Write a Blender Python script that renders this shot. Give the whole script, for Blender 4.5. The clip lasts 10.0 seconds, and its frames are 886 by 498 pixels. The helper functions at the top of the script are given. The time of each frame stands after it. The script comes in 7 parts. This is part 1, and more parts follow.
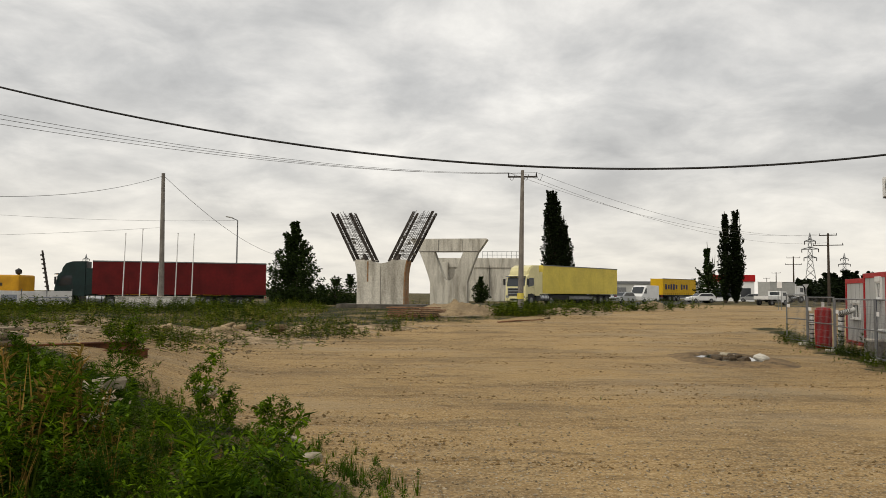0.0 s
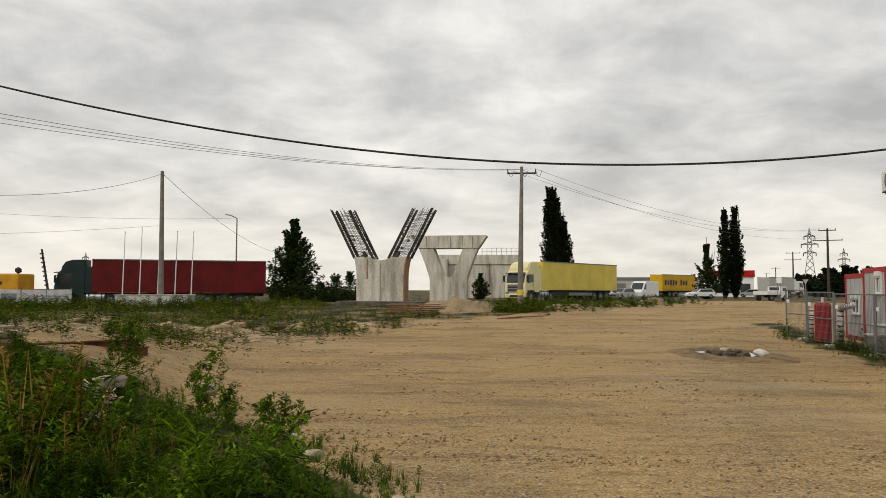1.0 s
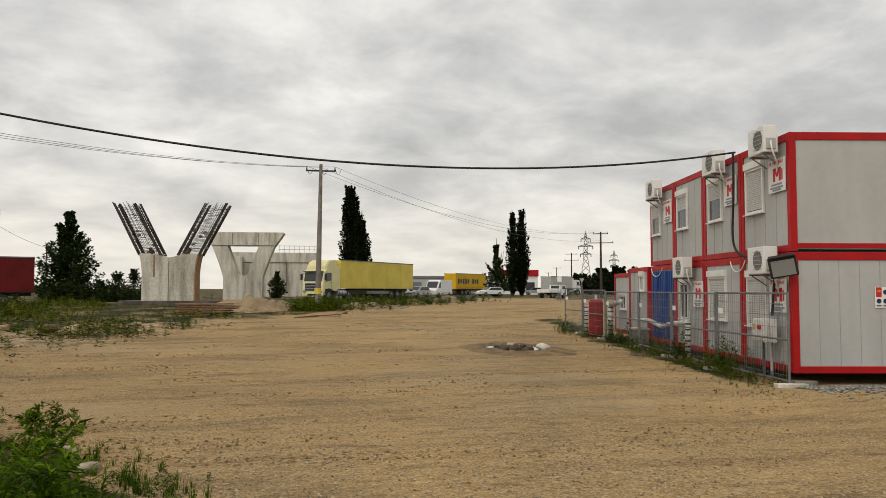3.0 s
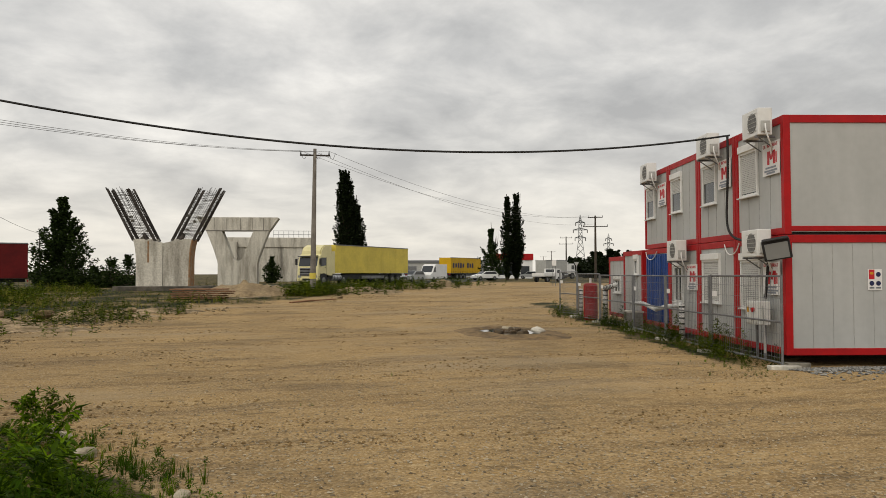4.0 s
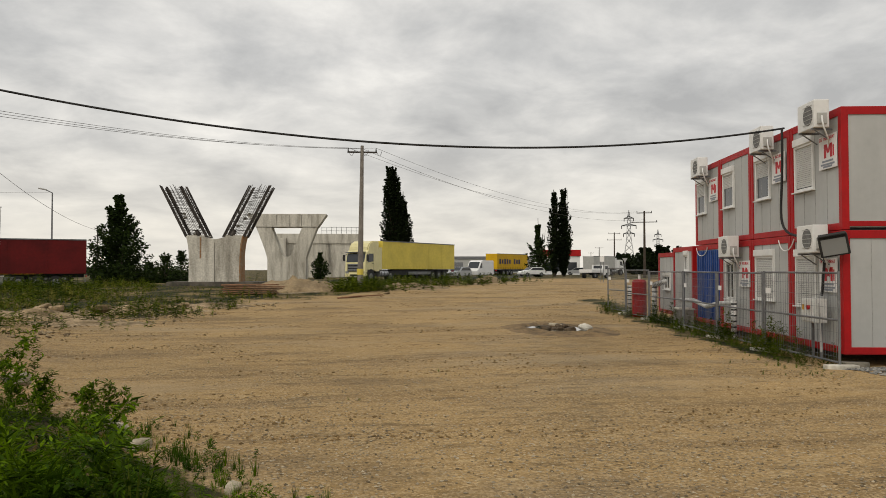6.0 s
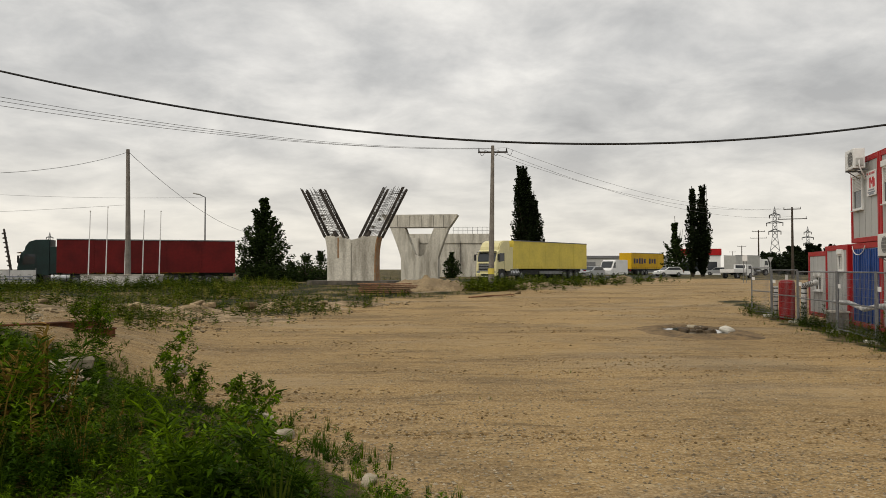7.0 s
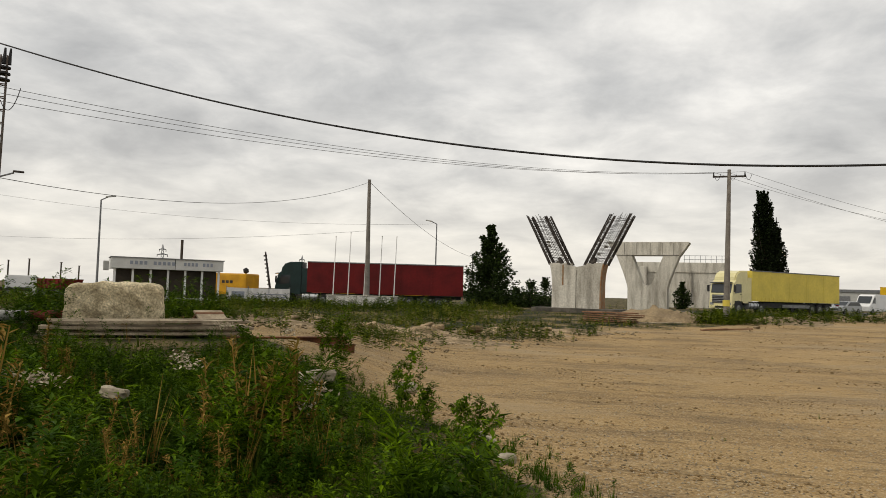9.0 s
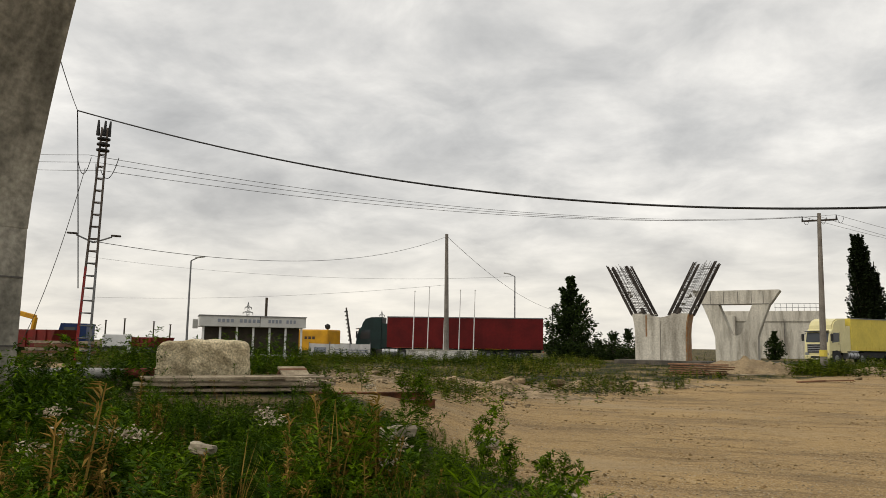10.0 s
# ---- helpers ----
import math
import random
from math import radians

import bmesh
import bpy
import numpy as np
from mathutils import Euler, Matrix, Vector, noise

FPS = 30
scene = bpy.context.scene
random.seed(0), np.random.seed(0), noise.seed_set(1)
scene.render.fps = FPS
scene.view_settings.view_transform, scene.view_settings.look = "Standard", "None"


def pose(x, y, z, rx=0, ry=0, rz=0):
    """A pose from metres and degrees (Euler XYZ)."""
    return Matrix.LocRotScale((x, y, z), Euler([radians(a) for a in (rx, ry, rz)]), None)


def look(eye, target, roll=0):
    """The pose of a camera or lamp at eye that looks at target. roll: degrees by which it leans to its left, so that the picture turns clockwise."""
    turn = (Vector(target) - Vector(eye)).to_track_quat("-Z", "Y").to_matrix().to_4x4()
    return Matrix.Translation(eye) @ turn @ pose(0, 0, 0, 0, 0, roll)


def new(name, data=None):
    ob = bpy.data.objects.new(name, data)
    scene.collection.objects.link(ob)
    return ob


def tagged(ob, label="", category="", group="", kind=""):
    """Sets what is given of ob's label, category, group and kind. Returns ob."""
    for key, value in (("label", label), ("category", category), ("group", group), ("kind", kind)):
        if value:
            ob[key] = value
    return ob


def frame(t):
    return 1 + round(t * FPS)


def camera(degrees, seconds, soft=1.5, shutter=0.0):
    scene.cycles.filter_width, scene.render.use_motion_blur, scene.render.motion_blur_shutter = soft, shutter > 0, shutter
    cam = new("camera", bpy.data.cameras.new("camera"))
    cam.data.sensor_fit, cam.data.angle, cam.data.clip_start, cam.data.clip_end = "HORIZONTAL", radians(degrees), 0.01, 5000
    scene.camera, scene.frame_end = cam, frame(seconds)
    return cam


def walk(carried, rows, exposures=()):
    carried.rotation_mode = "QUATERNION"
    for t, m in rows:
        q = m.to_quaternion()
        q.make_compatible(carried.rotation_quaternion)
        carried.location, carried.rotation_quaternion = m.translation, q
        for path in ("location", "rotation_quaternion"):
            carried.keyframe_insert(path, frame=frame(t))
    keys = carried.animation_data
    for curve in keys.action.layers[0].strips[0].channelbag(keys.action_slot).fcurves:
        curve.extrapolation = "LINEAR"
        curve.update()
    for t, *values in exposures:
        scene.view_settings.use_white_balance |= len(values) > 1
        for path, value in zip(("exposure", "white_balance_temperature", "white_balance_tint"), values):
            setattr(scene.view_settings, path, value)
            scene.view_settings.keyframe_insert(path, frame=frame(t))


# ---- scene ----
# ---- camera ----
EYE = 1.90
cam = camera(60.66, 10.0, soft=0.85)
TURNS = [(0, -0.17, 3.35, -0.48),
         (0.5, -0.34, 3.21, -0.44),
         (1, -0.19, 3.11, -0.22),
         (1.5, -0.34, 3.09, -0.47),
         (2, -2.50, 2.93, -0.95),
         (2.5, -11.12, 3.08, -0.71),
         (3, -15.37, 3.04, -0.12),
         (4.5, -16.12, 1.36, 0.46),
         (5, -18.03, 1.39, 0.58),
         (5.5, -16.87, 1.58, 0.54),
         (6, -12.24, 1.56, 0.06),
         (7.5, 1.46, 1.55, -0.14),
         (8, 4.99, 1.56, -0.63),
         (8.5, 10.37, 1.87, -1.01),
         (9, 14.48, 3.31, -1.66),
         (9.5, 17.53, 5.98, -0.86),
         (10, 20.46, 7.21, -0.91)]
walk(cam, [(t, pose(0, 0, EYE, 90 + p, r, y)) for t, y, p, r in TURNS],
     exposures=[(0.0, 0.20, 7000, 8.5), (3.0, 0.19, 7000, 8.5), (4.5, 0.13, 7000, 8.5), (7.5, 0.13, 7000, 8.5), (8.5, 0.22, 7000, 8.5), (10.0, 0.22, 7000, 8.5)])

# ---- world and light ----
SUN_AZ, SUN_EL = 226.0, 50.0
world = bpy.data.worlds.new("overcast_sky")
scene.world = world
world.use_nodes = True
wn, wl = world.node_tree.nodes, world.node_tree.links
wn.clear()


def wnode(kind, **sets):
    n = wn.new(kind)
    for k, v in sets.items():
        n.inputs[k].default_value = v
    return n


def wmath(op, a, b):
    n = wn.new("ShaderNodeMath")
    n.operation = op
    for i, v in enumerate((a, b)):
        if isinstance(v, (int, float)):
            n.inputs[i].default_value = v
        else:
            wl.new(v, n.inputs[i])
    return n.outputs[0]


def wramp(value, stops):
    n = wn.new("ShaderNodeValToRGB")
    wl.new(value, n.inputs[0])
    els = n.color_ramp.elements
    while len(els) < len(stops):
        els.new(0.5)
    for e, (p, c) in zip(els, stops):
        e.position, e.color = p, (*c, 1)
    return n.outputs[0]


def wmix(fac, a, b):
    n = wn.new("ShaderNodeMix")
    n.data_type = "RGBA"
    if isinstance(fac, float):
        n.inputs[0].default_value = fac
    else:
        wl.new(fac, n.inputs[0])
    wl.new(a, n.inputs[6])
    wl.new(b, n.inputs[7])
    return n.outputs[2]


sky = wn.new("ShaderNodeTexSky")
sky.sky_type, sky.sun_disc = "NISHITA", False
sky.sun_elevation, sky.sun_rotation = radians(SUN_EL), radians(SUN_AZ)
coord = wn.new("ShaderNodeTexCoord")
sep = wn.new("ShaderNodeSeparateXYZ")
wl.new(coord.outputs["Generated"], sep.inputs[0])
# the cloud deck is a flat layer: directions divided by their height
lift = wmath("ADD", wmath("MAXIMUM", sep.outputs[2], 0.0), 0.24)
deck = wn.new("ShaderNodeCombineXYZ")
wl.new(wmath("DIVIDE", sep.outputs[0], lift), deck.inputs[0])
wl.new(wmath("DIVIDE", sep.outputs[1], lift), deck.inputs[1])
big = wnode("ShaderNodeTexNoise", Scale=0.8, Detail=5.0, Roughness=0.5, Distortion=0.3)
small = wnode("ShaderNodeTexNoise", Scale=2.9, Detail=9.0, Roughness=0.58, Distortion=0.25)
for n in (big, small):
    wl.new(deck.outputs[0], n.inputs["Vector"])
cover = wmath("ADD", wmath("MULTIPLY", big.outputs[0], 0.5), wmath("MULTIPLY", small.outputs[0], 0.5))
clouds = wramp(cover, [(0.36, (0.40, 0.415, 0.445)), (0.46, (0.545, 0.56, 0.59)), (0.53, (0.68, 0.69, 0.715)), (0.62, (0.88, 0.885, 0.90))])
low = wramp(cover, [(0.38, (0.62, 0.61, 0.605)), (0.5, (0.76, 0.745, 0.72)), (0.62, (0.86, 0.835, 0.795))])
haze = wramp(sep.outputs[2], [(0.0, (1, 1, 1)), (0.05, (0.9, 0.9, 0.9)), (0.16, (0.25, 0.25, 0.25)), (0.26, (0, 0, 0))])
deck_colour = wmix(haze, clouds, low)
skyc = wn.new("ShaderNodeVectorMath")
skyc.operation = "SCALE"
wl.new(sky.outputs[0], skyc.inputs[0])
skyc.inputs[3].default_value = 0.05
both = wmix(0.93, skyc.outputs[0], deck_colour)
back = wn.new("ShaderNodeBackground")
wl.new(both, back.inputs[0])
back.inputs[1].default_value = 1.0
wout = wn.new("ShaderNodeOutputWorld")
wl.new(back.outputs[0], wout.inputs[0])

sun_data = bpy.data.lights.new("sun", "SUN")
sun_data.energy, sun_data.angle, sun_data.color = 1.5, radians(55), (1.0, 0.95, 0.88)
sun = new("sun", sun_data)
sun.matrix_world = look((0, 0, 50), (-50 * math.sin(radians(SUN_AZ)), -50 * math.cos(radians(SUN_AZ)), 50 - 50 * math.tan(radians(SUN_EL))))


# ---- materials ----
def material(name, c1, c2, rough=0.8, s1=1.0, s2=18.0, bump=0.25, metal=0.0, speck=0.25, streak=0.0, spread=0.08, contrast=(0.38, 0.62), vary=0.0):
    """Two colours mixed by broad noise, darkened and lightened by fine noise, with fine relief. streak: runs down the face."""
    m = bpy.data.materials.new(name)
    m.use_nodes = True
    nt = m.node_tree
    N, L = nt.nodes, nt.links
    bsdf = N["Principled BSDF"]
    co = N.new("ShaderNodeTexCoord")
    src = co.outputs["Object"]
    if streak:
        mp = N.new("ShaderNodeMapping")
        L.new(src, mp.inputs[0])
        mp.inputs["Scale"].default_value = (1, 1, streak)
        wide = mp.outputs[0]
    else:
        wide = src
    n1 = N.new("ShaderNodeTexNoise")
    n1.inputs["Scale"].default_value, n1.inputs["Detail"].default_value, n1.inputs["Roughness"].default_value = s1, 6, 0.6
    L.new(wide, n1.inputs["Vector"])
    r1 = N.new("ShaderNodeMapRange")
    r1.inputs[1].default_value, r1.inputs[2].default_value = contrast
    L.new(n1.outputs[0], r1.inputs[0])
    mix = N.new("ShaderNodeMix")
    mix.data_type = "RGBA"
    mix.inputs[6].default_value, mix.inputs[7].default_value = (*c1, 1), (*c2, 1)
    L.new(r1.outputs[0], mix.inputs[0])
    n2 = N.new("ShaderNodeTexNoise")
    n2.inputs["Scale"].default_value, n2.inputs["Detail"].default_value = s2, 4
    L.new(src, n2.inputs["Vector"])
    r2 = N.new("ShaderNodeMapRange")
    r2.inputs[1].default_value, r2.inputs[2].default_value = 0.3, 0.7
    r2.inputs[3].default_value, r2.inputs[4].default_value = 1 - speck, 1 + speck
    L.new(n2.outputs[0], r2.inputs[0])
    sc = N.new("ShaderNodeVectorMath")
    sc.operation = "SCALE"
    L.new(mix.outputs[2], sc.inputs[0])
    L.new(r2.outputs[0], sc.inputs[3])
    out = sc.outputs[0]
    if vary:
        info = N.new("ShaderNodeObjectInfo")
        r3 = N.new("ShaderNodeMapRange")
        r3.inputs[3].default_value, r3.inputs[4].default_value = 1 - vary, 1 + vary
        L.new(info.outputs["Random"], r3.inputs[0])
        sc2 = N.new("ShaderNodeVectorMath")
        sc2.operation = "SCALE"
        L.new(out, sc2.inputs[0])
        L.new(r3.outputs[0], sc2.inputs[3])
        out = sc2.outputs[0]
    L.new(out, bsdf.inputs["Base Color"])
    rr = N.new("ShaderNodeMapRange")
    rr.inputs[3].default_value, rr.inputs[4].default_value = max(rough - spread, 0.02), min(rough + spread, 1)
    L.new(n1.outputs[0], rr.inputs[0])
    L.new(rr.outputs[0], bsdf.inputs["Roughness"])
    bsdf.inputs["Metallic"].default_value = metal
    bsdf.inputs["Specular IOR Level"].default_value = 0.5 if rough < 0.42 else 0.25
    if bump:
        bp = N.new("ShaderNodeBump")
        bp.inputs["Strength"].default_value, bp.inputs["Distance"].default_value = bump, 0.02
        L.new(n2.outputs[0], bp.inputs["Height"])
        L.new(bp.outputs[0], bsdf.inputs["Normal"])
    return m


def leafy(name, c1, c2, rough=0.6, c3=None, clump=1.4):
    """Leaves: each loose island takes its own shade of green. c3: a darker tone in clump-sized patches, painted shadow
    between plants.
    """
    m = bpy.data.materials.new(name)
    m.use_nodes = True
    N, L = m.node_tree.nodes, m.node_tree.links
    bsdf = N["Principled BSDF"]
    geo = N.new("ShaderNodeNewGeometry")
    mix = N.new("ShaderNodeMix")
    mix.data_type = "RGBA"
    mix.inputs[6].default_value, mix.inputs[7].default_value = (*c1, 1), (*c2, 1)
    L.new(geo.outputs["Random Per Island"], mix.inputs[0])
    col = mix.outputs[2]
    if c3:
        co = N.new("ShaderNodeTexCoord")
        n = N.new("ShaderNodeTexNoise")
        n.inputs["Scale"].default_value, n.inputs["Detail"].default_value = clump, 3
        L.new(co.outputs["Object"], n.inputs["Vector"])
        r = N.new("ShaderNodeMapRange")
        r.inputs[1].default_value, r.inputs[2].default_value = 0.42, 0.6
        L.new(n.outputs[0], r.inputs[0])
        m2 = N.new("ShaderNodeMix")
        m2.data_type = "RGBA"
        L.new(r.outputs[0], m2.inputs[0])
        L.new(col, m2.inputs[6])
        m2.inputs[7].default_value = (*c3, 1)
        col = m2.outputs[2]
    L.new(col, bsdf.inputs["Base Color"])
    bsdf.inputs["Roughness"].default_value = rough
    bsdf.inputs["Specular IOR Level"].default_value = 0.06
    tr = N.new("ShaderNodeBsdfTranslucent")
    L.new(col, tr.inputs[0])
    ms = N.new("ShaderNodeMixShader")
    ms.inputs[0].default_value = 0.2
    L.new(bsdf.outputs[0], ms.inputs[1])
    L.new(tr.outputs[0], ms.inputs[2])
    L.new(ms.outputs[0], N["Material Output"].inputs[0])
    return m


def glassy(name, colour=(0.03, 0.035, 0.04)):
    m = bpy.data.materials.new(name)
    m.use_nodes = True
    b = m.node_tree.nodes["Principled BSDF"]
    b.inputs["Base Color"].default_value, b.inputs["Roughness"].default_value = (*colour, 1), 0.06
    return m


CONCRETE = material("concrete", (0.55, 0.52, 0.45), (0.21, 0.19, 0.155), 0.85, 1.3, 9, 0.35, streak=0.16, speck=0.2, contrast=(0.42, 0.72))
CONCRETE_DARK = material("weathered_concrete", (0.27, 0.25, 0.205), (0.12, 0.11, 0.09), 0.9, 1.1, 12, 0.4, streak=0.3, speck=0.25)
POLE_CONCRETE = material("pole_concrete", (0.22, 0.20, 0.175), (0.14, 0.125, 0.11), 0.85, 1.5, 25, 0.2)
WHITE_PANEL = material("white_panel", (0.43, 0.435, 0.425), (0.375, 0.38, 0.37), 0.5, 0.9, 6, 0.03, speck=0.03, streak=0.25)
RED_PAINT = material("red_paint", (0.40, 0.006, 0.008), (0.31, 0.006, 0.008), 0.5, 1.5, 10, 0.05, speck=0.08)
BLUE_PAINT = material("blue_paint", (0.020, 0.065, 0.24), (0.015, 0.05, 0.19), 0.45, 1.5, 10, 0.05, speck=0.1)
WHITE_PLASTIC = material("white_plastic", (0.70, 0.70, 0.68), (0.62, 0.62, 0.60), 0.4, 2, 10, 0.03, speck=0.03)
GREY_PLASTIC = material("grey_plastic", (0.42, 0.42, 0.40), (0.36, 0.36, 0.34), 0.5, 2, 20, 0.05, speck=0.05)
BLACK = material("black_rubber", (0.018, 0.018, 0.018), (0.03, 0.03, 0.03), 0.7, 3, 20, 0.1)
STEEL = material("galvanised_steel", (0.22, 0.225, 0.23), (0.15, 0.155, 0.16), 0.5, 3, 30, 0.05, metal=0.6, speck=0.12)
RUST = material("rusty_steel", (0.20, 0.075, 0.03), (0.09, 0.04, 0.022), 0.85, 3, 30, 0.3)
DARK_STEEL = material("dark_rebar", (0.075, 0.064, 0.056), (0.035, 0.03, 0.026), 0.7, 3, 30, 0.1, metal=0.3)
GLASS = glassy("window_glass")
RED_TARP = material("dark_red_tarpaulin", (0.115, 0.004, 0.004), (0.075, 0.003, 0.003), 0.7, 0.6, 5, 0.1, speck=0.1)
YELLOW_TARP = material("pale_yellow_tarpaulin", (0.64, 0.51, 0.09), (0.54, 0.43, 0.08), 0.5, 0.6, 5, 0.1, speck=0.06)
ORANGE_TARP = material("strong_yellow_tarpaulin", (0.60, 0.36, 0.01), (0.52, 0.30, 0.01), 0.5, 0.6, 5, 0.1, speck=0.06)
GREEN_PAINT = material("dark_green_paint", (0.012, 0.03, 0.028), (0.010, 0.022, 0.02), 0.5, 1, 6, 0.02, speck=0.1)
CREAM_PAINT = material("cream_paint", (0.66, 0.60, 0.32), (0.60, 0.54, 0.28), 0.3, 1, 6, 0.02, speck=0.05)
MACHINE_YELLOW = material("machine_yellow", (0.58, 0.30, 0.015), (0.45, 0.22, 0.015), 0.45, 1, 8, 0.05, speck=0.1)
MACHINE_RED = material("machine_red", (0.18, 0.014, 0.010), (0.10, 0.014, 0.010), 0.5, 1, 8, 0.05, speck=0.15)
PINK_RED = material("faded_red_paint", (0.55, 0.12, 0.10), (0.45, 0.10, 0.08), 0.5, 1, 8, 0.05, speck=0.1)
SILVER = material("silver_paint", (0.40, 0.41, 0.42), (0.36, 0.37, 0.38), 0.3, 1, 6, 0.0, metal=0.5, speck=0.03)
WHITE_PAINT = material("white_paint", (0.72, 0.72, 0.71), (0.66, 0.66, 0.65), 0.35, 1, 6, 0.02, speck=0.03)
WOOD_GREY = material("weathered_wood", (0.44, 0.36, 0.25), (0.23, 0.18, 0.12), 0.85, 2, 30, 0.3, vary=0.15)
WOOD_RED = material("reddish_plank", (0.24, 0.12, 0.065), (0.15, 0.08, 0.045), 0.85, 2, 25, 0.3, vary=0.2)
STONE = material("pale_stone", (0.70, 0.60, 0.40), (0.38, 0.31, 0.19), 0.9, 3.5, 22, 1.0, speck=0.4)
BARK = material("bark", (0.07, 0.055, 0.04), (0.045, 0.035, 0.028), 0.9, 3, 20, 0.4)
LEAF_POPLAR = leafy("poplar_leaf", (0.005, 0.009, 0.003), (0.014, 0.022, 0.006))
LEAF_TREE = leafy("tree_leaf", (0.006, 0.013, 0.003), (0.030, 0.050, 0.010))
# c3 here darkens patches of leaves in place of shadow between clumps
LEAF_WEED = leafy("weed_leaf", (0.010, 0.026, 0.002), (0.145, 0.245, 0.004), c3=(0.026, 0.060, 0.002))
LEAF_DRY = leafy("dry_grass", (0.38, 0.23, 0.06), (0.10, 0.075, 0.012))
FLOWER = leafy("pale_flower", (0.26, 0.20, 0.13), (0.55, 0.48, 0.36))
SIGN_RED = material("sign_red", (0.50, 0.02, 0.03), (0.46, 0.02, 0.03), 0.5, 2, 10, 0, speck=0.02)
SIGN_GREY = material("sign_grey", (0.25, 0.27, 0.32), (0.22, 0.24, 0.28), 0.5, 2, 10, 0, speck=0.02)


# ---- helpers for shapes ----
def polar(az, d):
    return d * math.sin(radians(az)), d * math.cos(radians(az))


def step(a, b, x):
    k = min(max((x - a) / (b - a), 0), 1)
    return k * k * (3 - 2 * k)


def thing(name, m, label, category, group="", kind=""):
    e = new(name)
    e.empty_display_size = 0.2
    e.matrix_world = m
    return tagged(e, label, category, group, kind)


def part(name, bm, mat, parent=None, label="", smooth=False):
    me = bpy.data.meshes.new(name)
    bm.normal_update()
    bm.to_mesh(me)
    bm.free()
    if smooth:
        me.polygons.foreach_set("use_smooth", [True] * len(me.polygons))
    me.materials.append(mat)
    ob = new(name, me)
    ob.parent = parent
    if label:
        tagged(ob, label)
    return ob


def box(bm, c, s, turn=None, bevel=0.0):
    geo = bmesh.ops.create_cube(bm, size=1.0)["verts"]
    m = Matrix.Translation(c) @ (turn or Matrix.Identity(4)) @ Matrix.Diagonal((*s, 1))
    bmesh.ops.transform(bm, matrix=m, verts=geo)
    if bevel:
        edges = list({e for v in geo for e in v.link_edges})
        bmesh.ops.bevel(bm, geom=edges, offset=bevel, segments=2, affect="EDGES", profile=0.6)
    return bm


def boxed(c, s, turn=None, bevel=0.0):
    return box(bmesh.new(), c, s, turn, bevel)


def tube(bm, p0, p1, r0, r1=None, n=8):
    p0, p1 = Vector(p0), Vector(p1)
    r1 = r0 if r1 is None else r1
    d = p1 - p0
    geo = bmesh.ops.create_cone(bm, cap_ends=True, segments=n, radius1=r0, radius2=r1, depth=d.length)["verts"]
    m = Matrix.Translation((p0 + p1) / 2) @ d.to_track_quat("Z", "Y").to_matrix().to_4x4()
    bmesh.ops.transform(bm, matrix=m, verts=geo)
    return bm


def tubed(*a, **k):
    return tube(bmesh.new(), *a, **k)


def prism(bm, profile, y0, y1):
    """A profile in x and z, drawn out along y."""
    a = [bm.verts.new((x, y0, z)) for x, z in profile]
    b = [bm.verts.new((x, y1, z)) for x, z in profile]
    n = len(profile)
    fs = [bm.faces.new(a), bm.faces.new(list(reversed(b)))]
    for i in range(n):
        fs.append(bm.faces.new((a[i], b[i], b[(i + 1) % n], a[(i + 1) % n])))
    bmesh.ops.recalc_face_normals(bm, faces=fs)
    return bm


def cable(name, p0, p1, sag, r, mat, label, parent=None, n=40, skew=0.0):
    cu = bpy.data.curves.new(name, "CURVE")
    cu.dimensions, cu.bevel_depth, cu.bevel_resolution = "3D", r, 1
    sp = cu.splines.new("POLY")
    sp.points.add(n)
    for i in range(n + 1):
        s = i / n
        p = Vector(p0).lerp(Vector(p1), s) - Vector((0, 0, 4 * sag * s * (1 - s) * (1 + skew * (s - 0.5))))
        sp.points[i].co = (*p, 1)
    cu.materials.append(mat)
    ob = new(name, cu)
    if parent:
        ob.parent = parent
        return ob
    return tagged(ob, label, "cable")


# ---- ground ----
def rise(x, y):
    """Height of the ground: a flat yard, a berm on one side and a rise towards the road."""
    d, az = math.hypot(x, y), math.degrees(math.atan2(x, y)) if y > -1e6 else 0
    left = step(-13, -27, az) if az < -13 else 0.0
    mid = 0.72 * step(28, 64, d)
    if az > 25:
        mid *= 1 - step(25, 32, az) * (1 - step(45, 80, d))
    if az < 3:
        mid -= 0.35 * step(61, 66, d) * step(3, 0, az)
    berm = 0.78 * step(7, 16.5, d) - 0.12 * step(25, 40, d) - 0.30 * step(55, 66, d)
    h = mid * (1 - left) + berm * left
    # the cabins stand in a shallow dip
    sx, sy = x - 11.5, y - 13.66
    s_, o_ = sx * 0.2487 + sy * 0.9686, -sx * 0.9686 + sy * 0.2487
    h -= 0.13 * step(-1.6, -0.3, s_) * (1 - step(17, 20, s_)) * (1 - step(0.2, 1.6, o_)) * step(-9, -7, o_)
    h += 0.2 * (1 - step(4, 13, d)) * (1 if y > 0 else 1)
    n = noise.noise(Vector((x * 0.22, y * 0.22, 3.1))) * 0.05 + noise.noise(Vector((x * 0.9, y * 0.9, 7.7))) * 0.018
    return h + n * step(2, 8, d) * (1 - step(80, 200, d))


def interp(table, v):
    if v <= table[0][0]:
        return table[0][1]
    for (a, p), (b, q) in zip(table, table[1:]):
        if v <= b:
            return p + (q - p) * (v - a) / (b - a)
    return table[-1][1]


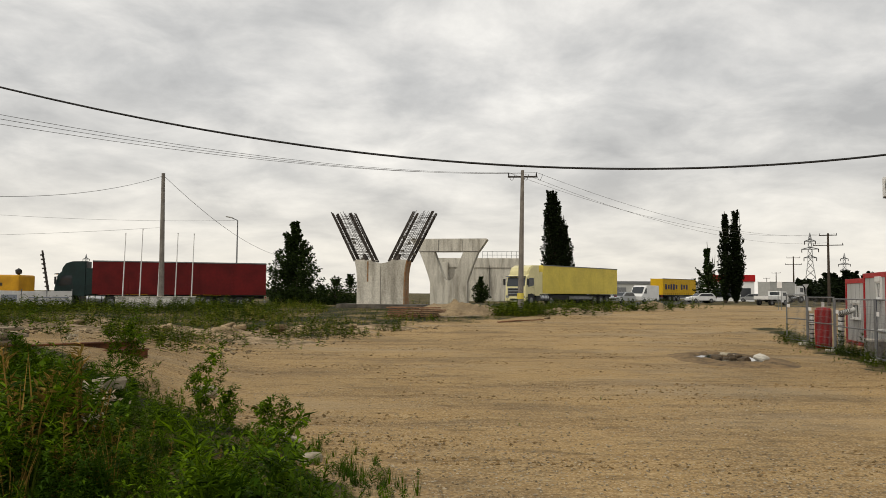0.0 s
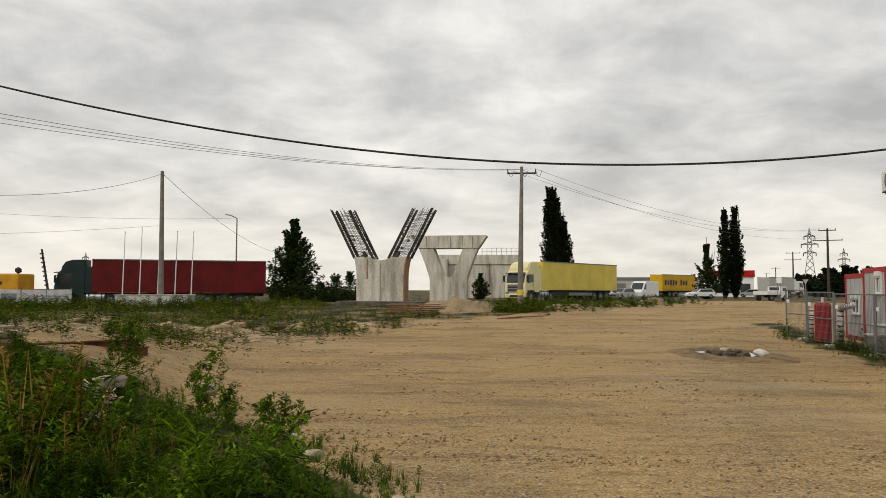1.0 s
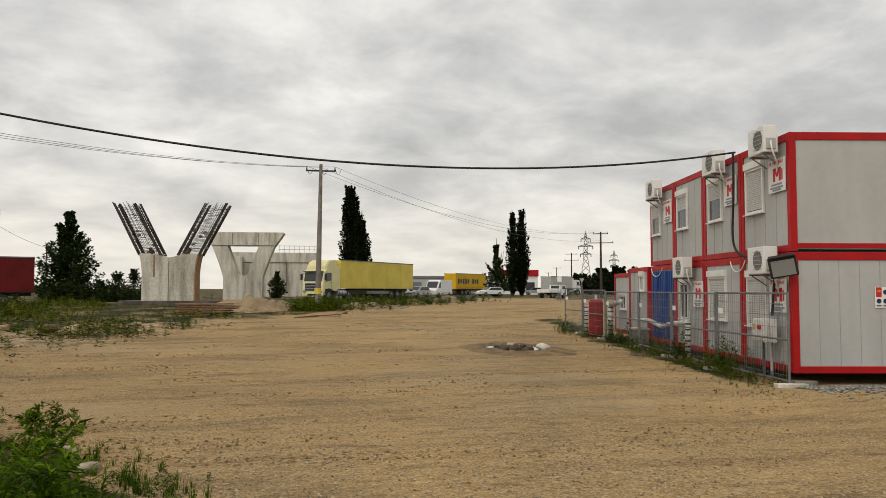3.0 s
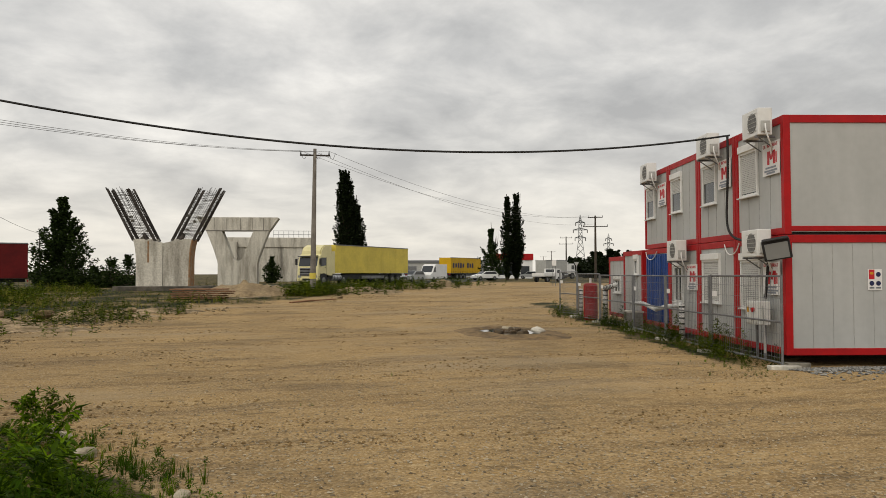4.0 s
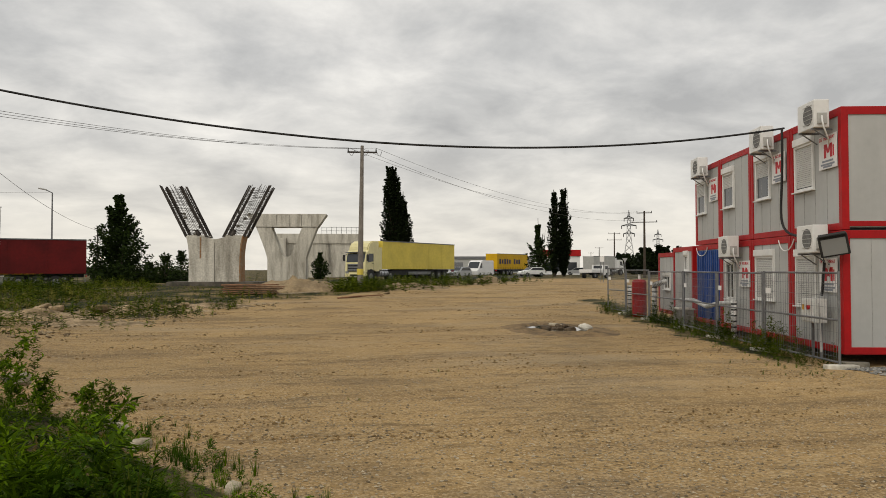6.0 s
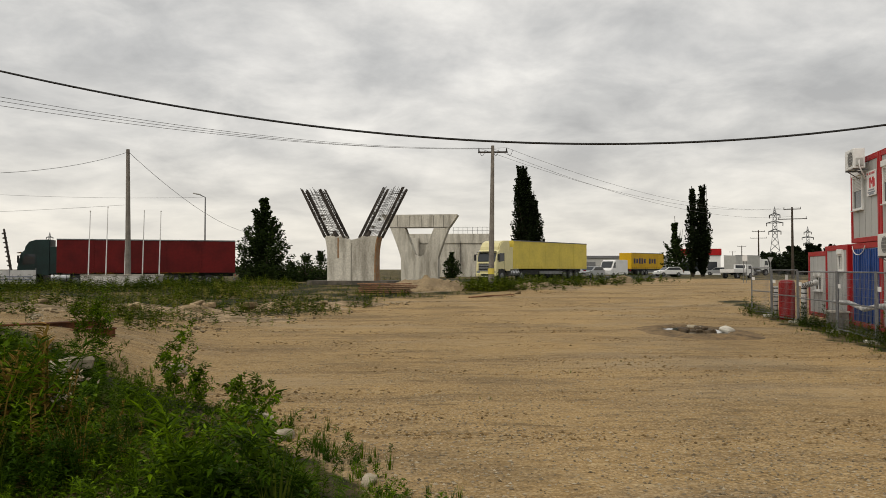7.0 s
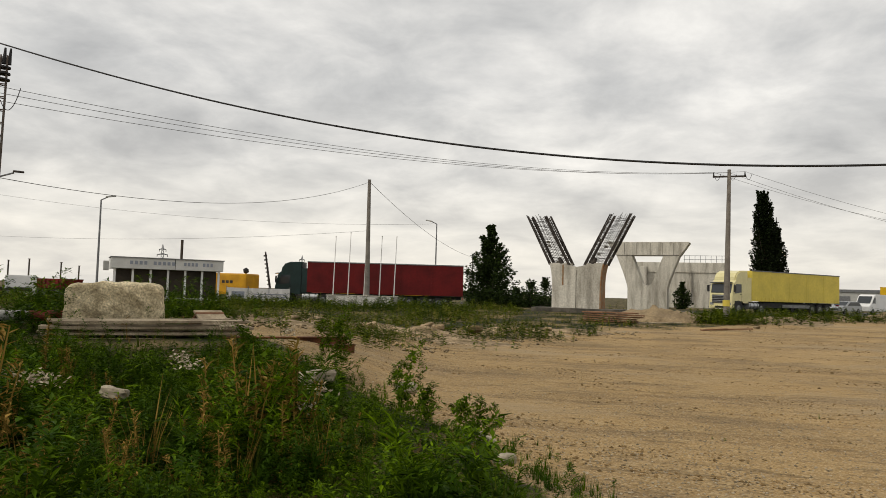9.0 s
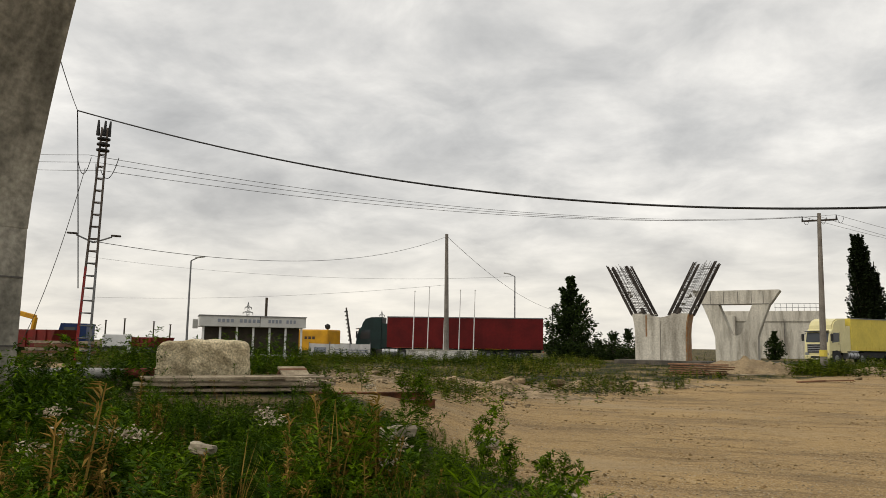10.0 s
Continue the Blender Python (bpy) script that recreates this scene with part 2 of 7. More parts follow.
NEAR_EDGE = [(-60, 40), (-36, 30), (-30, 19), (-24, 13.8), (-18, 11.4), (-10, 8.7), (-1.5, 5.4), (3, 4.0), (12, 2.0), (40, 1.0), (60, 0.4)]
FAR_EDGE = [(-60, 44), (-36, 30), (-30, 24), (-20, 23), (-12, 28), (-7, 33), (0, 40), (5, 45), (10, 56), (15, 62), (18, 78)]
ROW_AZ, ROW_X, ROW_Y = 14.4, 11.50, 13.66


def along(s, off, z=0.0):
    """A place beside the cabins: s metres along their front, off metres out from it towards the yard."""
    a = radians(ROW_AZ)
    return ROW_X + s * math.sin(a) - off * math.cos(a), ROW_Y + s * math.cos(a) + off * math.sin(a), z


def grassy(x, y):
    """How much the ground is overgrown, 0 to 1."""
    d, az = math.hypot(x, y), math.degrees(math.atan2(x, y))
    g = 0.0
    wob = noise.noise(Vector((x * 0.5, y * 0.5, 1.3)))
    if az < 60:
        e = interp(NEAR_EDGE, az)
        g = max(g, 1 - step(e - 1.2, e + 0.5, d + wob * 1.0))
    if az < 18:
        e = interp(FAR_EDGE, az)
        patch = 0.78 + 1.3 * noise.noise(Vector((x * 0.16, y * 0.16, 9.2))) + 0.5 * wob
        far = step(e, e + 2.5, d + wob * 2)
        g = max(g, far * min(max(patch + step(e + 6, e + 16, d), 0), 1))
    if az >= 16 and d > 80:
        g = max(g, step(85, 95, d + wob * 4 + (8 if az < 17.5 else 0)) * (0 if 17.5 < az < 24 and d < 100 else 1))
    dx, dy = x - ROW_X, y - ROW_Y
    a = radians(ROW_AZ)
    s, off = dx * math.sin(a) + dy * math.cos(a), -dx * math.cos(a) + dy * math.sin(a)
    if -0.6 < s < 26 and 0.3 < off < 2.2:
        g = max(g, step(0.3, 0.7, off) * (1 - step(1.3, 2.0, off + 0.5 * wob)) * step(-0.6, 0.8, s))
    return g


def ground_sheet():
    radii = [0.0] + [0.8 * 1.035 ** i for i in range(1, 152)] + [180, 230, 300, 420, 600, 1000, 1800, 3200, 4500]
    naz = 300
    az = [-75 + 150 * i / naz for i in range(naz + 1)] + [90, 110, 135, 160, 180, 200, 225, 250, 270]
    verts, faces, mask = [], [], []
    for r in radii[1:]:
        for a in az:
            x, y = polar(a, r)
            verts.append((x, y, rise(x, y)))
            mask.append(grassy(x, y) if r < 170 and abs(a) < 76 else (1.0 if r >= 170 else 0.3))
    n = len(az)
    for i in range(len(radii) - 2):
        for j in range(n):
            k = (j + 1) % n
            faces.append((i * n + j, (i + 1) * n + j, (i + 1) * n + k, i * n + k))
    verts.append((0, 0, rise(0, 0)))
    mask.append(0.0)
    for j in range(n):
        faces.append((len(verts) - 1, j, (j + 1) % n))
    me = bpy.data.meshes.new("ground")
    me.from_pydata(verts, [], faces)
    at = me.attributes.new("overgrown", "FLOAT", "POINT")
    at.data.foreach_set("value", mask)
    me.polygons.foreach_set("use_smooth", [True] * len(me.polygons))
    bm = bmesh.new()
    bm.from_mesh(me)
    bmesh.ops.recalc_face_normals(bm, faces=bm.faces)
    bm.to_mesh(me)
    bm.free()
    return me


def ground_material():
    m = bpy.data.materials.new("sandy_gravel_and_turf")
    m.use_nodes = True
    N, L = m.node_tree.nodes, m.node_tree.links
    bsdf = N["Principled BSDF"]
    co = N.new("ShaderNodeTexCoord")

    def nz(scale, detail=5, rough=0.6, vec=None, stretch=None):
        n = N.new("ShaderNodeTexNoise")
        n.inputs["Scale"].default_value, n.inputs["Detail"].default_value, n.inputs["Roughness"].default_value = scale, detail, rough
        if stretch:
            mp = N.new("ShaderNodeMapping")
            mp.inputs["Scale"].default_value, mp.inputs["Rotation"].default_value = stretch, (0, 0, radians(-12))
            L.new(co.outputs["Object"], mp.inputs[0])
            L.new(mp.outputs[0], n.inputs["Vector"])
        else:
            L.new(co.outputs["Object"], n.inputs["Vector"])
        return n.outputs[0]

    def rng(v, a, b, c=0.0, d=1.0):
        n = N.new("ShaderNodeMapRange")
        L.new(v, n.inputs[0])
        for i, k in enumerate((a, b, c, d)):
            n.inputs[i + 1].default_value = k
        return n.outputs[0]

    def mix(f, a, b):
        n = N.new("ShaderNodeMix")
        n.data_type = "RGBA"
        L.new(f, n.inputs[0])
        for i, v in ((6, a), (7, b)):
            if isinstance(v, tuple):
                n.inputs[i].default_value = (*v, 1)
            else:
                L.new(v, n.inputs[i])
        return n.outputs[2]

    def mul(a, b, op="MULTIPLY"):
        n = N.new("ShaderNodeMath")
        n.operation = op
        for i, v in enumerate((a, b)):
            if isinstance(v, (int, float)):
                n.inputs[i].default_value = v
            else:
                L.new(v, n.inputs[i])
        return n.outputs[0]

    sand = mix(rng(nz(0.12, 6), 0.35, 0.65), (0.41, 0.268, 0.112), (0.305, 0.20, 0.084))
    sand = mix(rng(nz(0.5, 6, stretch=(0.3, 1.6, 1)), 0.48, 0.70), sand, (0.165, 0.102, 0.043))
    pebble = N.new("ShaderNodeTexVoronoi")
    pebble.inputs["Scale"].default_value = 20
    L.new(co.outputs["Object"], pebble.inputs["Vector"])
    grit = mix(rng(pebble.outputs["Color"], 0.25, 0.95), (0.12, 0.083, 0.042), (0.58, 0.46, 0.29))
    stony = mul(rng(nz(0.35, 5), 0.40, 0.62), rng(pebble.outputs["Distance"], 0.55, 0.2))
    soil = mix(mul(stony, 0.85), sand, grit)
    fine = N.new("ShaderNodeTexVoronoi")
    fine.inputs["Scale"].default_value = 44
    L.new(co.outputs["Object"], fine.inputs["Vector"])
    soil = mix(mul(rng(fine.outputs["Color"], 0.5, 0.95), 0.65), soil, (0.60, 0.45, 0.26))
    # dark grains and streaks: darker soil, plus clod shadows painted in as colour
    soil = mix(mul(rng(fine.outputs["Color"], 0.40, 0.05), 0.38), soil, (0.09, 0.06, 0.03))
    soil = mix(mul(rng(nz(9, 4), 0.52, 0.72), 0.35), soil, (0.12, 0.085, 0.048))
    soil = mix(mul(rng(nz(2.6, 6, 0.7, stretch=(0.45, 1.5, 1)), 0.54, 0.66), 0.6), soil, (0.115, 0.075, 0.036))
    soil = mix(mul(rng(nz(3.3, 6, 0.75, stretch=(0.5, 1.4, 1)), 0.56, 0.68), 0.55), soil, (0.50, 0.38, 0.21))
    soil = mix(mul(rng(nz(0.22, 7, 0.7), 0.50, 0.66), 0.45), soil, (0.115, 0.085, 0.052))
    soil = mix(mul(rng(nz(0.17, 5, 0.6, stretch=(0.8, 1.3, 1)), 0.52, 0.66), 0.5), soil, (0.34, 0.27, 0.175))
    # turf near black: the shade between the weeds is put into its colour
    shaded_turf = mix(rng(nz(1.3, 5), 0.35, 0.65), (0.010, 0.014, 0.003), (0.032, 0.034, 0.008))
    shaded_turf = mix(rng(nz(0.4, 5), 0.46, 0.62), shaded_turf, (0.20, 0.145, 0.065))
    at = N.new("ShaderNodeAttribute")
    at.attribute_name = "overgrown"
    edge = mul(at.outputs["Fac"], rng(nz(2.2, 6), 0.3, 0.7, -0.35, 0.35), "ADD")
    col = mix(rng(edge, 0.35, 0.65), soil, shaded_turf)
    L.new(col, bsdf.inputs["Base Color"])
    bsdf.inputs["Roughness"].default_value = 0.92
    bsdf.inputs["Specular IOR Level"].default_value = 0.2
    h = mul(mul(rng(pebble.outputs["Distance"], 0.0, 0.6, 1, 0), stony), mul(nz(4, 6), 1.2), "ADD")
    h = mul(h, mul(rng(fine.outputs["Distance"], 0.0, 0.6, 1, 0), 0.25), "ADD")
    h = mul(h, mul(nz(1.1, 7, 0.7, stretch=(0.5, 1.5, 1)), 3.0), "ADD")
    bp = N.new("ShaderNodeBump")
    bp.inputs["Strength"].default_value, bp.inputs["Distance"].default_value = 0.9, 0.05
    L.new(h, bp.inputs["Height"])
    L.new(bp.outputs[0], bsdf.inputs["Normal"])
    return m


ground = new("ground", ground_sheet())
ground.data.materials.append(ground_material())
tagged(ground, "sandy gravel yard with worn ruts and weedy verges", "ground", kind="structure")


def on_ground(az, d, turn=0.0, lift=0.0):
    x, y = polar(az, d)
    return pose(x, y, rise(x, y) + lift, 0, 0, turn)


# the road behind the piers
ROAD = [(-170, 20), (-90, 46), (-50, 59.5), (-34, 63.8), (-17, 67.5), (-4, 69.2), (4.4, 71), (16, 82), (25, 98), (34, 116), (46, 142), (60, 172), (95, 260)]


def road_points():
    pts = [Vector((x, y, 0)) for x, y in ROAD]
    out = []
    for i in range(len(pts) - 1):
        p0, p1, p2, p3 = pts[max(i - 1, 0)], pts[i], pts[i + 1], pts[min(i + 2, len(pts) - 1)]
        for k in range(6):
            s = k / 6
            out.append(0.5 * (2 * p1 + (p2 - p0) * s + (2 * p0 - 5 * p1 + 4 * p2 - p3) * s * s + (3 * p1 - p0 - 3 * p2 + p3) * s ** 3))
    return out


def road_mesh():
    bm = bmesh.new()
    rows = []
    pts = road_points()
    for i, p in enumerate(pts):
        d = (pts[min(i + 1, len(pts) - 1)] - pts[max(i - 1, 0)]).normalized()
        nrm = Vector((-d.y, d.x, 0))
        z = rise(p.x, p.y) + 0.08
        rows.append([bm.verts.new((*(p + nrm * w).xy, z - (0.3 if abs(w) > 4.3 else 0))) for w in (-5.4, -4.2, 4.2, 5.4)])
    for a, b in zip(rows, rows[1:]):
        for k in range(3):
            bm.faces.new((a[k], a[k + 1], b[k + 1], b[k]))
    bmesh.ops.recalc_face_normals(bm, faces=bm.faces)
    return bm


ASPHALT = material("asphalt", (0.055, 0.053, 0.05), (0.04, 0.04, 0.038), 0.9, 0.5, 30, 0.3)
tagged(part("road", road_mesh(), ASPHALT), "grey asphalt road running behind the piers", "road", kind="structure")


# ---- bridge piers ----
BRIDGE_AZ = 10.8


def pier_body(half, top, flare=0.22, thick=1.5):
    """The stem of a pier: wide block whose sides curve out under the arms, with a dip in the middle."""
    prof = [(-half, 0), (half, 0), (half, top * 0.55)]
    for i in range(1, 6):
        s = i / 5
        prof.append((half + flare * s * s, top * (0.55 + 0.45 * s)))
    prof += [(half * 0.48, top), (half * 0.22, top - 0.16), (0, top - 0.24), (-half * 0.22, top - 0.16), (-half * 0.48, top)]
    for i in range(5, 0, -1):
        s = i / 5
        prof.append((-half - flare * s * s, top * (0.55 + 0.45 * s)))
    prof.append((-half, top * 0.55))
    bm = prism(bmesh.new(), prof, -thick / 2, thick / 2)
    return bm


def unfinished_pier():
    p = thing("bridge_pier", on_ground(-4.36, 60, -BRIDGE_AZ, 0.12), "unfinished grey concrete bridge pier with two arms of bare rebar", "pier")
    part("footing", boxed((0.1, 0.0, 0.0), (6.8, 3.2, 0.42), bevel=0.04), FOOTING, p, "low dark concrete footing slab")
    part("stem", pier_body(1.92, 3.62), CONCRETE, p, "pale streaked concrete stem")
    part("joint", boxed((0.0, -0.757, 1.6), (0.05, 0.02, 3.1)), CONCRETE_DARK, p)
    part("rust_streak", boxed((-1.05, -0.757, 2.75), (0.12, 0.018, 1.6)), RUST_STAIN, p, "rust stain running down")
    edge = [(1.82, 0.1), (1.928, 0.1), (1.928, 1.99)] + [(1.928 + 0.22 * (i / 5) ** 2, 3.62 * (0.55 + 0.09 * i)) for i in range(1, 6)]
    edge += [(2.04, 3.61), (1.92, 3.05), (1.85, 1.99)]
    bm = prism(bmesh.new(), edge, -0.756, 0.7)
    part("rust_stain", bm, RUST_STAIN, p, "orange rust stain on the side")
    for side in (-1, 1):
        # arms: an open cage of bars between two dark formwork edges
        arm = part("arm", boxed((side * 1.37, 0, 3.64), (1.5, 1.3, 0.08)), CONCRETE, p, "arm of bare reinforcement")
        foot_in, foot_out = side * 0.62, side * 2.12
        lean, base, top = 1.98, 3.55, 7.38
        rng = random.Random(5 + side)
        for y in (-0.62, 0.62):
            for e in (0, 1):
                x0 = (foot_in, foot_out)[e]
                for j in range(3):
                    q = x0 + (j - 1) * 0.075
                    part("edge_bar", tubed((q, y, base), (q + side * lean, y + rng.uniform(-.05, .05), top + rng.uniform(-.05, .12)), 0.05, 0.045, 6), DARK_STEEL, arm)
        for k in range(1, 7):
            x0 = foot_in + (foot_out - foot_in) * k / 7
            for y in (-0.6, 0.6):
                part("rebar", tubed((x0, y, base), (x0 + side * lean * 1.02 + rng.uniform(-.09, .09), y, top + rng.uniform(-.1, .2)), 0.016, n=5), DARK_STEEL, arm)
        for k in range(17):
            s = (k + 0.6) / 18
            z, sh = base + (top - base) * s, side * lean * s
            jit = rng.uniform(-.09, .09)
            for y in (-0.62, 0.62):
                part("stirrup", tubed((foot_in + sh, y, z + jit), (foot_out + sh, y, z - jit), 0.016, n=5), DARK_STEEL, arm)
            for x in (foot_in, foot_out):
                part("tie", tubed((x + sh, -0.6, z), (x + sh, 0.6, z + jit), 0.02, n=5), DARK_STEEL, arm)
            if k % 2:
                part("cross_tie", tubed((foot_in + sh, -0.6, z), (foot_out + sh + side * 0.2, 0.6, z + 0.3), 0.014, n=5), DARK_STEEL, arm)
        for k in range(5):
            s = rng.uniform(0.05, 0.5)
            z, sh = base + (top - base) * s, side * lean * s
            part("spacer", boxed((foot_in + (foot_out - foot_in) * rng.random() + sh, rng.uniform(-.5, .5), z), (0.22, 0.2, 0.16)), CONCRETE_DARK, arm)
        part("boss", tubed((side * 1.2, -0.5, base), (side * 1.2 + side * .25, -0.5, base + 0.55), 0.2, 0.13, 8), DARK_STEEL, arm)
    return p


def finished_pier(m, top, z0, z1, half, flare, power, notch, face, label, thick=1.5, joints=()):
    """A finished pier: a stem that opens into two curved legs over a rounded notch, and a cap beam."""
    p = thing("bridge_pier", m, label, "pier")
    inner0, inner1 = 0.62, half + flare - 1.75
    stem = [(-half, -0.2), (half, -0.2), (half, z0)] + [(half * (1 - k / 6) + inner0 * k / 6, z0 + (notch - z0) * k / 6) for k in range(1, 7)]
    stem += [(inner0 * math.cos(k * math.pi / 10), notch - 0.45 * math.sin(k * math.pi / 10)) for k in range(1, 10)]
    stem += [(-x, z) for x, z in reversed(stem[2:9])]
    part("stem", prism(bmesh.new(), stem, -thick / 2, thick / 2), face, p)
    for side in (-1, 1):
        outer = [(side * (half + 0.006 + flare * (k / 14) ** power), z0 + (z1 - z0) * k / 14) for k in range(15)]
        prof = [(side * inner0, notch - 0.03), (side * (half - 0.35), z0 - 0.02)] + outer + [(side * inner1, z1)]
        part("leg", prism(bmesh.new(), prof, -thick / 2 - 0.006, thick / 2 + 0.006), face, p, "splayed concrete leg")
    w = half + flare
    beam = [(-w - 0.05, z1), (w + 0.05, z1), (w + 1.05, top - 0.12), (w + 1.0, top), (-w - 1.0, top), (-w - 1.05, top - 0.12)]
    part("cap_beam", prism(bmesh.new(), beam, -thick / 2 - 0.05, thick / 2 + 0.05), face, p, "streaked concrete cap beam")
    for x in (-2.6, -1.2, 0.3, 1.7, 2.9):
        part("seam", boxed((x, -thick / 2 - 0.056, (top + z1) / 2), (0.05, 0.012, (top - z1) * 0.85)), SEAM, p)
    # dark strip along the beam joint, with its shadow line painted in
    part("beam_shadow_joint", boxed((0, -thick / 2 - 0.056, z1 + 0.04), (w * 2, 0.012, 0.05)), SEAM, p)
    for x, z, ww in joints:
        part("pour_joint", boxed((x, -thick / 2 - 0.012, z), (ww, 0.014, 0.025)), SEAM, p)
        part("pour_joint", boxed((x + ww / 2 + 0.004, 0, z), (0.02, thick * 0.98, 0.025)), SEAM, p)
    return p


RUST_STAIN = material("rust_stain", (0.26, 0.115, 0.04), (0.26, 0.20, 0.13), 0.9, 4, 20, 0.1)
FOOTING = material("dark_wet_concrete", (0.12, 0.105, 0.085), (0.06, 0.055, 0.045), 0.9, 1.5, 12, 0.4)
SEAM = material("dark_seam", (0.12, 0.11, 0.10), (0.09, 0.085, 0.08), 0.9, 4, 20, 0.1)
PIER_GREY = material("stained_concrete", (0.36, 0.335, 0.28), (0.15, 0.14, 0.115), 0.9, 1.3, 10, 0.5, streak=0.35, speck=0.3)
unfinished_pier()
finished_pier(on_ground(0.65, 90, -BRIDGE_AZ), 7.95, 2.7, 6.4, 2.2, 1.3, 1.2, 3.45, CONCRETE, "finished grey concrete bridge pier with splayed legs and cap beam")
nx, ny = -12.76, 9.22
finished_pier(pose(nx, ny, rise(nx, ny) - 0.1, 0, 0, -22), 11.2, 3.0, 9.6, 2.0, 3.0, 1.4, 4.6, PIER_GREY, "near weathered concrete bridge pier with curved splayed legs", 1.3, ((0, 1.1, 4.0), (0, 2.2, 4.0), (0, 3.3, 4.0)))

# abutment wall behind
ax, ay = polar(2.9, 118)
ab = thing("bridge_abutment", pose(ax, ay, rise(ax, ay), 0, 0, -BRIDGE_AZ * 0.5), "long grey concrete abutment wall with handrail on top", "abutment")
part("wall", boxed((0, 0, 2.6), (13.4, 1.2, 5.2), bevel=0.05), CONCRETE, ab)
part("bearing_shelf", boxed((0, -0.25, 5.95), (13.4, 1.0, 1.5), bevel=0.05), CONCRETE, ab, "projecting ledge of the abutment")
part("pier_stub", boxed((-5.6, -1.4, 2.9), (1.7, 1.2, 6.2), bevel=0.05), CONCRETE, ab)
part("drip_seam", boxed((1.6, -0.77, 3.2), (0.06, 0.3, 4.8)), SEAM, ab)
for k in range(9):
    part("rail_post", tubed((0.5 + k * 0.75, 0, 6.6), (0.5 + k * 0.75, 0, 7.8), 0.03, n=5), STEEL, ab)
for z in (7.2, 7.75):
    part("rail", tubed((0.4, 0, z), (6.6, 0, z), 0.03, n=5), STEEL, ab)


# ---- site cabins ----
CW, CL, CH = 2.6, 6.06, 2.59
BASE_Z = 0.125


def cabin(s, z, front, label, setback=0.0, depth=CL, height=CH):
    """One office container; local x runs along the row, y goes into it (away from the yard)."""
    x, y, _ = along(s, -setback)
    c = thing("site_cabin", pose(x, y, z, 0, 0, -ROW_AZ + 90), label, "cabin", "stacked site cabins")
    # local axes: x along the row, y to the yard
    w, h, post = CW - 0.03, height, 0.15
    part("body", boxed((w / 2, -depth / 2, h / 2), (w - 0.06, depth - 0.06, h - 0.1)), WHITE_PANEL, c, "white sandwich panel walls")
    for px in (post / 2, w - post / 2):
        for py in (-post / 2, -depth + post / 2):
            part("corner_post", boxed((px, py, h / 2), (post, post, h), bevel=0.012), RED_PAINT, c, "red steel corner post")
    for py in (-0.07, -depth + 0.07):
        part("roof_rail", boxed((w / 2, py, h - 0.085), (w - 2 * post, 0.13, 0.17), bevel=0.01), RED_PAINT, c)
        part("floor_rail", boxed((w / 2, py, 0.075), (w - 2 * post, 0.13, 0.15), bevel=0.01), RED_PAINT, c)
    for px in (0.07, w - 0.07):
        part("roof_rail", boxed((px, -depth / 2, h - 0.085), (0.13, depth - 2 * post, 0.17), bevel=0.01), RED_PAINT, c)
        part("floor_rail", boxed((px, -depth / 2, 0.125 if z > 1 else 0.075), (0.13, depth - 2 * post, 0.11 if z > 1 else 0.15), bevel=0.01), RED_PAINT, c)
    # black recessed box stands in for the shadow line below upper cabins
    if z > 1:
        part("gap_shade", boxed((w / 2, -depth / 2, 0.035), (w - 0.2, depth - 2 * post, 0.068)), BLACK, c, "black box for the shadow gap under the stacked cabin")
    part("roof", boxed((w / 2, -depth / 2, h - 0.03), (w - 0.3, depth - 0.3, 0.05)), STEEL, c, "flat sheet metal roof")
    # panel seams on the front and on the long side
    for k in range(1, 4):
        part("panel_seam", boxed((post + (w - 2 * post) * k / 4, -0.026, h / 2), (0.012, 0.01, h - 0.34)), SEAM_LIGHT, c)
    for k in range(1, 13) if z < 1 and s < 1 else ():
        part("panel_seam", boxed((0.0265, -post - (depth - 2 * post) * k / 13, h / 2), (0.006, 0.006, h - 0.34)), SEAM_LIGHT, c)
    front(c, w, h)
    return c


SEAM_LIGHT = material("panel_groove", (0.34, 0.345, 0.33), (0.31, 0.315, 0.30), 0.6, 3, 10, 0)


GRILLE = material("fan_grille", (0.16, 0.16, 0.155), (0.12, 0.12, 0.115), 0.6, 5, 40, 0.2)


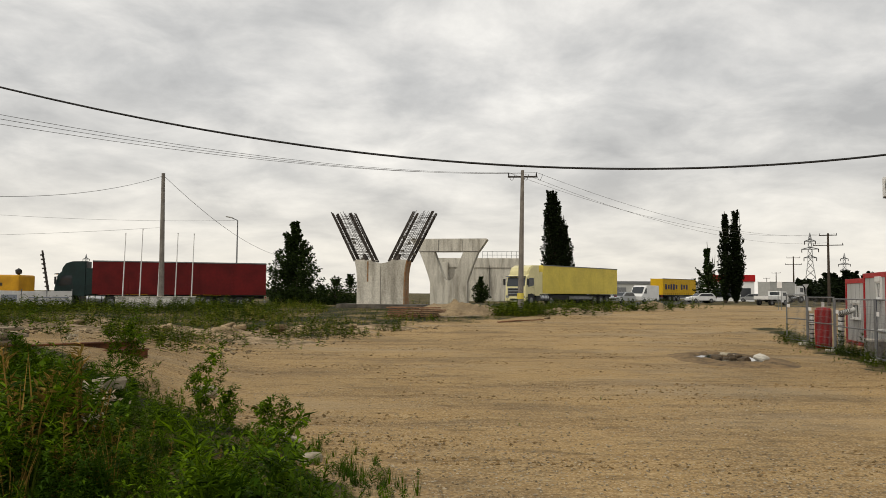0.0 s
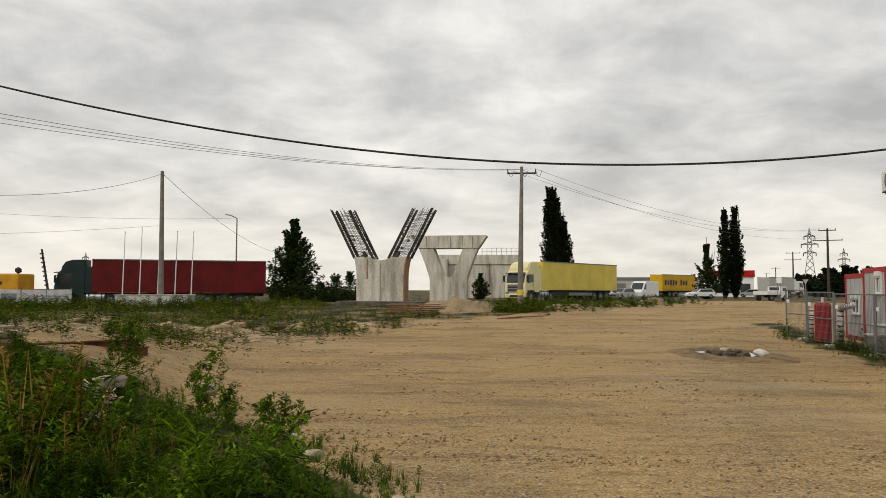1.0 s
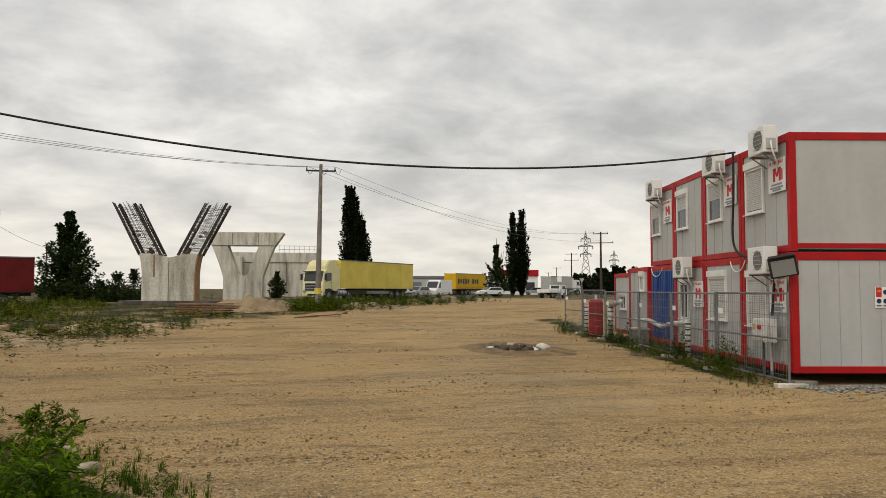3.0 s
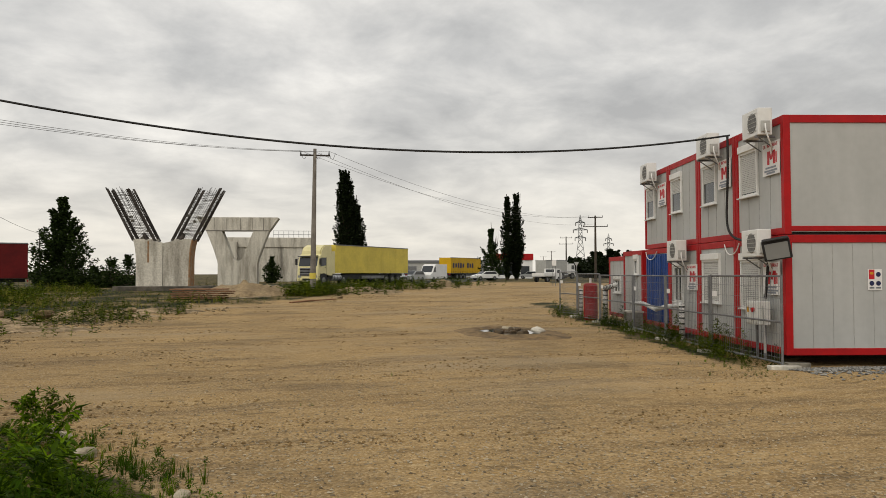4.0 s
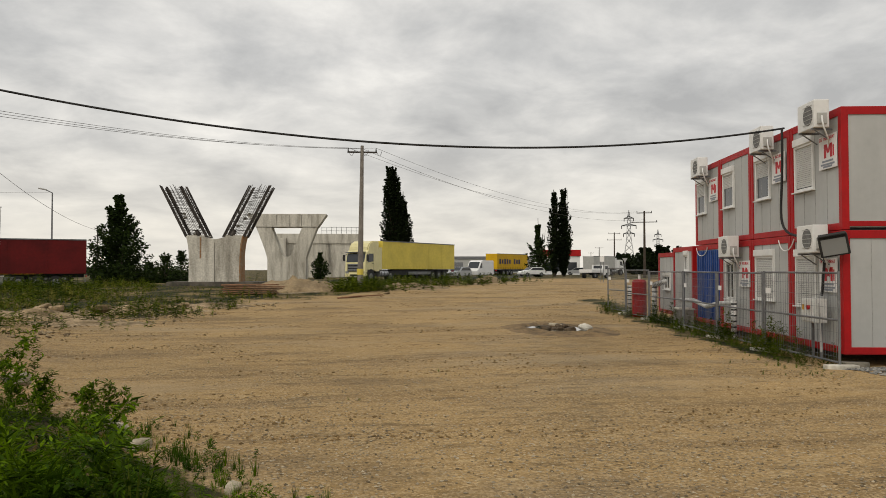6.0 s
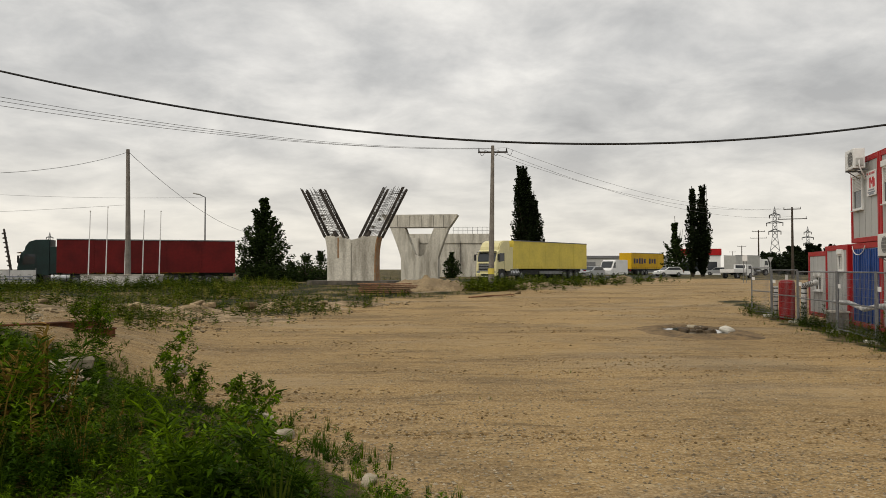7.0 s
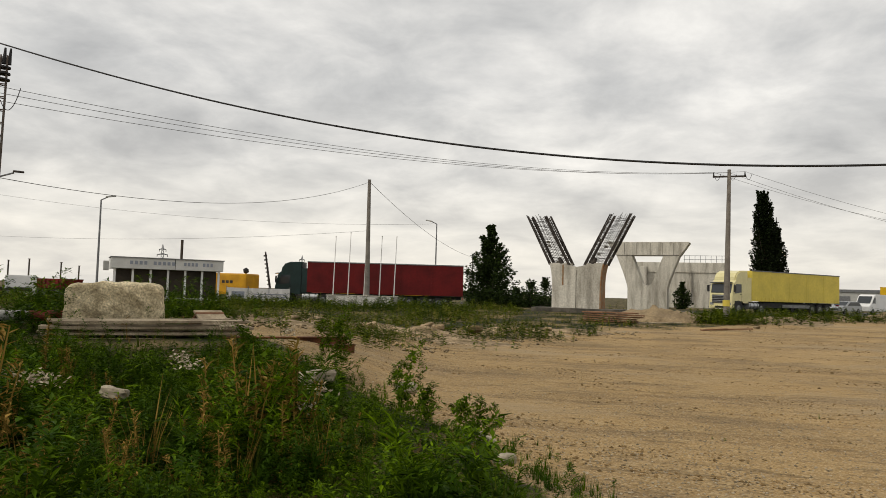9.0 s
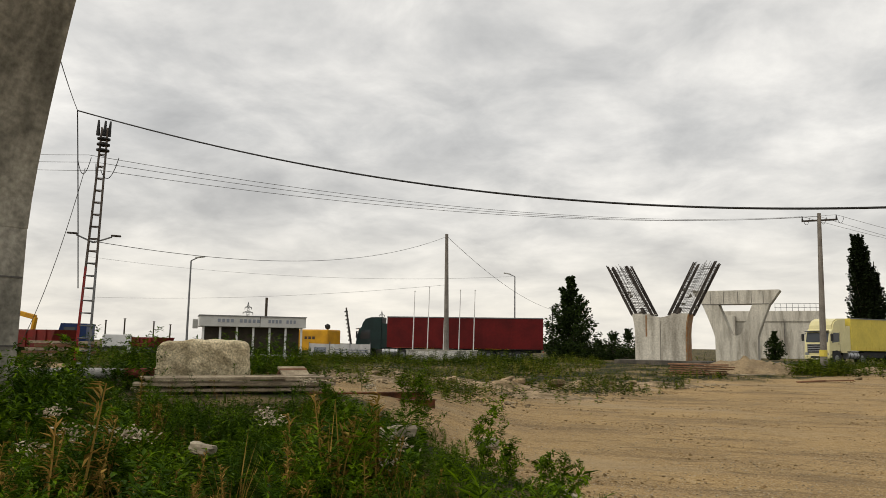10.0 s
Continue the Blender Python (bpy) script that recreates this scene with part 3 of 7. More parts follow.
def air_unit(x, z, parent_m, label="white air conditioning unit on a wall bracket"):
    """Outdoor unit of an air conditioner, hung in front of a cabin wall."""
    a = thing("air_conditioner", parent_m @ pose(x, 0.06, z), label, "air conditioner", "air conditioners on the cabins")
    part("case", boxed((0, 0.24, 0.31), (0.82, 0.32, 0.60), bevel=0.02), WHITE_PLASTIC, a)
    part("grille", tubed((-0.12, 0.395, 0.31), (-0.12, 0.41, 0.31), 0.22, n=24), GRILLE, a, "grey round fan grille")
    for k in range(5):
        part("grille_ring", boxed((-0.12, 0.413, 0.12 + k * 0.095), (0.44, 0.006, 0.012)), GREY_PLASTIC, a)
    part("valve_cover", boxed((-0.425, 0.24, 0.2), (0.04, 0.2, 0.24), bevel=0.01), GREY_PLASTIC, a)
    for sx in (-0.3, 0.3):
        part("bracket", boxed((sx, 0.2, -0.015), (0.04, 0.44, 0.04)), STEEL, a)
        part("strut", tubed((sx, 0.02, -0.25), (sx, 0.36, -0.02), 0.015, n=5), STEEL, a)
    cu = bpy.data.curves.new("hose", "CURVE")
    cu.dimensions, cu.bevel_depth = "3D", 0.018
    sp = cu.splines.new("NURBS")
    pts = [(-0.44, 0.25, 0.25), (-0.55, 0.3, 0.05), (-0.5, 0.15, -0.2), (-0.3, 0.03, -0.35), (-0.15, 0.0, -0.3)]
    sp.points.add(4)
    for q, c in zip(sp.points, pts):
        q.co = (*c, 1)
    sp.use_endpoint_u = True
    cu.materials.append(WHITE_PLASTIC)
    h = new("hose", cu)
    h.parent = a
    return a


def text_mesh(word, size, mat, name, parent, m):
    cu = bpy.data.curves.new(name, "FONT")
    cu.body, cu.size, cu.align_x, cu.align_y, cu.extrude = word, size, "CENTER", "CENTER", 0.002
    tmp = new(name, cu)
    me = bpy.data.meshes.new_from_object(tmp)
    bpy.data.objects.remove(tmp)
    me.materials.append(mat)
    ob = new(name, me)
    ob.parent, ob.matrix_local = parent, m
    return ob


def rent_sign(x, z, m, w=0.82, h=0.74):
    """A white rental board with red capitals, a red emblem and grey lines below."""
    s = thing("rental_sign", m @ pose(x, 0.02, z), "white rental sign with red lettering and red emblem", "sign", "rental signs")
    part("board", boxed((0, 0, 0), (w, 0.015, h), bevel=0.003), SIGN_WHITE, s)
    text_mesh("DE", 0.105, SIGN_RED, "word", s, pose(0.31, 0.010, h * 0.39, 90, 0, 180))
    text_mesh("INCHIRIAT", 0.105, SIGN_RED, "word", s, pose(-0.08, 0.010, h * 0.39, 90, 0, 180))
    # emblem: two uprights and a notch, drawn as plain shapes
    for sx in (-0.17, 0.11):
        part("emblem_bar", boxed((sx, 0.010, 0.02), (0.10, 0.006, 0.30)), SIGN_RED, s)
    for sg in (-1, 1):
        part("emblem_stroke", boxed((-0.03 + sg * 0.055, 0.010, 0.07), (0.07, 0.006, 0.2), pose(0, 0, 0, 0, sg * 28, 0)), SIGN_RED, s)
    part("emblem_side", boxed((-0.27, 0.010, 0.0), (0.05, 0.006, 0.24)), SIGN_RED, s)
    for k, (ww, dz) in enumerate(((0.5, -0.2), (0.62, -0.27), (0.4, -0.32))):
        part("text_bar", boxed((0, 0.010, dz), (ww, 0.006, 0.04)), SIGN_GREY, s)
    return s


def window(c, x0, x1, z0, z1, state):
    """A window in the cabin front: shut roller blind, half open, or bare glass."""
    cx, cz, w, h = (x0 + x1) / 2, (z0 + z1) / 2, x1 - x0, z1 - z0
    win = part("window", boxed((cx, -0.028, cz), (w - 0.06, 0.012, h - 0.06)), GLASS, c, "dark window glass")
    for sx in (x0, x1):
        part("frame", boxed((sx, -0.005, cz), (0.06, 0.06, h + 0.06), bevel=0.006), WHITE_PLASTIC, win)
    for sz in (z0, z1):
        part("frame", boxed((cx, -0.005, sz), (w - 0.06, 0.058, 0.06), bevel=0.006), WHITE_PLASTIC, win)
    part("sill", boxed((cx, 0.03, z0 - 0.045), (w + 0.12, 0.1, 0.03), bevel=0.005), WHITE_PLASTIC, win)
    part("shutter_box", boxed((cx, 0.012, z1 + 0.11), (w + 0.06, 0.10, 0.17), bevel=0.01), WHITE_PLASTIC, win)
    drop = {"shut": 1.0, "half": 0.45, "bare": 0.0}[state]
    if drop:
        n = int((h - 0.06) * drop / 0.045)
        for k in range(n):
            part("slat", boxed((cx, -0.013, z1 - 0.05 - k * 0.045), (w - 0.07, 0.014, 0.040), bevel=0.004), BLIND, win)
    else:
        part("mullion", boxed((cx, -0.01, cz), (0.045, 0.03, h - 0.08)), WHITE_PLASTIC, win)


SIGN_WHITE = material("sign_white", (0.74, 0.73, 0.72), (0.68, 0.67, 0.66), 0.5, 2, 10, 0, speck=0.03)
BLIND = material("roller_slat", (0.52, 0.52, 0.50), (0.47, 0.47, 0.45), 0.5, 2, 10, 0.02, speck=0.03)


def blue_front(c, w, h):
    for k in range(12):
        part("blue_rib", boxed((0.19 + k * 0.2, -0.01, h / 2 - 0.02), (0.11, 0.06, h - 0.36), bevel=0.01), BLUE_PAINT, c, "blue corrugated steel sheet")
    part("blue_sheet", boxed((w / 2, -0.026, h / 2 - 0.02), (w - 0.3, 0.02, h - 0.34)), BLUE_PAINT, c)
    for x in (0.75, 1.75):
        part("lock_bar", tubed((x, 0.05, 0.25), (x, 0.05, h - 0.25), 0.02, n=6), BLUE_PAINT, c)


UP = BASE_Z + CH + 0.012
fronts_up = [
    lambda c, w, h: window(c, 1.32, 2.26, 1.02, 2.05, "shut"),
    lambda c, w, h: window(c, 1.25, 2.15, 1.05, 2.05, "half"),
    lambda c, w, h: window(c, 1.35, 2.25, 1.05, 2.05, "half"),
    lambda c, w, h: window(c, 1.45, 2.30, 1.05, 2.05, "half")]
fronts_low = [
    lambda c, w, h: window(c, 1.25, 2.28, 0.95, 2.05, "shut"),
    lambda c, w, h: window(c, 1.05, 2.25, 1.0, 2.1, "shut"),
    lambda c, w, h: window(c, 1.35, 2.05, 0.92, 1.95, "bare"),
    blue_front,
    lambda c, w, h: window(c, 0.55, 1.0, 1.75, 2.25, "bare"),
    lambda c, w, h: window(c, 0.7, 1.6, 1.0, 1.5, "bare")]
up_m, low_m = [], []
for i, f in enumerate(fronts_up):
    c = cabin(i * CW, UP, f, ("white office cabin with red frame, window blind shut, stacked on another", "white office cabin with red frame and half-drawn blind, stacked on another")[i > 0])
    up_m.append(c.matrix_world.copy())
labels = ["white office cabin with red frame and shut roller blind, on blocks", "white office cabin with red frame and wide shut blind", "white office cabin with red frame and open dark window",
          "office cabin with red frame and blue corrugated steel front", "white office cabin with red frame and small high window", "white low office cabin with red frame at the row's end"]
for i, f in enumerate(fronts_low):
    c = cabin(i * CW + (0.35 if i == 4 else 0.5 if i == 5 else 0), BASE_Z, f, labels[i], setback=(0, 0, 0, 0.02, 0.0, 0.1)[i], height=CH if i < 5 else CH - 0.15)
    low_m.append(c.matrix_world.copy())
# black packing between the two rows, and timber blocks below
for i in range(5):
    for off in (-0.25, -2.9, -5.8):
        x, y, _ = along(i * CW + 0.12, off)
        b = part("support_block", boxed((0, 0, 0.06), (0.3, 0.5, 0.14), bevel=0.01), CONCRETE_DARK)
        b.matrix_world = pose(x, y, 0.0, 0, 0, -ROW_AZ + 90)
        b.location.z = rise(x, y) - 0.03
        tagged(b, "grey concrete block under a site cabin", "block", "blocks under the cabins")
strip = part("packing_strip", boxed((0, 0, 0), (0.03, CL - 0.4, 0.012)), BLACK)
x, y, _ = along(0.06, -CL / 2)
strip.matrix_world = pose(x, y, BASE_Z + CH + 0.006, 0, 0, -ROW_AZ + 90)
tagged(strip, "thin black packing strip between stacked cabins", "strip")

for i, x in ((0, 0.62), (1, 0.98), (3, 1.1)):
    air_unit(x, 2.18, up_m[i])
for i, x in ((0, 0.75), (2, 0.95)):
    air_unit(x, 2.12, low_m[i])
for i, x in ((0, 0.56), (1, 0.6), (3, 0.55)):
    rent_sign(x, 1.72, up_m[i])
for i, x in ((0, 0.62), (2, 0.45)):
    rent_sign(x, 1.65, low_m[i])

# floodlight at the corner
fl = thing("floodlight", low_m[0] @ pose(-0.02, 0.10, 2.15), "black square floodlight with pale glass on the corner", "lamp")
tilt = pose(-0.14, 0.16, 0.12, -14, 10, 66)
part("housing", box(bmesh.new(), tilt @ Vector((0, 0, 0)), (0.56, 0.16, 0.44), tilt.to_3x3().to_4x4(), 0.03), BLACK, fl)
part("lens", box(bmesh.new(), tilt @ Vector((0, 0.085, -0.01)), (0.46, 0.012, 0.34), tilt.to_3x3().to_4x4()), LENS := glassy("lamp_glass", (0.22, 0.23, 0.23)), fl, "pale glass front")
part("arm", tubed((0.08, -0.14, 0.08), (-0.06, 0.14, 0.12), 0.035, n=6), BLACK, fl)
part("cowl", box(bmesh.new(), tilt @ Vector((0, 0.03, 0.235)), (0.52, 0.2, 0.03), tilt.to_3x3().to_4x4(), 0.01), BLACK, fl)

# electric cabinet in front of the first cabin
ec = thing("electric_cabinet", low_m[0] @ pose(0.75, 0.28, -0.1), "pale grey electric cabinet on steel legs with cables", "cabinet")
part("box", boxed((0, 0, 0.98), (0.62, 0.28, 0.52), bevel=0.02), GREY_PLASTIC_LIGHT := material("pale_grey_plastic", (0.58, 0.58, 0.55), (0.52, 0.52, 0.5), 0.5, 2, 15, 0.03, speck=0.04), ec)
part("lid", boxed((0, 0.15, 0.98), (0.56, 0.03, 0.46), bevel=0.01), GREY_PLASTIC_LIGHT, ec)
part("warning_patch", boxed((0.14, 0.168, 1.05), (0.10, 0.004, 0.12)), MACHINE_YELLOW, ec, "yellow warning patch")
part("socket", tubed((-0.15, 0.16, 1.06), (-0.15, 0.22, 1.05), 0.05, n=10), RED_PAINT, ec, "red socket")
for sx in (-0.2, 0.2):
    part("leg", boxed((sx, -0.06, 0.36), (0.05, 0.05, 0.8)), STEEL, ec)
for k in range(3):
    part("cord", tubed((-0.33 - 0.03 * k, 0.05, 1.15 - 0.1 * k), (-0.37, 0.02 * k, 0.12), 0.014, n=5), GREY_PLASTIC, ec)

# safety pictograms on the end wall
sp = thing("safety_sign", low_m[0] @ pose(0.018, -1.95, 1.62) @ Matrix.Scale(0.8, 4), "white safety notice with four coloured pictogram fields", "sign")
part("plate", boxed((0, 0, 0), (0.012, 0.38, 0.56)), SIGN_WHITE, sp)
for k, (dy, dz, mm) in enumerate(((-0.09, 0.14, SIGN_GREY), (0.09, 0.14, SIGN_RED), (-0.09, -0.10, SIGN_GREY), (0.09, -0.10, SIGN_GREY))):
    if k == 1:
        part("red_field", boxed((-0.008, dy, dz), (0.006, 0.15, 0.26)), mm, sp)
        part("yellow_mark", boxed((-0.012, dy, dz + 0.03), (0.004, 0.09, 0.06)), MACHINE_YELLOW, sp)
    else:
        part("round_field", tubed((-0.005, dy, dz), (-0.012, dy, dz), 0.065, n=16), DARK_BLUE := material("dark_blue_print", (0.02, 0.03, 0.09), (0.02, 0.025, 0.07), 0.5, 2, 10, 0), sp)
    part("caption_bar", boxed((-0.008, dy, -0.22), (0.006, 0.13, 0.04)), SIGN_GREY, sp)

# conduits and the thick black lead down the front
lead = bpy.data.curves.new("black_lead", "CURVE")
lead.dimensions, lead.bevel_depth = "3D", 0.03
spn = lead.splines.new("NURBS")
pts = [(2.72, 0.12, 2.62), (2.66, 0.14, 2.2), (2.72, 0.12, 1.4), (2.9, 0.12, 0.5), (2.6, 0.14, 0.0), (1.2, 0.12, -0.12), (0.5, 0.1, -0.1), (0.55, 0.12, -0.6), (0.72, 0.12, -1.4)]
spn.points.add(len(pts) - 1)
for q, p in zip(spn.points, pts):
    q.co = (*(up_m[0] @ Vector(p)), 1)
spn.use_endpoint_u = True
lead.materials.append(BLACK)
tagged(new("black_lead", lead), "thick black electric lead hanging down the cabins", "cable")
for (i, x0, x1) in ((0, 2.3, 3.2), (2, 2.0, 2.5), (3, 1.2, 2.4)):
    cu = bpy.data.curves.new("white_lead", "CURVE")
    cu.dimensions, cu.bevel_depth = "3D", 0.014
    s3 = cu.splines.new("NURBS")
    s3.points.add(4)
    for q, p in zip(s3.points, ((x0, 0.04, 2.5), (x0 + 0.1, 0.05, 2.3), ((x0 + x1) / 2, 0.06, 2.15), (x1 - 0.1, 0.05, 2.3), (x1, 0.04, 2.5))):
        q.co = (*(low_m[i] @ Vector(p)), 1)
    s3.use_endpoint_u = True
    cu.materials.append(WHITE_PLASTIC)
    tagged(new("white_lead", cu), "thin white cable looped along the cabin roof", "cable", "white cables")

# wrapped water pipes in front of the cabins
WRAP = material("pipe_wrap", (0.66, 0.66, 0.64), (0.5, 0.5, 0.48), 0.6, 6, 30, 0.2)


def wrapped_pipe(points, r, label, bands=False):
    p = thing("water_pipe", pose(*points[0]), label, "pipe", "wrapped water pipes")
    o = Vector(points[0])
    for a, b in zip(points, points[1:]):
        part("pipe_run", tubed(Vector(a) - o, Vector(b) - o, r, n=10), WRAP, p, smooth=True)
        part("elbow", bm_ball(Vector(b) - o, r * 1.08), WRAP, p)
        if bands:
            n = int((Vector(b) - Vector(a)).length / 0.16)
            for k in range(n):
                q = Vector(a).lerp(Vector(b), (k + 0.5) / n) - o
                d = (Vector(b) - Vector(a)).normalized()
                part("band", tubed(q - d * 0.022, q + d * 0.022, r * 1.08, n=10), BLACK, p)


def bm_ball(c, r):
    bm = bmesh.new()
    bmesh.ops.create_icosphere(bm, subdivisions=1, radius=r, matrix=Matrix.Translation(c))
    return bm


wrapped_pipe([along(6.0, 0.22, 0.95), along(7.2, 0.3, 0.86), along(8.2, 0.3, 0.72), along(9.6, 0.3, 0.86), along(11.2, 0.3, 0.80)], 0.07, "white wrapped water pipe sagging along the cabins")
wrapped_pipe([along(5.75, 0.3, 1.0), along(5.75, 0.3, 0.02)], 0.08, "white standpipe wound with black tape", True)
wrapped_pipe([along(12.6, 0.5, 1.45), along(13.8, 0.6, 1.3), along(13.9, 0.6, 0.05)], 0.10, "white wrapped pipe bending down to the ground", True)
wrapped_pipe([along(15.6, 1.2, 1.25), along(15.6, 1.2, 0.05)], 0.08, "white standpipe wound with black tape", True)


# ---- fence ----
def fence_panel(a, b, h=1.95):
    """A mobile site fence panel: tube frame and welded wires."""
    a, b = Vector(a), Vector(b)
    a.z, b.z = rise(a.x, a.y), rise(b.x, b.y)
    L = (b - a).xy.length
    ang = math.degrees(math.atan2(b.y - a.y, b.x - a.x))
    f = thing("mobile_fence", pose(a.x, a.y, a.z, 0, 0, ang) @ Matrix.Identity(4), "galvanised wire mesh site fence panel in tube frame", "fence", "site fence")
    for x in (0.06, L - 0.06):
        part("post", tubed((x, 0, 0.02), (x, 0, h), 0.028, n=8), STEEL, f)
    for z in (0.14, h / 2, h - 0.03):
        part("rail", tubed((0.06, 0, z), (L - 0.06, 0, z), 0.022, n=6), STEEL, f)
    bm = bmesh.new()
    n = int(L / 0.11)
    for k in range(1, n):
        tube(bm, (0.06 + (L - 0.12) * k / n, 0.0, 0.14), (0.06 + (L - 0.12) * k / n, 0.0, h - 0.03), 0.004, n=4)
    for k in range(1, 8):
        tube(bm, (0.06, 0.005, h * k / 8), (L - 0.06, 0.005, h * k / 8), 0.0035, n=4)
    tagged(part("wire_mesh", bm, STEEL, f), kind="stuff")
    part("foot_block", boxed((0.0, 0, 0.04), (0.24, 0.62, 0.13), bevel=0.02), CONCRETE, f, "grey concrete foot")
    part("tag", boxed((L - 0.3, 0.02, h * 0.76), (0.26, 0.01, 0.13)), SIGN_WHITE, f, "small white plate")


FENCE = [(-0.8, 0.45), (2.7, 0.62), (6.2, 0.62), (9.7, 0.62), (13.2, 0.95), (15.6, 1.35), (17.6, 1.75)]
for (s0, o0), (s1, o1) in zip(FENCE, FENCE[1:]):
    fence_panel(along(s0, o0), along(s1, o1))
fence_panel((*polar(47.7, 13.4), 0), (*polar(60, 14.4), 0))

# red tank behind the fence
TANK_RED = material("tank_red", (0.26, 0.008, 0.010), (0.19, 0.008, 0.010), 0.5, 2, 12, 0.1)
tx, ty, _ = along(14.9, 0.95)
tank = thing("red_tank", pose(tx, ty, rise(tx, ty)), "red upright steel gas tank standing behind the fence", "tank")
bm = bmesh.new()
prof = [(0.0, 0.0), (0.27, 0.0), (0.29, 0.06), (0.29, 1.42), (0.24, 1.50), (0.10, 1.53), (0.0, 1.53)]
rings = []
for r, z in prof:
    rings.append([bm.verts.new((r * math.cos(k * math.tau / 20), r * math.sin(k * math.tau / 20), z)) for k in range(20)] if r else [bm.verts.new((0, 0, z))])
for a, b in zip(rings, rings[1:]):
    for k in range(20):
        if len(a) == 1:
            bm.faces.new((a[0], b[(k + 1) % 20], b[k]))
        elif len(b) == 1:
            bm.faces.new((a[k], a[(k + 1) % 20], b[0]))
        else:
            bm.faces.new((a[k], a[(k + 1) % 20], b[(k + 1) % 20], b[k]))
part("shell", bm, TANK_RED, tank)
part("valve", tubed((0, 0, 1.5), (0, 0, 1.72), 0.05, n=8), WHITE_PLASTIC, tank, "white valve head")
for z in (0.4, 1.05):
    part("band", tubed((0, 0, z), (0, 0, z + 0.04), 0.297, n=20), TANK_RED, tank)


# ---- poles and wires ----
def concrete_pole(az, d, top, label, arms=((0.35, 1.6),), lean=(0.0, 0.0), name="utility_pole", base=0.21, tip=0.11, mat=None):
    x, y = polar(az, d)
    z0 = rise(x, y)
    p = thing(name, pose(x, y, z0 - 0.05), label, "pole")
    h = top - z0
    bm = bmesh.new()
    tube(bm, (0, 0, 0), (lean[0], lean[1], h), base, tip, 10)
    part("shaft", bm, mat or POLE_CONCRETE, p)
    for drop, w in arms:
        arm = part("crossarm", boxed((lean[0], lean[1], h - drop), (w, 0.12, 0.10), pose(0, 0, 0, 0, 0, -az)), DARK_STEEL, p, "dark steel crossarm")
        for s in (-0.5, 0.0, 0.5):
            q = Vector((lean[0], lean[1], h - drop)) + pose(0, 0, 0, 0, 0, -az) @ Vector((w * s * 0.95, 0, 0))
            part("insulator", tubed(q, q + Vector((0, 0, 0.28)), 0.055, 0.03, 8), BLACK, arm)
    return Vector((x + lean[0], y + lean[1], top))


B = concrete_pole(6.0, 52, 10.45, "tall grey concrete power pole with steel crossarm", ((0.45, 2.0),), lean=(0.12, 0))
bx, by = polar(6.0, 52)
cu = part("pole_strap", tubed((0, 0, 1.05), (0, 0, 1.45), 0.235, n=10), YELLOW_TARP)
cu.matrix_world = pose(bx, by, rise(bx, by))
tagged(cu, "pale yellow band painted round the pole", "marking")
A = concrete_pole(-20.2, 60, 10.75, "slim grey concrete pole carrying service wires", (), lean=(-0.12, 0), base=0.22, tip=0.13)
C = concrete_pole(27.15, 106, 9.85, "dark wooden power pole with two short crossarms", ((0.25, 2.0), (1.5, 3.4)), mat=BARK, base=0.2)
concrete_pole(25.0, 175, 10.3, "distant dark power pole with crossarm", ((0.3, 2.6), (1.7, 3.2)), mat=BARK, base=0.2)
concrete_pole(23.9, 260, 9.5, "far dark power pole with crossarm", ((0.3, 2.6),), mat=BARK)
concrete_pole(23.3, 340, 9.5, "far dark power pole with crossarm", ((0.3, 2.6),), mat=BARK)
for k, az in enumerate((-12.3,)):
    concrete_pole(az, 90, 6.6, "short slim post beside a leafy tree", (), base=0.08, tip=0.06, mat=DARK_STEEL)

# lattice pole with cable ends
lx, ly = polar(-45.75, 31)
lz = rise(lx, ly)
lp = thing("lattice_pole", pose(lx, ly, lz - 0.05, 0, 1.4, 40), "rusty red and white steel lattice pole with cable ends", "pole")
H = 9.95 - lz
LATTICE_GREY = material("weathered_lattice", (0.12, 0.10, 0.085), (0.07, 0.055, 0.045), 0.7, 3, 20, 0.1)
for sx in (-1, 1):
    for sy in (-1, 1):
        for k, mm in enumerate((LATTICE_RED := material("lattice_red", (0.32, 0.03, 0.03), (0.22, 0.03, 0.025), 0.6, 2, 20, 0.1), RUST, RUST)):
            z0, z1 = H * (0, 0.42, 0.55)[k], H * (0.42, 0.55, 1)[k]
            w0, w1 = 0.23 - 0.13 * z0 / H, 0.23 - 0.13 * z1 / H
            part("leg", tubed((sx * w0, sy * w0, z0), (sx * w1, sy * w1, z1), 0.035, n=4), mm if k == 0 and sx < 0 else STEEL if k == 0 else LATTICE_GREY, lp)
for k in range(19):
    z = 0.3 + k * (H - 0.9) / 18
    w = 0.23 - 0.13 * z / H
    for a, b in (((-1, -1), (1, -1)), ((1, -1), (1, 1)), ((1, 1), (-1, 1)), ((-1, 1), (-1, -1))):
        part("rung", tubed((a[0] * w, a[1] * w, z), (b[0] * w, b[1] * w, z + 0.02), 0.022, n=4), STEEL if k < 9 else LATTICE_GREY, lp)
for k in range(3):
    part("collar", tubed((0, 0, H - 0.9 + k * 0.22), (0, 0, H - 0.84 + k * 0.22), 0.24, n=10), BLACK, lp)
for sx in (-0.22, 0.0, 0.16):
    part("cable_end", tubed((sx, 0, H - 0.3), (sx * 1.1, 0.05, H + 0.3), 0.08, 0.035, 8), BLACK, lp, "black cable end")
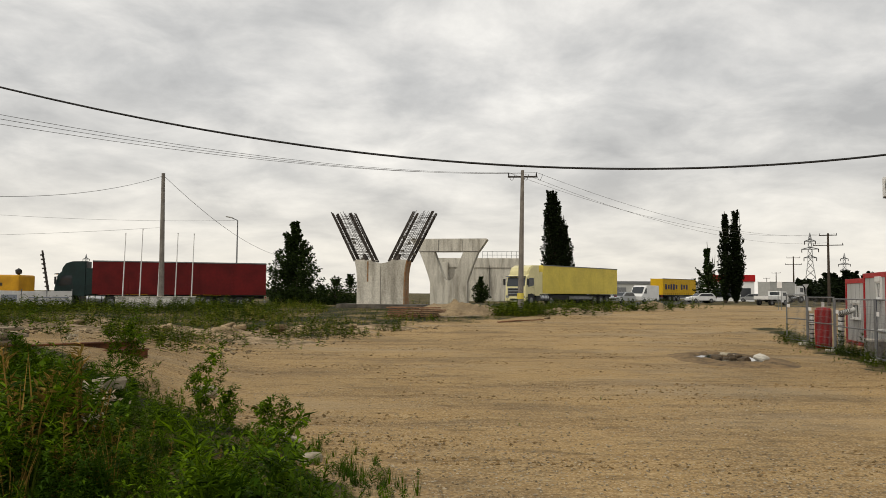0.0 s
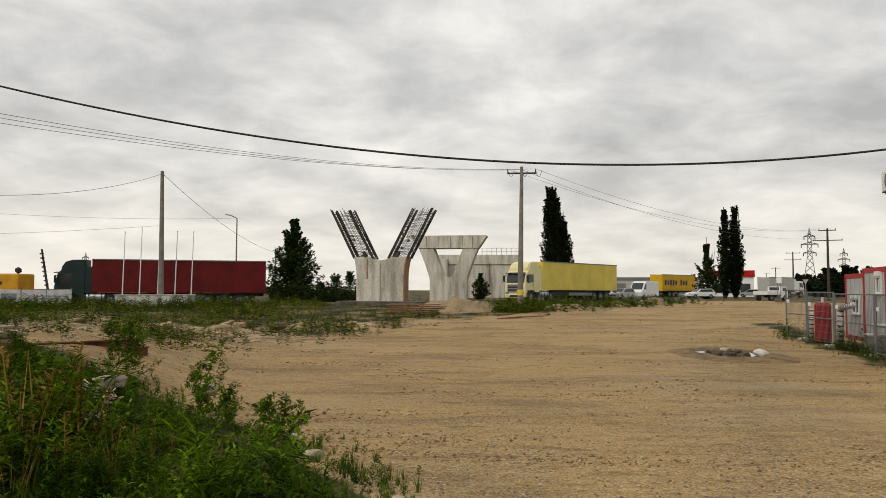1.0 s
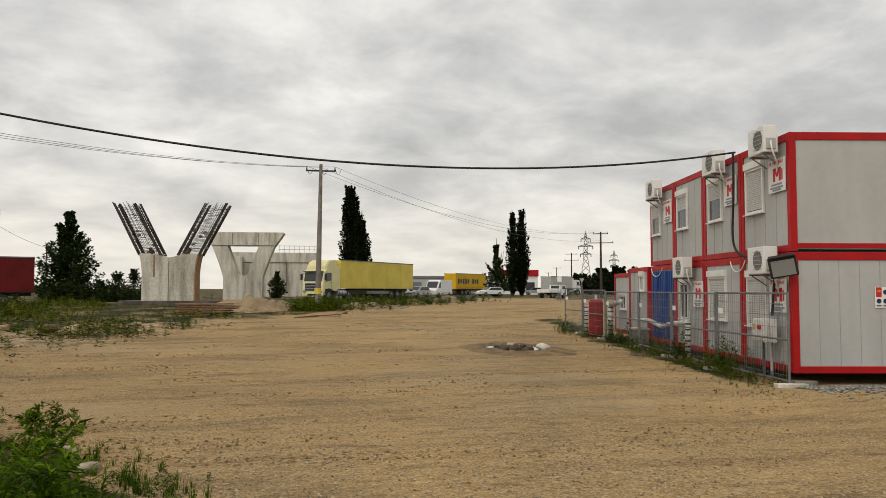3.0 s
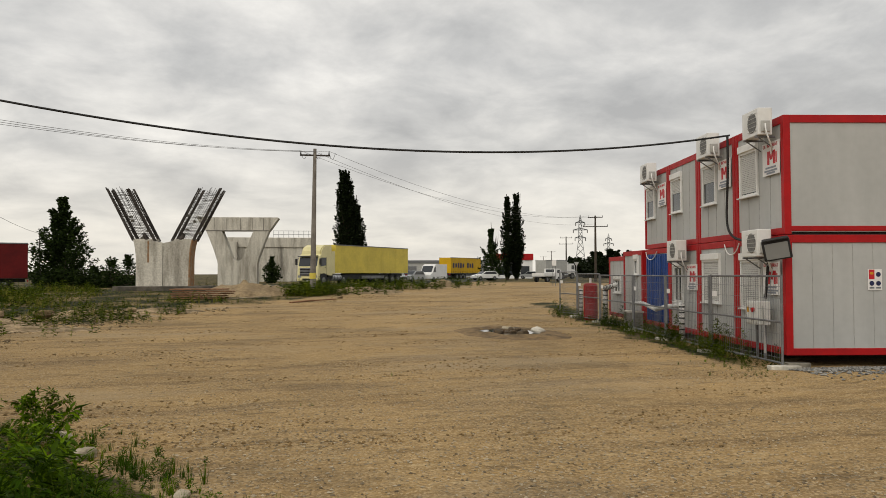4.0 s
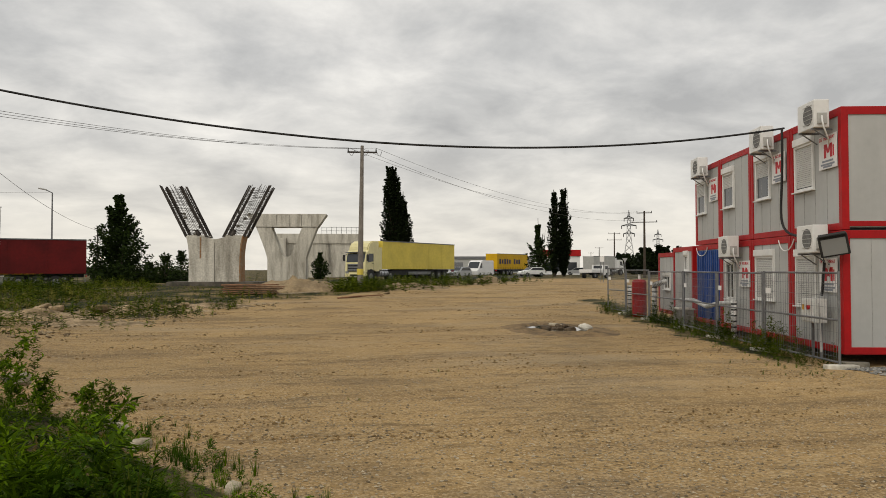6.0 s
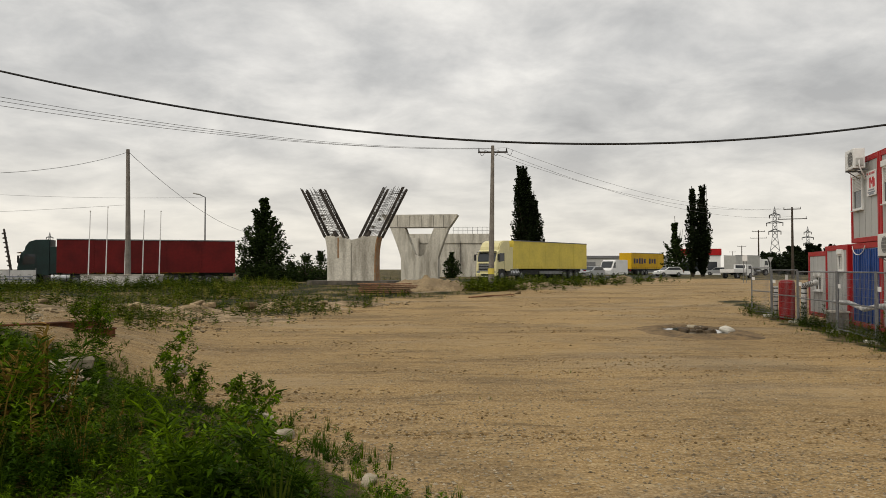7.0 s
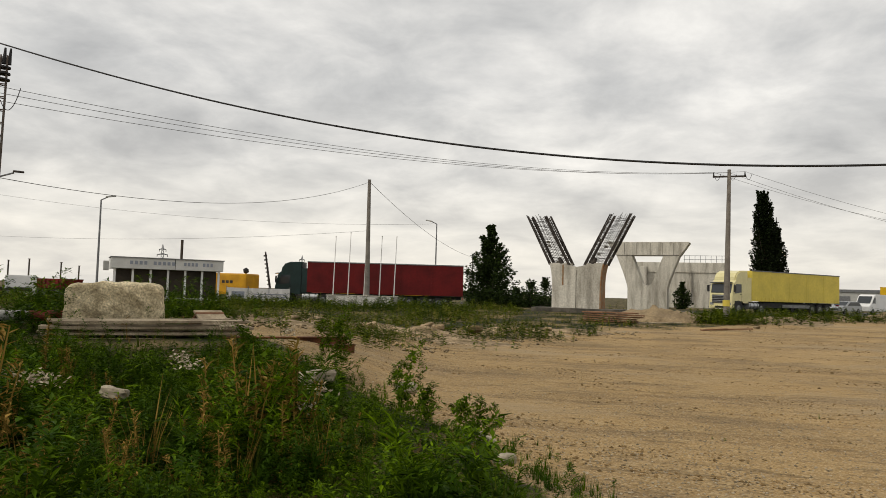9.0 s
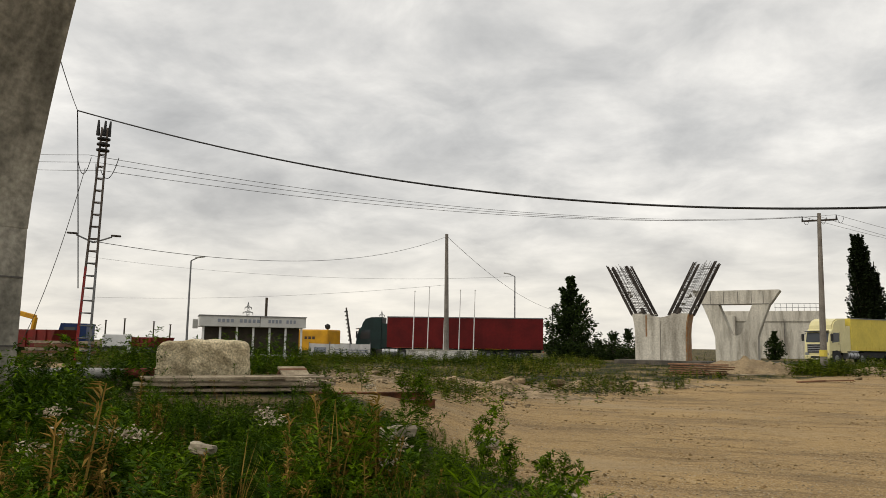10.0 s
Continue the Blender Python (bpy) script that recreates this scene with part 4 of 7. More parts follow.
for sx in (-1, 1):
    bar = part("lamp_bracket", tubed((0, 0, H * 0.52), (sx * 0.62, -0.04 * sx, H * 0.52 + 0.26), 0.03, n=6), STEEL, lp)
    part("lamp_head", boxed((sx * 0.76, -0.06 * sx, H * 0.52 + 0.31), (0.36, 0.13, 0.07), bevel=0.03), DARK_STEEL, bar)
LT = Vector((lx, ly, 8.55))


def service_lamp(az, d, top, reach, label):
    x, y = polar(az, d)
    z0 = rise(x, y)
    s = thing("street_lamp", pose(x, y, z0 - 0.05, 0, 0, -az), label, "street lamp", "street lamps")
    h = top - z0
    part("column", tubed((0, 0, 0), (0, 0, h - 0.25), 0.085, 0.05, 8), STEEL, s)
    part("arm", tubed((0, 0, h - 0.25), (reach, 0, h), 0.04, n=6), STEEL, s)
    part("head", boxed((reach * 1.3, 0, h + 0.03), (0.65, 0.22, 0.10), pose(0, 0, 0, 0, -10 if reach > 0 else 10, 0), 0.03), GREY_PLASTIC, s)


service_lamp(-15.1, 70, 8.55, -0.55, "slim grey street lamp with a single arm")
service_lamp(-39.05, 55, 7.7, 0.45, "slim grey street lamp with a single arm")

# long wires
WIRE = material("aluminium_wire", (0.13, 0.13, 0.13), (0.09, 0.09, 0.09), 0.7, 3, 20, 0)
end_left = Vector((*polar(-47.16, 29), 9.90))
roof_end = Vector(along(2.75, 0.05, UP + CH + 0.05))
cable("main_cable", end_left, roof_end, 2.04, 0.026, BLACK, "thick twisted black cable sagging across the yard to the cabins", n=64, skew=0.5)
cable("drop_cable", end_left, (lx - 0.1, ly - 0.3, lz + 3.0), -0.1, 0.02, BLACK, "black cable hanging down beside the lattice pole")
cable("guy_wire", end_left, (-11.4, 9.6, 8.0), 0.1, 0.012, DARK_STEEL, "thin guy wire from cable to pier")
cable("ground_wire", (lx - 0.3, ly - 0.2, 8.3), (lx - 2.0, ly - 1.5, lz), 1.0, 0.012, DARK_STEEL, "thin wire hanging slack to the ground")
right = Vector((math.cos(radians(-6)), math.sin(radians(-6)), 0))
for k, (off, dz) in enumerate(((-0.95, 0.0), (0.0, -0.05), (0.95, 0.0))):
    cable("power_wire", LT + Vector((0.2 * off, 0.2 * off, (0.25, 0.0, -0.3)[k])), B + right * off + Vector((0, 0, -0.2 + dz)), 1.0, 0.010, WIRE, "thin overhead power wire between poles")
    cable("power_wire", B + right * off + Vector((0, 0, -0.2 + dz)), C + right * off * 0.9 + Vector((0, 0, -0.1 if k != 1 else -1.2)), 1.7, 0.010, WIRE, "thin overhead power wire between poles")
    cable("power_wire", LT + Vector((0.2 * off, 0.2 * off, (0.25, 0.0, -0.3)[k])), (-46 + k, 6 + k, 9.2), 0.6, 0.008, WIRE, "thin overhead power wire leaving the lattice pole")
cable("service_wire", Vector((lx, ly, 5.55)), A + Vector((0, 0, -0.25)), 1.3, 0.013, WIRE, "dark service wire sagging between poles")
cable("service_wire", A + Vector((0, 0, -0.2)), (*polar(-11.5, 105), 6.6), 1.2, 0.016, WIRE, "dark service wire sagging from the pole")
cable("service_wire", (*polar(-46, 75), 9.3), (*polar(-15.3, 70.5), 8.3), 0.9, 0.010, WIRE, "thin wire strung between street lamps")
cable("service_wire", (*polar(-46, 80), 5.9), (*polar(-20.3, 61), 6.7), 0.5, 0.010, WIRE, "thin wire strung to the slim pole")
for k in range(3):
    cu2 = cable("jumper", B + right * (-0.95 + 0.95 * k) + Vector((0, 0, -0.25)), B + right * (-0.5 + 0.95 * k) + Vector((0, 0.2, -0.3)), 0.45, 0.014, BLACK, "short black jumper loop under a crossarm")
    cu2 = cable("jumper", LT + Vector((-0.25 + 0.25 * k, 0, -0.25 * k + 0.2)), LT + Vector((-1.1 + k * 1.0, 0.2, 0.15)), 0.55, 0.014, BLACK, "short black jumper loop on the lattice pole")


def pylon(az, d, h, label):
    x, y = polar(az, d)
    p = thing("pylon", pose(x, y, rise(x, y) - 0.2, 0, 0, -az), label, "pylon", "far pylons")
    r = h * 0.004 + d * 0.00012
    bm = bmesh.new()
    w = [(0, h * 0.11), (h * 0.55, h * 0.035), (h * 0.9, h * 0.022), (h, 0.02)]
    for (z0, a), (z1, b) in zip(w, w[1:]):
        for sx in (-1, 1):
            for sy in (-1, 1):
                tube(bm, (sx * a, sy * a, z0), (sx * b, sy * b, z1), r, n=4)
        n = 5 if z0 == 0 else 4
        for k in range(n):
            s0, s1 = k / n, (k + 1) / n
            za, zb = z0 + (z1 - z0) * s0, z0 + (z1 - z0) * s1
            wa, wb = a + (b - a) * s0, a + (b - a) * s1
            for sy in (-1, 1):
                tube(bm, (-wa, sy * wa, za), (wb, sy * wb, zb), r * 0.6, n=4)
                tube(bm, (wa, sy * wa, za), (-wb, sy * wb, zb), r * 0.6, n=4)
    part("tower", bm, STEEL, p)
    for z, ww in ((0.62, 0.15), (0.75, 0.20), (0.87, 0.13)):
        bm = bmesh.new()
        for sy in (-1, 1):
            tube(bm, (-h * ww * .6, 0, h * z), (0, sy * h * 0.02, h * (z + 0.03)), r, n=4)
            tube(bm, (h * ww * .6, 0, h * z), (0, sy * h * 0.02, h * (z + 0.03)), r, n=4)
        tube(bm, (-h * ww * .6, 0, h * z), (h * ww * .6, 0, h * z), r, n=4)
        arm = part("arm", bm, STEEL, p)
        for sx in (-1, 1):
            part("insulator", tubed((sx * h * ww * .57, 0, h * z), (sx * h * ww * .57, 0, h * (z - 0.05)), r * 1.2, n=5), DARK_STEEL, arm)


pylon(26.05, 430, 34, "tall grey steel lattice power pylon far away")
pylon(28.1, 640, 34, "grey steel lattice power pylon at the horizon")
pylon(-25.1, 560, 26, "grey steel lattice power pylon at the horizon")
pylon(-22.0, 640, 24, "grey steel lattice power pylon at the horizon")
pylon(-34.9, 640, 34, "grey steel lattice power pylon at the horizon")


# ---- trees ----
def leaf_cloud(points, size, rng, flat=0.5):
    """Small folded leaves, two triangles each, at the given places."""
    n = len(points)
    pts = np.array(points)
    u = rng.normal(size=(n, 3))
    u[:, 2] *= flat
    u /= np.linalg.norm(u, axis=1)[:, None]
    v = rng.normal(size=(n, 3))
    v -= (v * u).sum(1)[:, None] * u
    v /= np.linalg.norm(v, axis=1)[:, None]
    s = size * rng.uniform(0.6, 1.4, n)[:, None]
    quad = np.stack([pts - u * s, pts - v * s * 0.45, pts + u * s, pts + v * s * 0.45], 1).reshape(-1, 3)
    faces = np.arange(n * 4).reshape(-1, 4)
    return quad, faces


def stuff_mesh(name, verts, faces, mat):
    me = bpy.data.meshes.new(name)
    me.from_pydata(verts.tolist(), [], faces.tolist())
    me.materials.append(mat)
    return new(name, me)


def tree(az, d, h, width, shape, label, seed, leaves=7000, leaf=0.16, mat=None, bare_top=0.0, base_at=0.06, cat="tree", climb=1.2, lean=0.0):
    """shape(s): radius of the crown, as a share of width/2, at the share s of its height."""
    rng = np.random.default_rng(seed)
    rr = random.Random(seed)
    x, y = polar(az, d)
    t = thing("tree", pose(x, y, rise(x, y) - 0.1), label, cat)
    bm = bmesh.new()
    last, r = Vector((0, 0, 0)), 0.016 * h + 0.05
    spine = [last]
    for k in range(1, 9):
        p = Vector((rr.uniform(-.1, .1) * width * .2, rr.uniform(-.1, .1) * width * .2, h * k / 8 * (0.97 + bare_top)))
        tube(bm, last, p, r, r * 0.82, 7)
        last, r = p, r * 0.82
        spine.append(p)
    part("trunk", bm, BARK, t)
    clumps = []
    n_br = int(70 + h * 8)
    for k in range(n_br):
        s = rr.uniform(base_at, 0.985)
        ang = rr.uniform(0, math.tau)
        rad = shape(s) * width / 2 * rr.uniform(0.25, 1.0) ** 0.7
        c = Vector((rad * math.cos(ang) + lean * s * s, rad * math.sin(ang), s * h))
        root = Vector((lean * s * s * 0.8, 0, max(s * h - rad * climb - 0.05 * h, 0.03 * h)))
        clumps.append((root, c, shape(s) * width * rr.uniform(0.07, 0.15) + 0.10))
        if k % 6 == 0:
            part("limb", tubed(root, c, 0.006 * h * (1 - s) + 0.03, 0.012, 5), BARK, t)
    pts = []
    per = leaves // n_br
    for root, c, cr in clumps:
        g = rng.normal(size=(per, 3))
        g *= (rng.random(per) ** 0.5 / np.linalg.norm(g, axis=1))[:, None] * cr
        run = rng.random(per)[:, None] ** 0.6
        g *= 1.25 - 0.75 * run
        pts.append(g + np.array(root) * (1 - run) + np.array(c + (c - root) * 0.12) * run)
    q, f = leaf_cloud(np.concatenate(pts), leaf, rng)
    crown = stuff_mesh("crown", q, f, mat or LEAF_POPLAR)
    crown.parent = t
    tagged(crown, kind="stuff")
    if bare_top:
        for k in range(5):
            a = Vector((rr.uniform(.2, .8) * width * 0.3, rr.uniform(-.2, .2), h * rr.uniform(0.5, 0.75)))
            part("bare_twig", tubed(a, a + Vector((rr.uniform(-.1, .4), 0, h * rr.uniform(0.2, 0.3))), 0.05, 0.015, 5), BARK, t)
    return t


column = lambda s: (0.35 + 0.65 * min(1, s * 3)) * (1 if s < 0.45 else max(0.12, 1 - ((s - 0.45) / 0.6) ** 1.3 * 0.85))
cone = lambda s: max(0.06, min(1.0, s * 4 + .55) * (1.02 - 0.97 * s ** 1.5))
bushy = lambda s: max(0.2, math.sin(min(1, s * 1.1 + 0.12) * math.pi) ** 0.6)
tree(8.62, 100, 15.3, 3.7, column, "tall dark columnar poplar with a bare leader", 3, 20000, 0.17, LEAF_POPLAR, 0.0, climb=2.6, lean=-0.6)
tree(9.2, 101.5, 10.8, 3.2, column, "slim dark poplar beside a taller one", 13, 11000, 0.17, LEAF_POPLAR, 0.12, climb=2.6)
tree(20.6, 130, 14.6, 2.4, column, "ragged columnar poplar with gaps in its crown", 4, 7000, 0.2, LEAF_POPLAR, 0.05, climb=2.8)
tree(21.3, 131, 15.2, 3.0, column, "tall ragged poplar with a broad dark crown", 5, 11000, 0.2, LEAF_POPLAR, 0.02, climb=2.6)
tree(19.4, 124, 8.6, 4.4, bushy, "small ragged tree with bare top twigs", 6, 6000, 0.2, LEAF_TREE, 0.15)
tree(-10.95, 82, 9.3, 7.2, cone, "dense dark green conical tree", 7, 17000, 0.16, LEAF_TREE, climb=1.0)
for k, (az, d, h, w) in enumerate(((-7.9, 95, 3.6, 6.0), (-6.8, 98, 4.2, 5.0), (-8.9, 96, 2.6, 5.0), (3.0, 100, 3.6, 2.6), (9.9, 92, 3.0, 2.6), (10.9, 98, 3.2, 4.5))):
    tree(az, d, h, w, bushy, "leafy green bush on the verge behind the pier", 20 + k, 2600, 0.15, LEAF_TREE, cat="bush")
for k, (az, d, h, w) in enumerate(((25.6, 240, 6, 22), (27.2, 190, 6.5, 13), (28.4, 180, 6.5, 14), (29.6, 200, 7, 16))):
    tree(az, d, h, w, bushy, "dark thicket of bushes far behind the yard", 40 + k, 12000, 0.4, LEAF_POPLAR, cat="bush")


# ---- vehicles ----
def wheel(parent, x, y, r, w, dark=True):
    tyre = part("wheel", tubed((x, y - w / 2, r), (x, y + w / 2, r), r, n=20), BLACK, parent)
    part("rim", tubed((x, y - w / 2 - 0.01, r), (x, y + w / 2 + 0.01, r), r * 0.55, n=14), STEEL, tyre, "grey steel rim")


def heading(head, tail):
    return math.degrees(math.atan2(head[1] - tail[1], head[0] - tail[0]))


def truck(head, tail, cab_mat, tarp, label, name="articulated_lorry", cab=True, stripe=None, high=3.95, deflector=True):
    """A lorry with a curtain trailer; local x points the way it drives, 0 at its tail."""
    L = math.hypot(head[0] - tail[0], head[1] - tail[1])
    mx, my = (head[0] + tail[0]) / 2, (head[1] + tail[1]) / 2
    z = min(rise(*head), rise(*tail), rise(mx, my)) + 0.09
    t = thing(name, pose(tail[0], tail[1], z, 0, 0, heading(head, tail)), label, "lorry")
    TL = L - 2.9 if cab else L
    body = part("curtain_body", boxed((TL / 2, 0, (high + 1.15) / 2), (TL, 2.5, high - 1.15), bevel=0.04), tarp, t, "tarpaulin trailer body")
    n = int(TL / 0.62)
    for side in (-1, 1):
        for k in range(n):
            part("strap", boxed((0.3 + k * (TL - 0.5) / n, side * 1.262, 1.32), (0.05, 0.02, 0.34)), BLACK if stripe is None else stripe, body)
        part("roof_rail", boxed((TL / 2, side * 1.24, high), (TL, 0.08, 0.09)), STEEL, body)
        part("side_guard", boxed((TL * 0.5, side * 1.18, 0.75), (TL * 0.34, 0.04, 0.3)), STEEL, body)
        for k in range(1, 5):
            part("curtain_fold", boxed((TL * k / 5, side * 1.254, (high + 1.3) / 2), (0.04, 0.02, high - 1.5), bevel=0.008), tarp, body)
    part("chassis", boxed((TL / 2, 0, 0.98), (TL - 0.3, 1.0, 0.28)), BLACK, t, "black chassis")
    part("rear_bumper", boxed((0.08, 0, 0.6), (0.12, 2.3, 0.16)), STEEL, t)
    for side in (-1, 1):
        part("tail_light", boxed((-0.01, side * 1.0, 0.95), (0.04, 0.35, 0.14)), RED_PAINT, t)
        for k in range(3):
            wheel(t, 2.2 + k * 1.3, side * 1.05, 0.5, 0.36)
    if not cab:
        for side in (-1, 1):
            part("landing_leg", boxed((TL - 2.6, side * 0.7, 0.5), (0.14, 0.14, 0.95)), STEEL, t)
        return t
    # cab: rounded shell, screen, visor, doors, grille, lamps and steps
    x0 = TL + 0.55
    w, hh = 2.44, 3.0
    prof = [(x0, 0.95), (x0 + 0.7, 0.95), (x0 + 0.85, 1.12), (x0 + 1.95, 1.12), (x0 + 2.05, 0.5), (x0 + 2.3, 0.45), (x0 + 2.36, 1.05), (x0 + 2.3, 1.72), (x0 + 2.06, 2.78), (x0 + 1.8, hh), (x0, hh)]
    bm = prism(bmesh.new(), prof, -w / 2, w / 2)
    long_edges = [e for e in bm.edges if abs(e.verts[0].co.y - e.verts[1].co.y) < 0.01 and min(e.verts[0].co.x, e.verts[1].co.x) > x0 + 1.7 and min(e.verts[0].co.z, e.verts[1].co.z) > 1.0]
    bmesh.ops.bevel(bm, geom=long_edges, offset=0.12, segments=3, affect="EDGES", profile=0.6)
    cabm = part("cab", bm, cab_mat, t, "painted driver's cab")
    part("windscreen", box(bmesh.new(), (x0 + 2.185, 0, 2.26), (0.05, 2.12, 0.86), pose(0, 0, 0, 0, -13, 0), 0.02), GLASS, cabm, "dark windscreen")
    for y in (-0.35, 0.35):
        part("wiper", tubed((x0 + 2.33, y, 1.84), (x0 + 2.27, y + 0.55, 2.0), 0.015, n=5), BLACK, cabm)
    for side in (-1, 1):
        prof = [(x0 + 1.0, 1.92), (x0 + 1.95, 1.80), (x0 + 1.78, 2.66), (x0 + 1.0, 2.66)]
        part("side_window", prism(bmesh.new(), prof, side * (w / 2 + 0.002), side * (w / 2 + 0.016)), GLASS, cabm)
        part("mirror", boxed((x0 + 2.2, side * (w / 2 + 0.2), 2.25), (0.14, 0.2, 0.62), bevel=0.04), BLACK, cabm)
        part("mirror_arm", tubed((x0 + 2.0, side * w / 2, 2.6), (x0 + 2.2, side * (w / 2 + 0.2), 2.5), 0.025, n=5), BLACK, cabm)
        part("door_line", boxed((x0 + 0.93, side * (w / 2 + 0.004), 1.9), (0.02, 0.01, 1.6)), BLACK, cabm)
        part("door_handle", boxed((x0 + 1.1, side * (w / 2 + 0.02), 1.72), (0.18, 0.04, 0.04), bevel=0.008), BLACK, cabm)
        part("headlight", boxed((x0 + 2.3, side * 0.93, 0.85), (0.12, 0.42, 0.24), bevel=0.04), LENS, cabm, "clear headlight")
        part("wheel_arch", tubed((x0 + 1.4, side * 0.86, 0.55), (x0 + 1.4, side * 1.225, 0.55), 0.62, n=20), BLACK, cabm, "dark wheel arch")
        for z in (0.5, 0.82):
            part("step", boxed((x0 + 2.06, side * (w / 2 - 0.06), z), (0.4, 0.12, 0.05)), BLACK, cabm)
        part("side_fairing", boxed((x0 - 0.3, side * 1.16, 2.2), (0.55, 0.05, 2.2), bevel=0.02), cab_mat, cabm)
        tank = part("tank", tubed((TL - 1.0, side * 0.95, 0.75), (TL + 0.4, side * 0.95, 0.75), 0.32, n=16), SILVER, t, "pale grey fuel tank")
        for k in (0.2, 0.7, 1.2):
            part("tank_strap", tubed((TL - 1.0 + k, side * 0.95, 0.75), (TL - 0.95 + k, side * 0.95, 0.75), 0.335, n=16), BLACK, tank)
        wheel(t, x0 + 1.4, side * 1.07, 0.5, 0.32)
        wheel(t, x0 - 2.0, side * 0.95, 0.5, 0.5)
    # solid black filler imitates the shaded space between cab and trailer
    part("cab_gap_shade", boxed((TL + 0.27, 0, 1.9), (0.5, 2.0, 1.7)), BLACK, t, "black filler for the shade behind the cab")
    part("grille", boxed((x0 + 2.35, 0, 1.3), (0.07, 1.75, 0.75), bevel=0.03), BLACK, cabm, "black radiator grille")
    for k in range(5):
        part("grille_bar", boxed((x0 + 2.395, 0, 1.0 + k * 0.15), (0.03, 1.65, 0.04)), SILVER, cabm)
    part("bumper", boxed((x0 + 2.27, 0, 0.56), (0.25, 2.4, 0.36), bevel=0.07), cab_mat, cabm)
    part("air_intake", boxed((x0 + 2.39, 0, 0.56), (0.03, 1.1, 0.2), bevel=0.01), BLACK, cabm)
    part("plate", boxed((x0 + 2.41, 0, 0.42), (0.012, 0.5, 0.11)), SIGN_WHITE, cabm)
    part("sun_visor", boxed((x0 + 2.24, 0, 2.8), (0.3, 2.2, 0.06), pose(0, 0, 0, 0, 12, 0), 0.02), GLASS, cabm, "dark tinted visor")
    # added black box that gives the dark shade beneath the trailer
    part("trailer_skirt_shade", boxed((TL * 0.62, 0, 0.8), (TL * 0.5, 2.2, 0.45)), BLACK, t, "black box for the shade under the trailer")
    if deflector:
        prof = [(x0, hh), (x0 + 1.82, hh), (x0 + 1.76, hh + 0.3), (x0 + 1.5, hh + 0.68), (x0 + 1.0, high - 0.05), (x0 - 0.05, high - 0.02), (x0 - 0.05, hh)]
        bm = prism(bmesh.new(), prof, -1.16, 1.16)
        bmesh.ops.bevel(bm, geom=[e for e in bm.edges if abs(e.verts[0].co.y - e.verts[1].co.y) < 0.01 and max(e.verts[0].co.z, e.verts[1].co.z) > hh + 0.1], offset=0.1, segments=2, affect="EDGES")
        part("air_deflector", bm, cab_mat, cabm)
        for y in (-0.75, -0.3, 0.3, 0.75):
            part("roof_lamp", boxed((x0 + 1.74, y, hh + 0.12), (0.1, 0.16, 0.09), bevel=0.02), ORANGE_TARP, cabm, "amber roof lamp")
    return t


red_head, red_tail = polar(-26.8, 71.0), polar(-13.0, 69.3)
truck(red_head, red_tail, GREEN_PAINT, RED_TARP, "dark red curtain trailer lorry with a dark green cab", high=3.9, stripe=RED_TARP)
yel_head, yel_tail = polar(5.6, 73.5), polar(12.4, 88.0)
truck(yel_head, yel_tail, CREAM_PAINT, YELLOW_TARP, "pale yellow curtain trailer lorry with a cream cab", high=3.95, stripe=YELLOW_TARP)
betz = truck(polar(18.2, 146), polar(15.9, 137.0), CREAM_PAINT, ORANGE_TARP, "strong yellow curtain trailer with dark lettering bars", name="parked_trailer", cab=False)
for k in range(9):
    if k in (5,):
        continue
    o = part("letter_bar", boxed((0.95 + k * 0.82, -1.275, 2.55), (0.5, 0.02, (0.9, 0.75, 0.95, 0.95, 0.75, 0, 0.95, 0.75, 0.85)[k]), bevel=0.005), DARK_BLUE, betz, "dark blue bar")
truck(polar(25.3, 155), polar(23.1, 147), WHITE_PAINT, GREY_PLASTIC, "white and grey curtain lorry parked beyond the yard", name="parked_lorry", deflector=False, high=3.6)


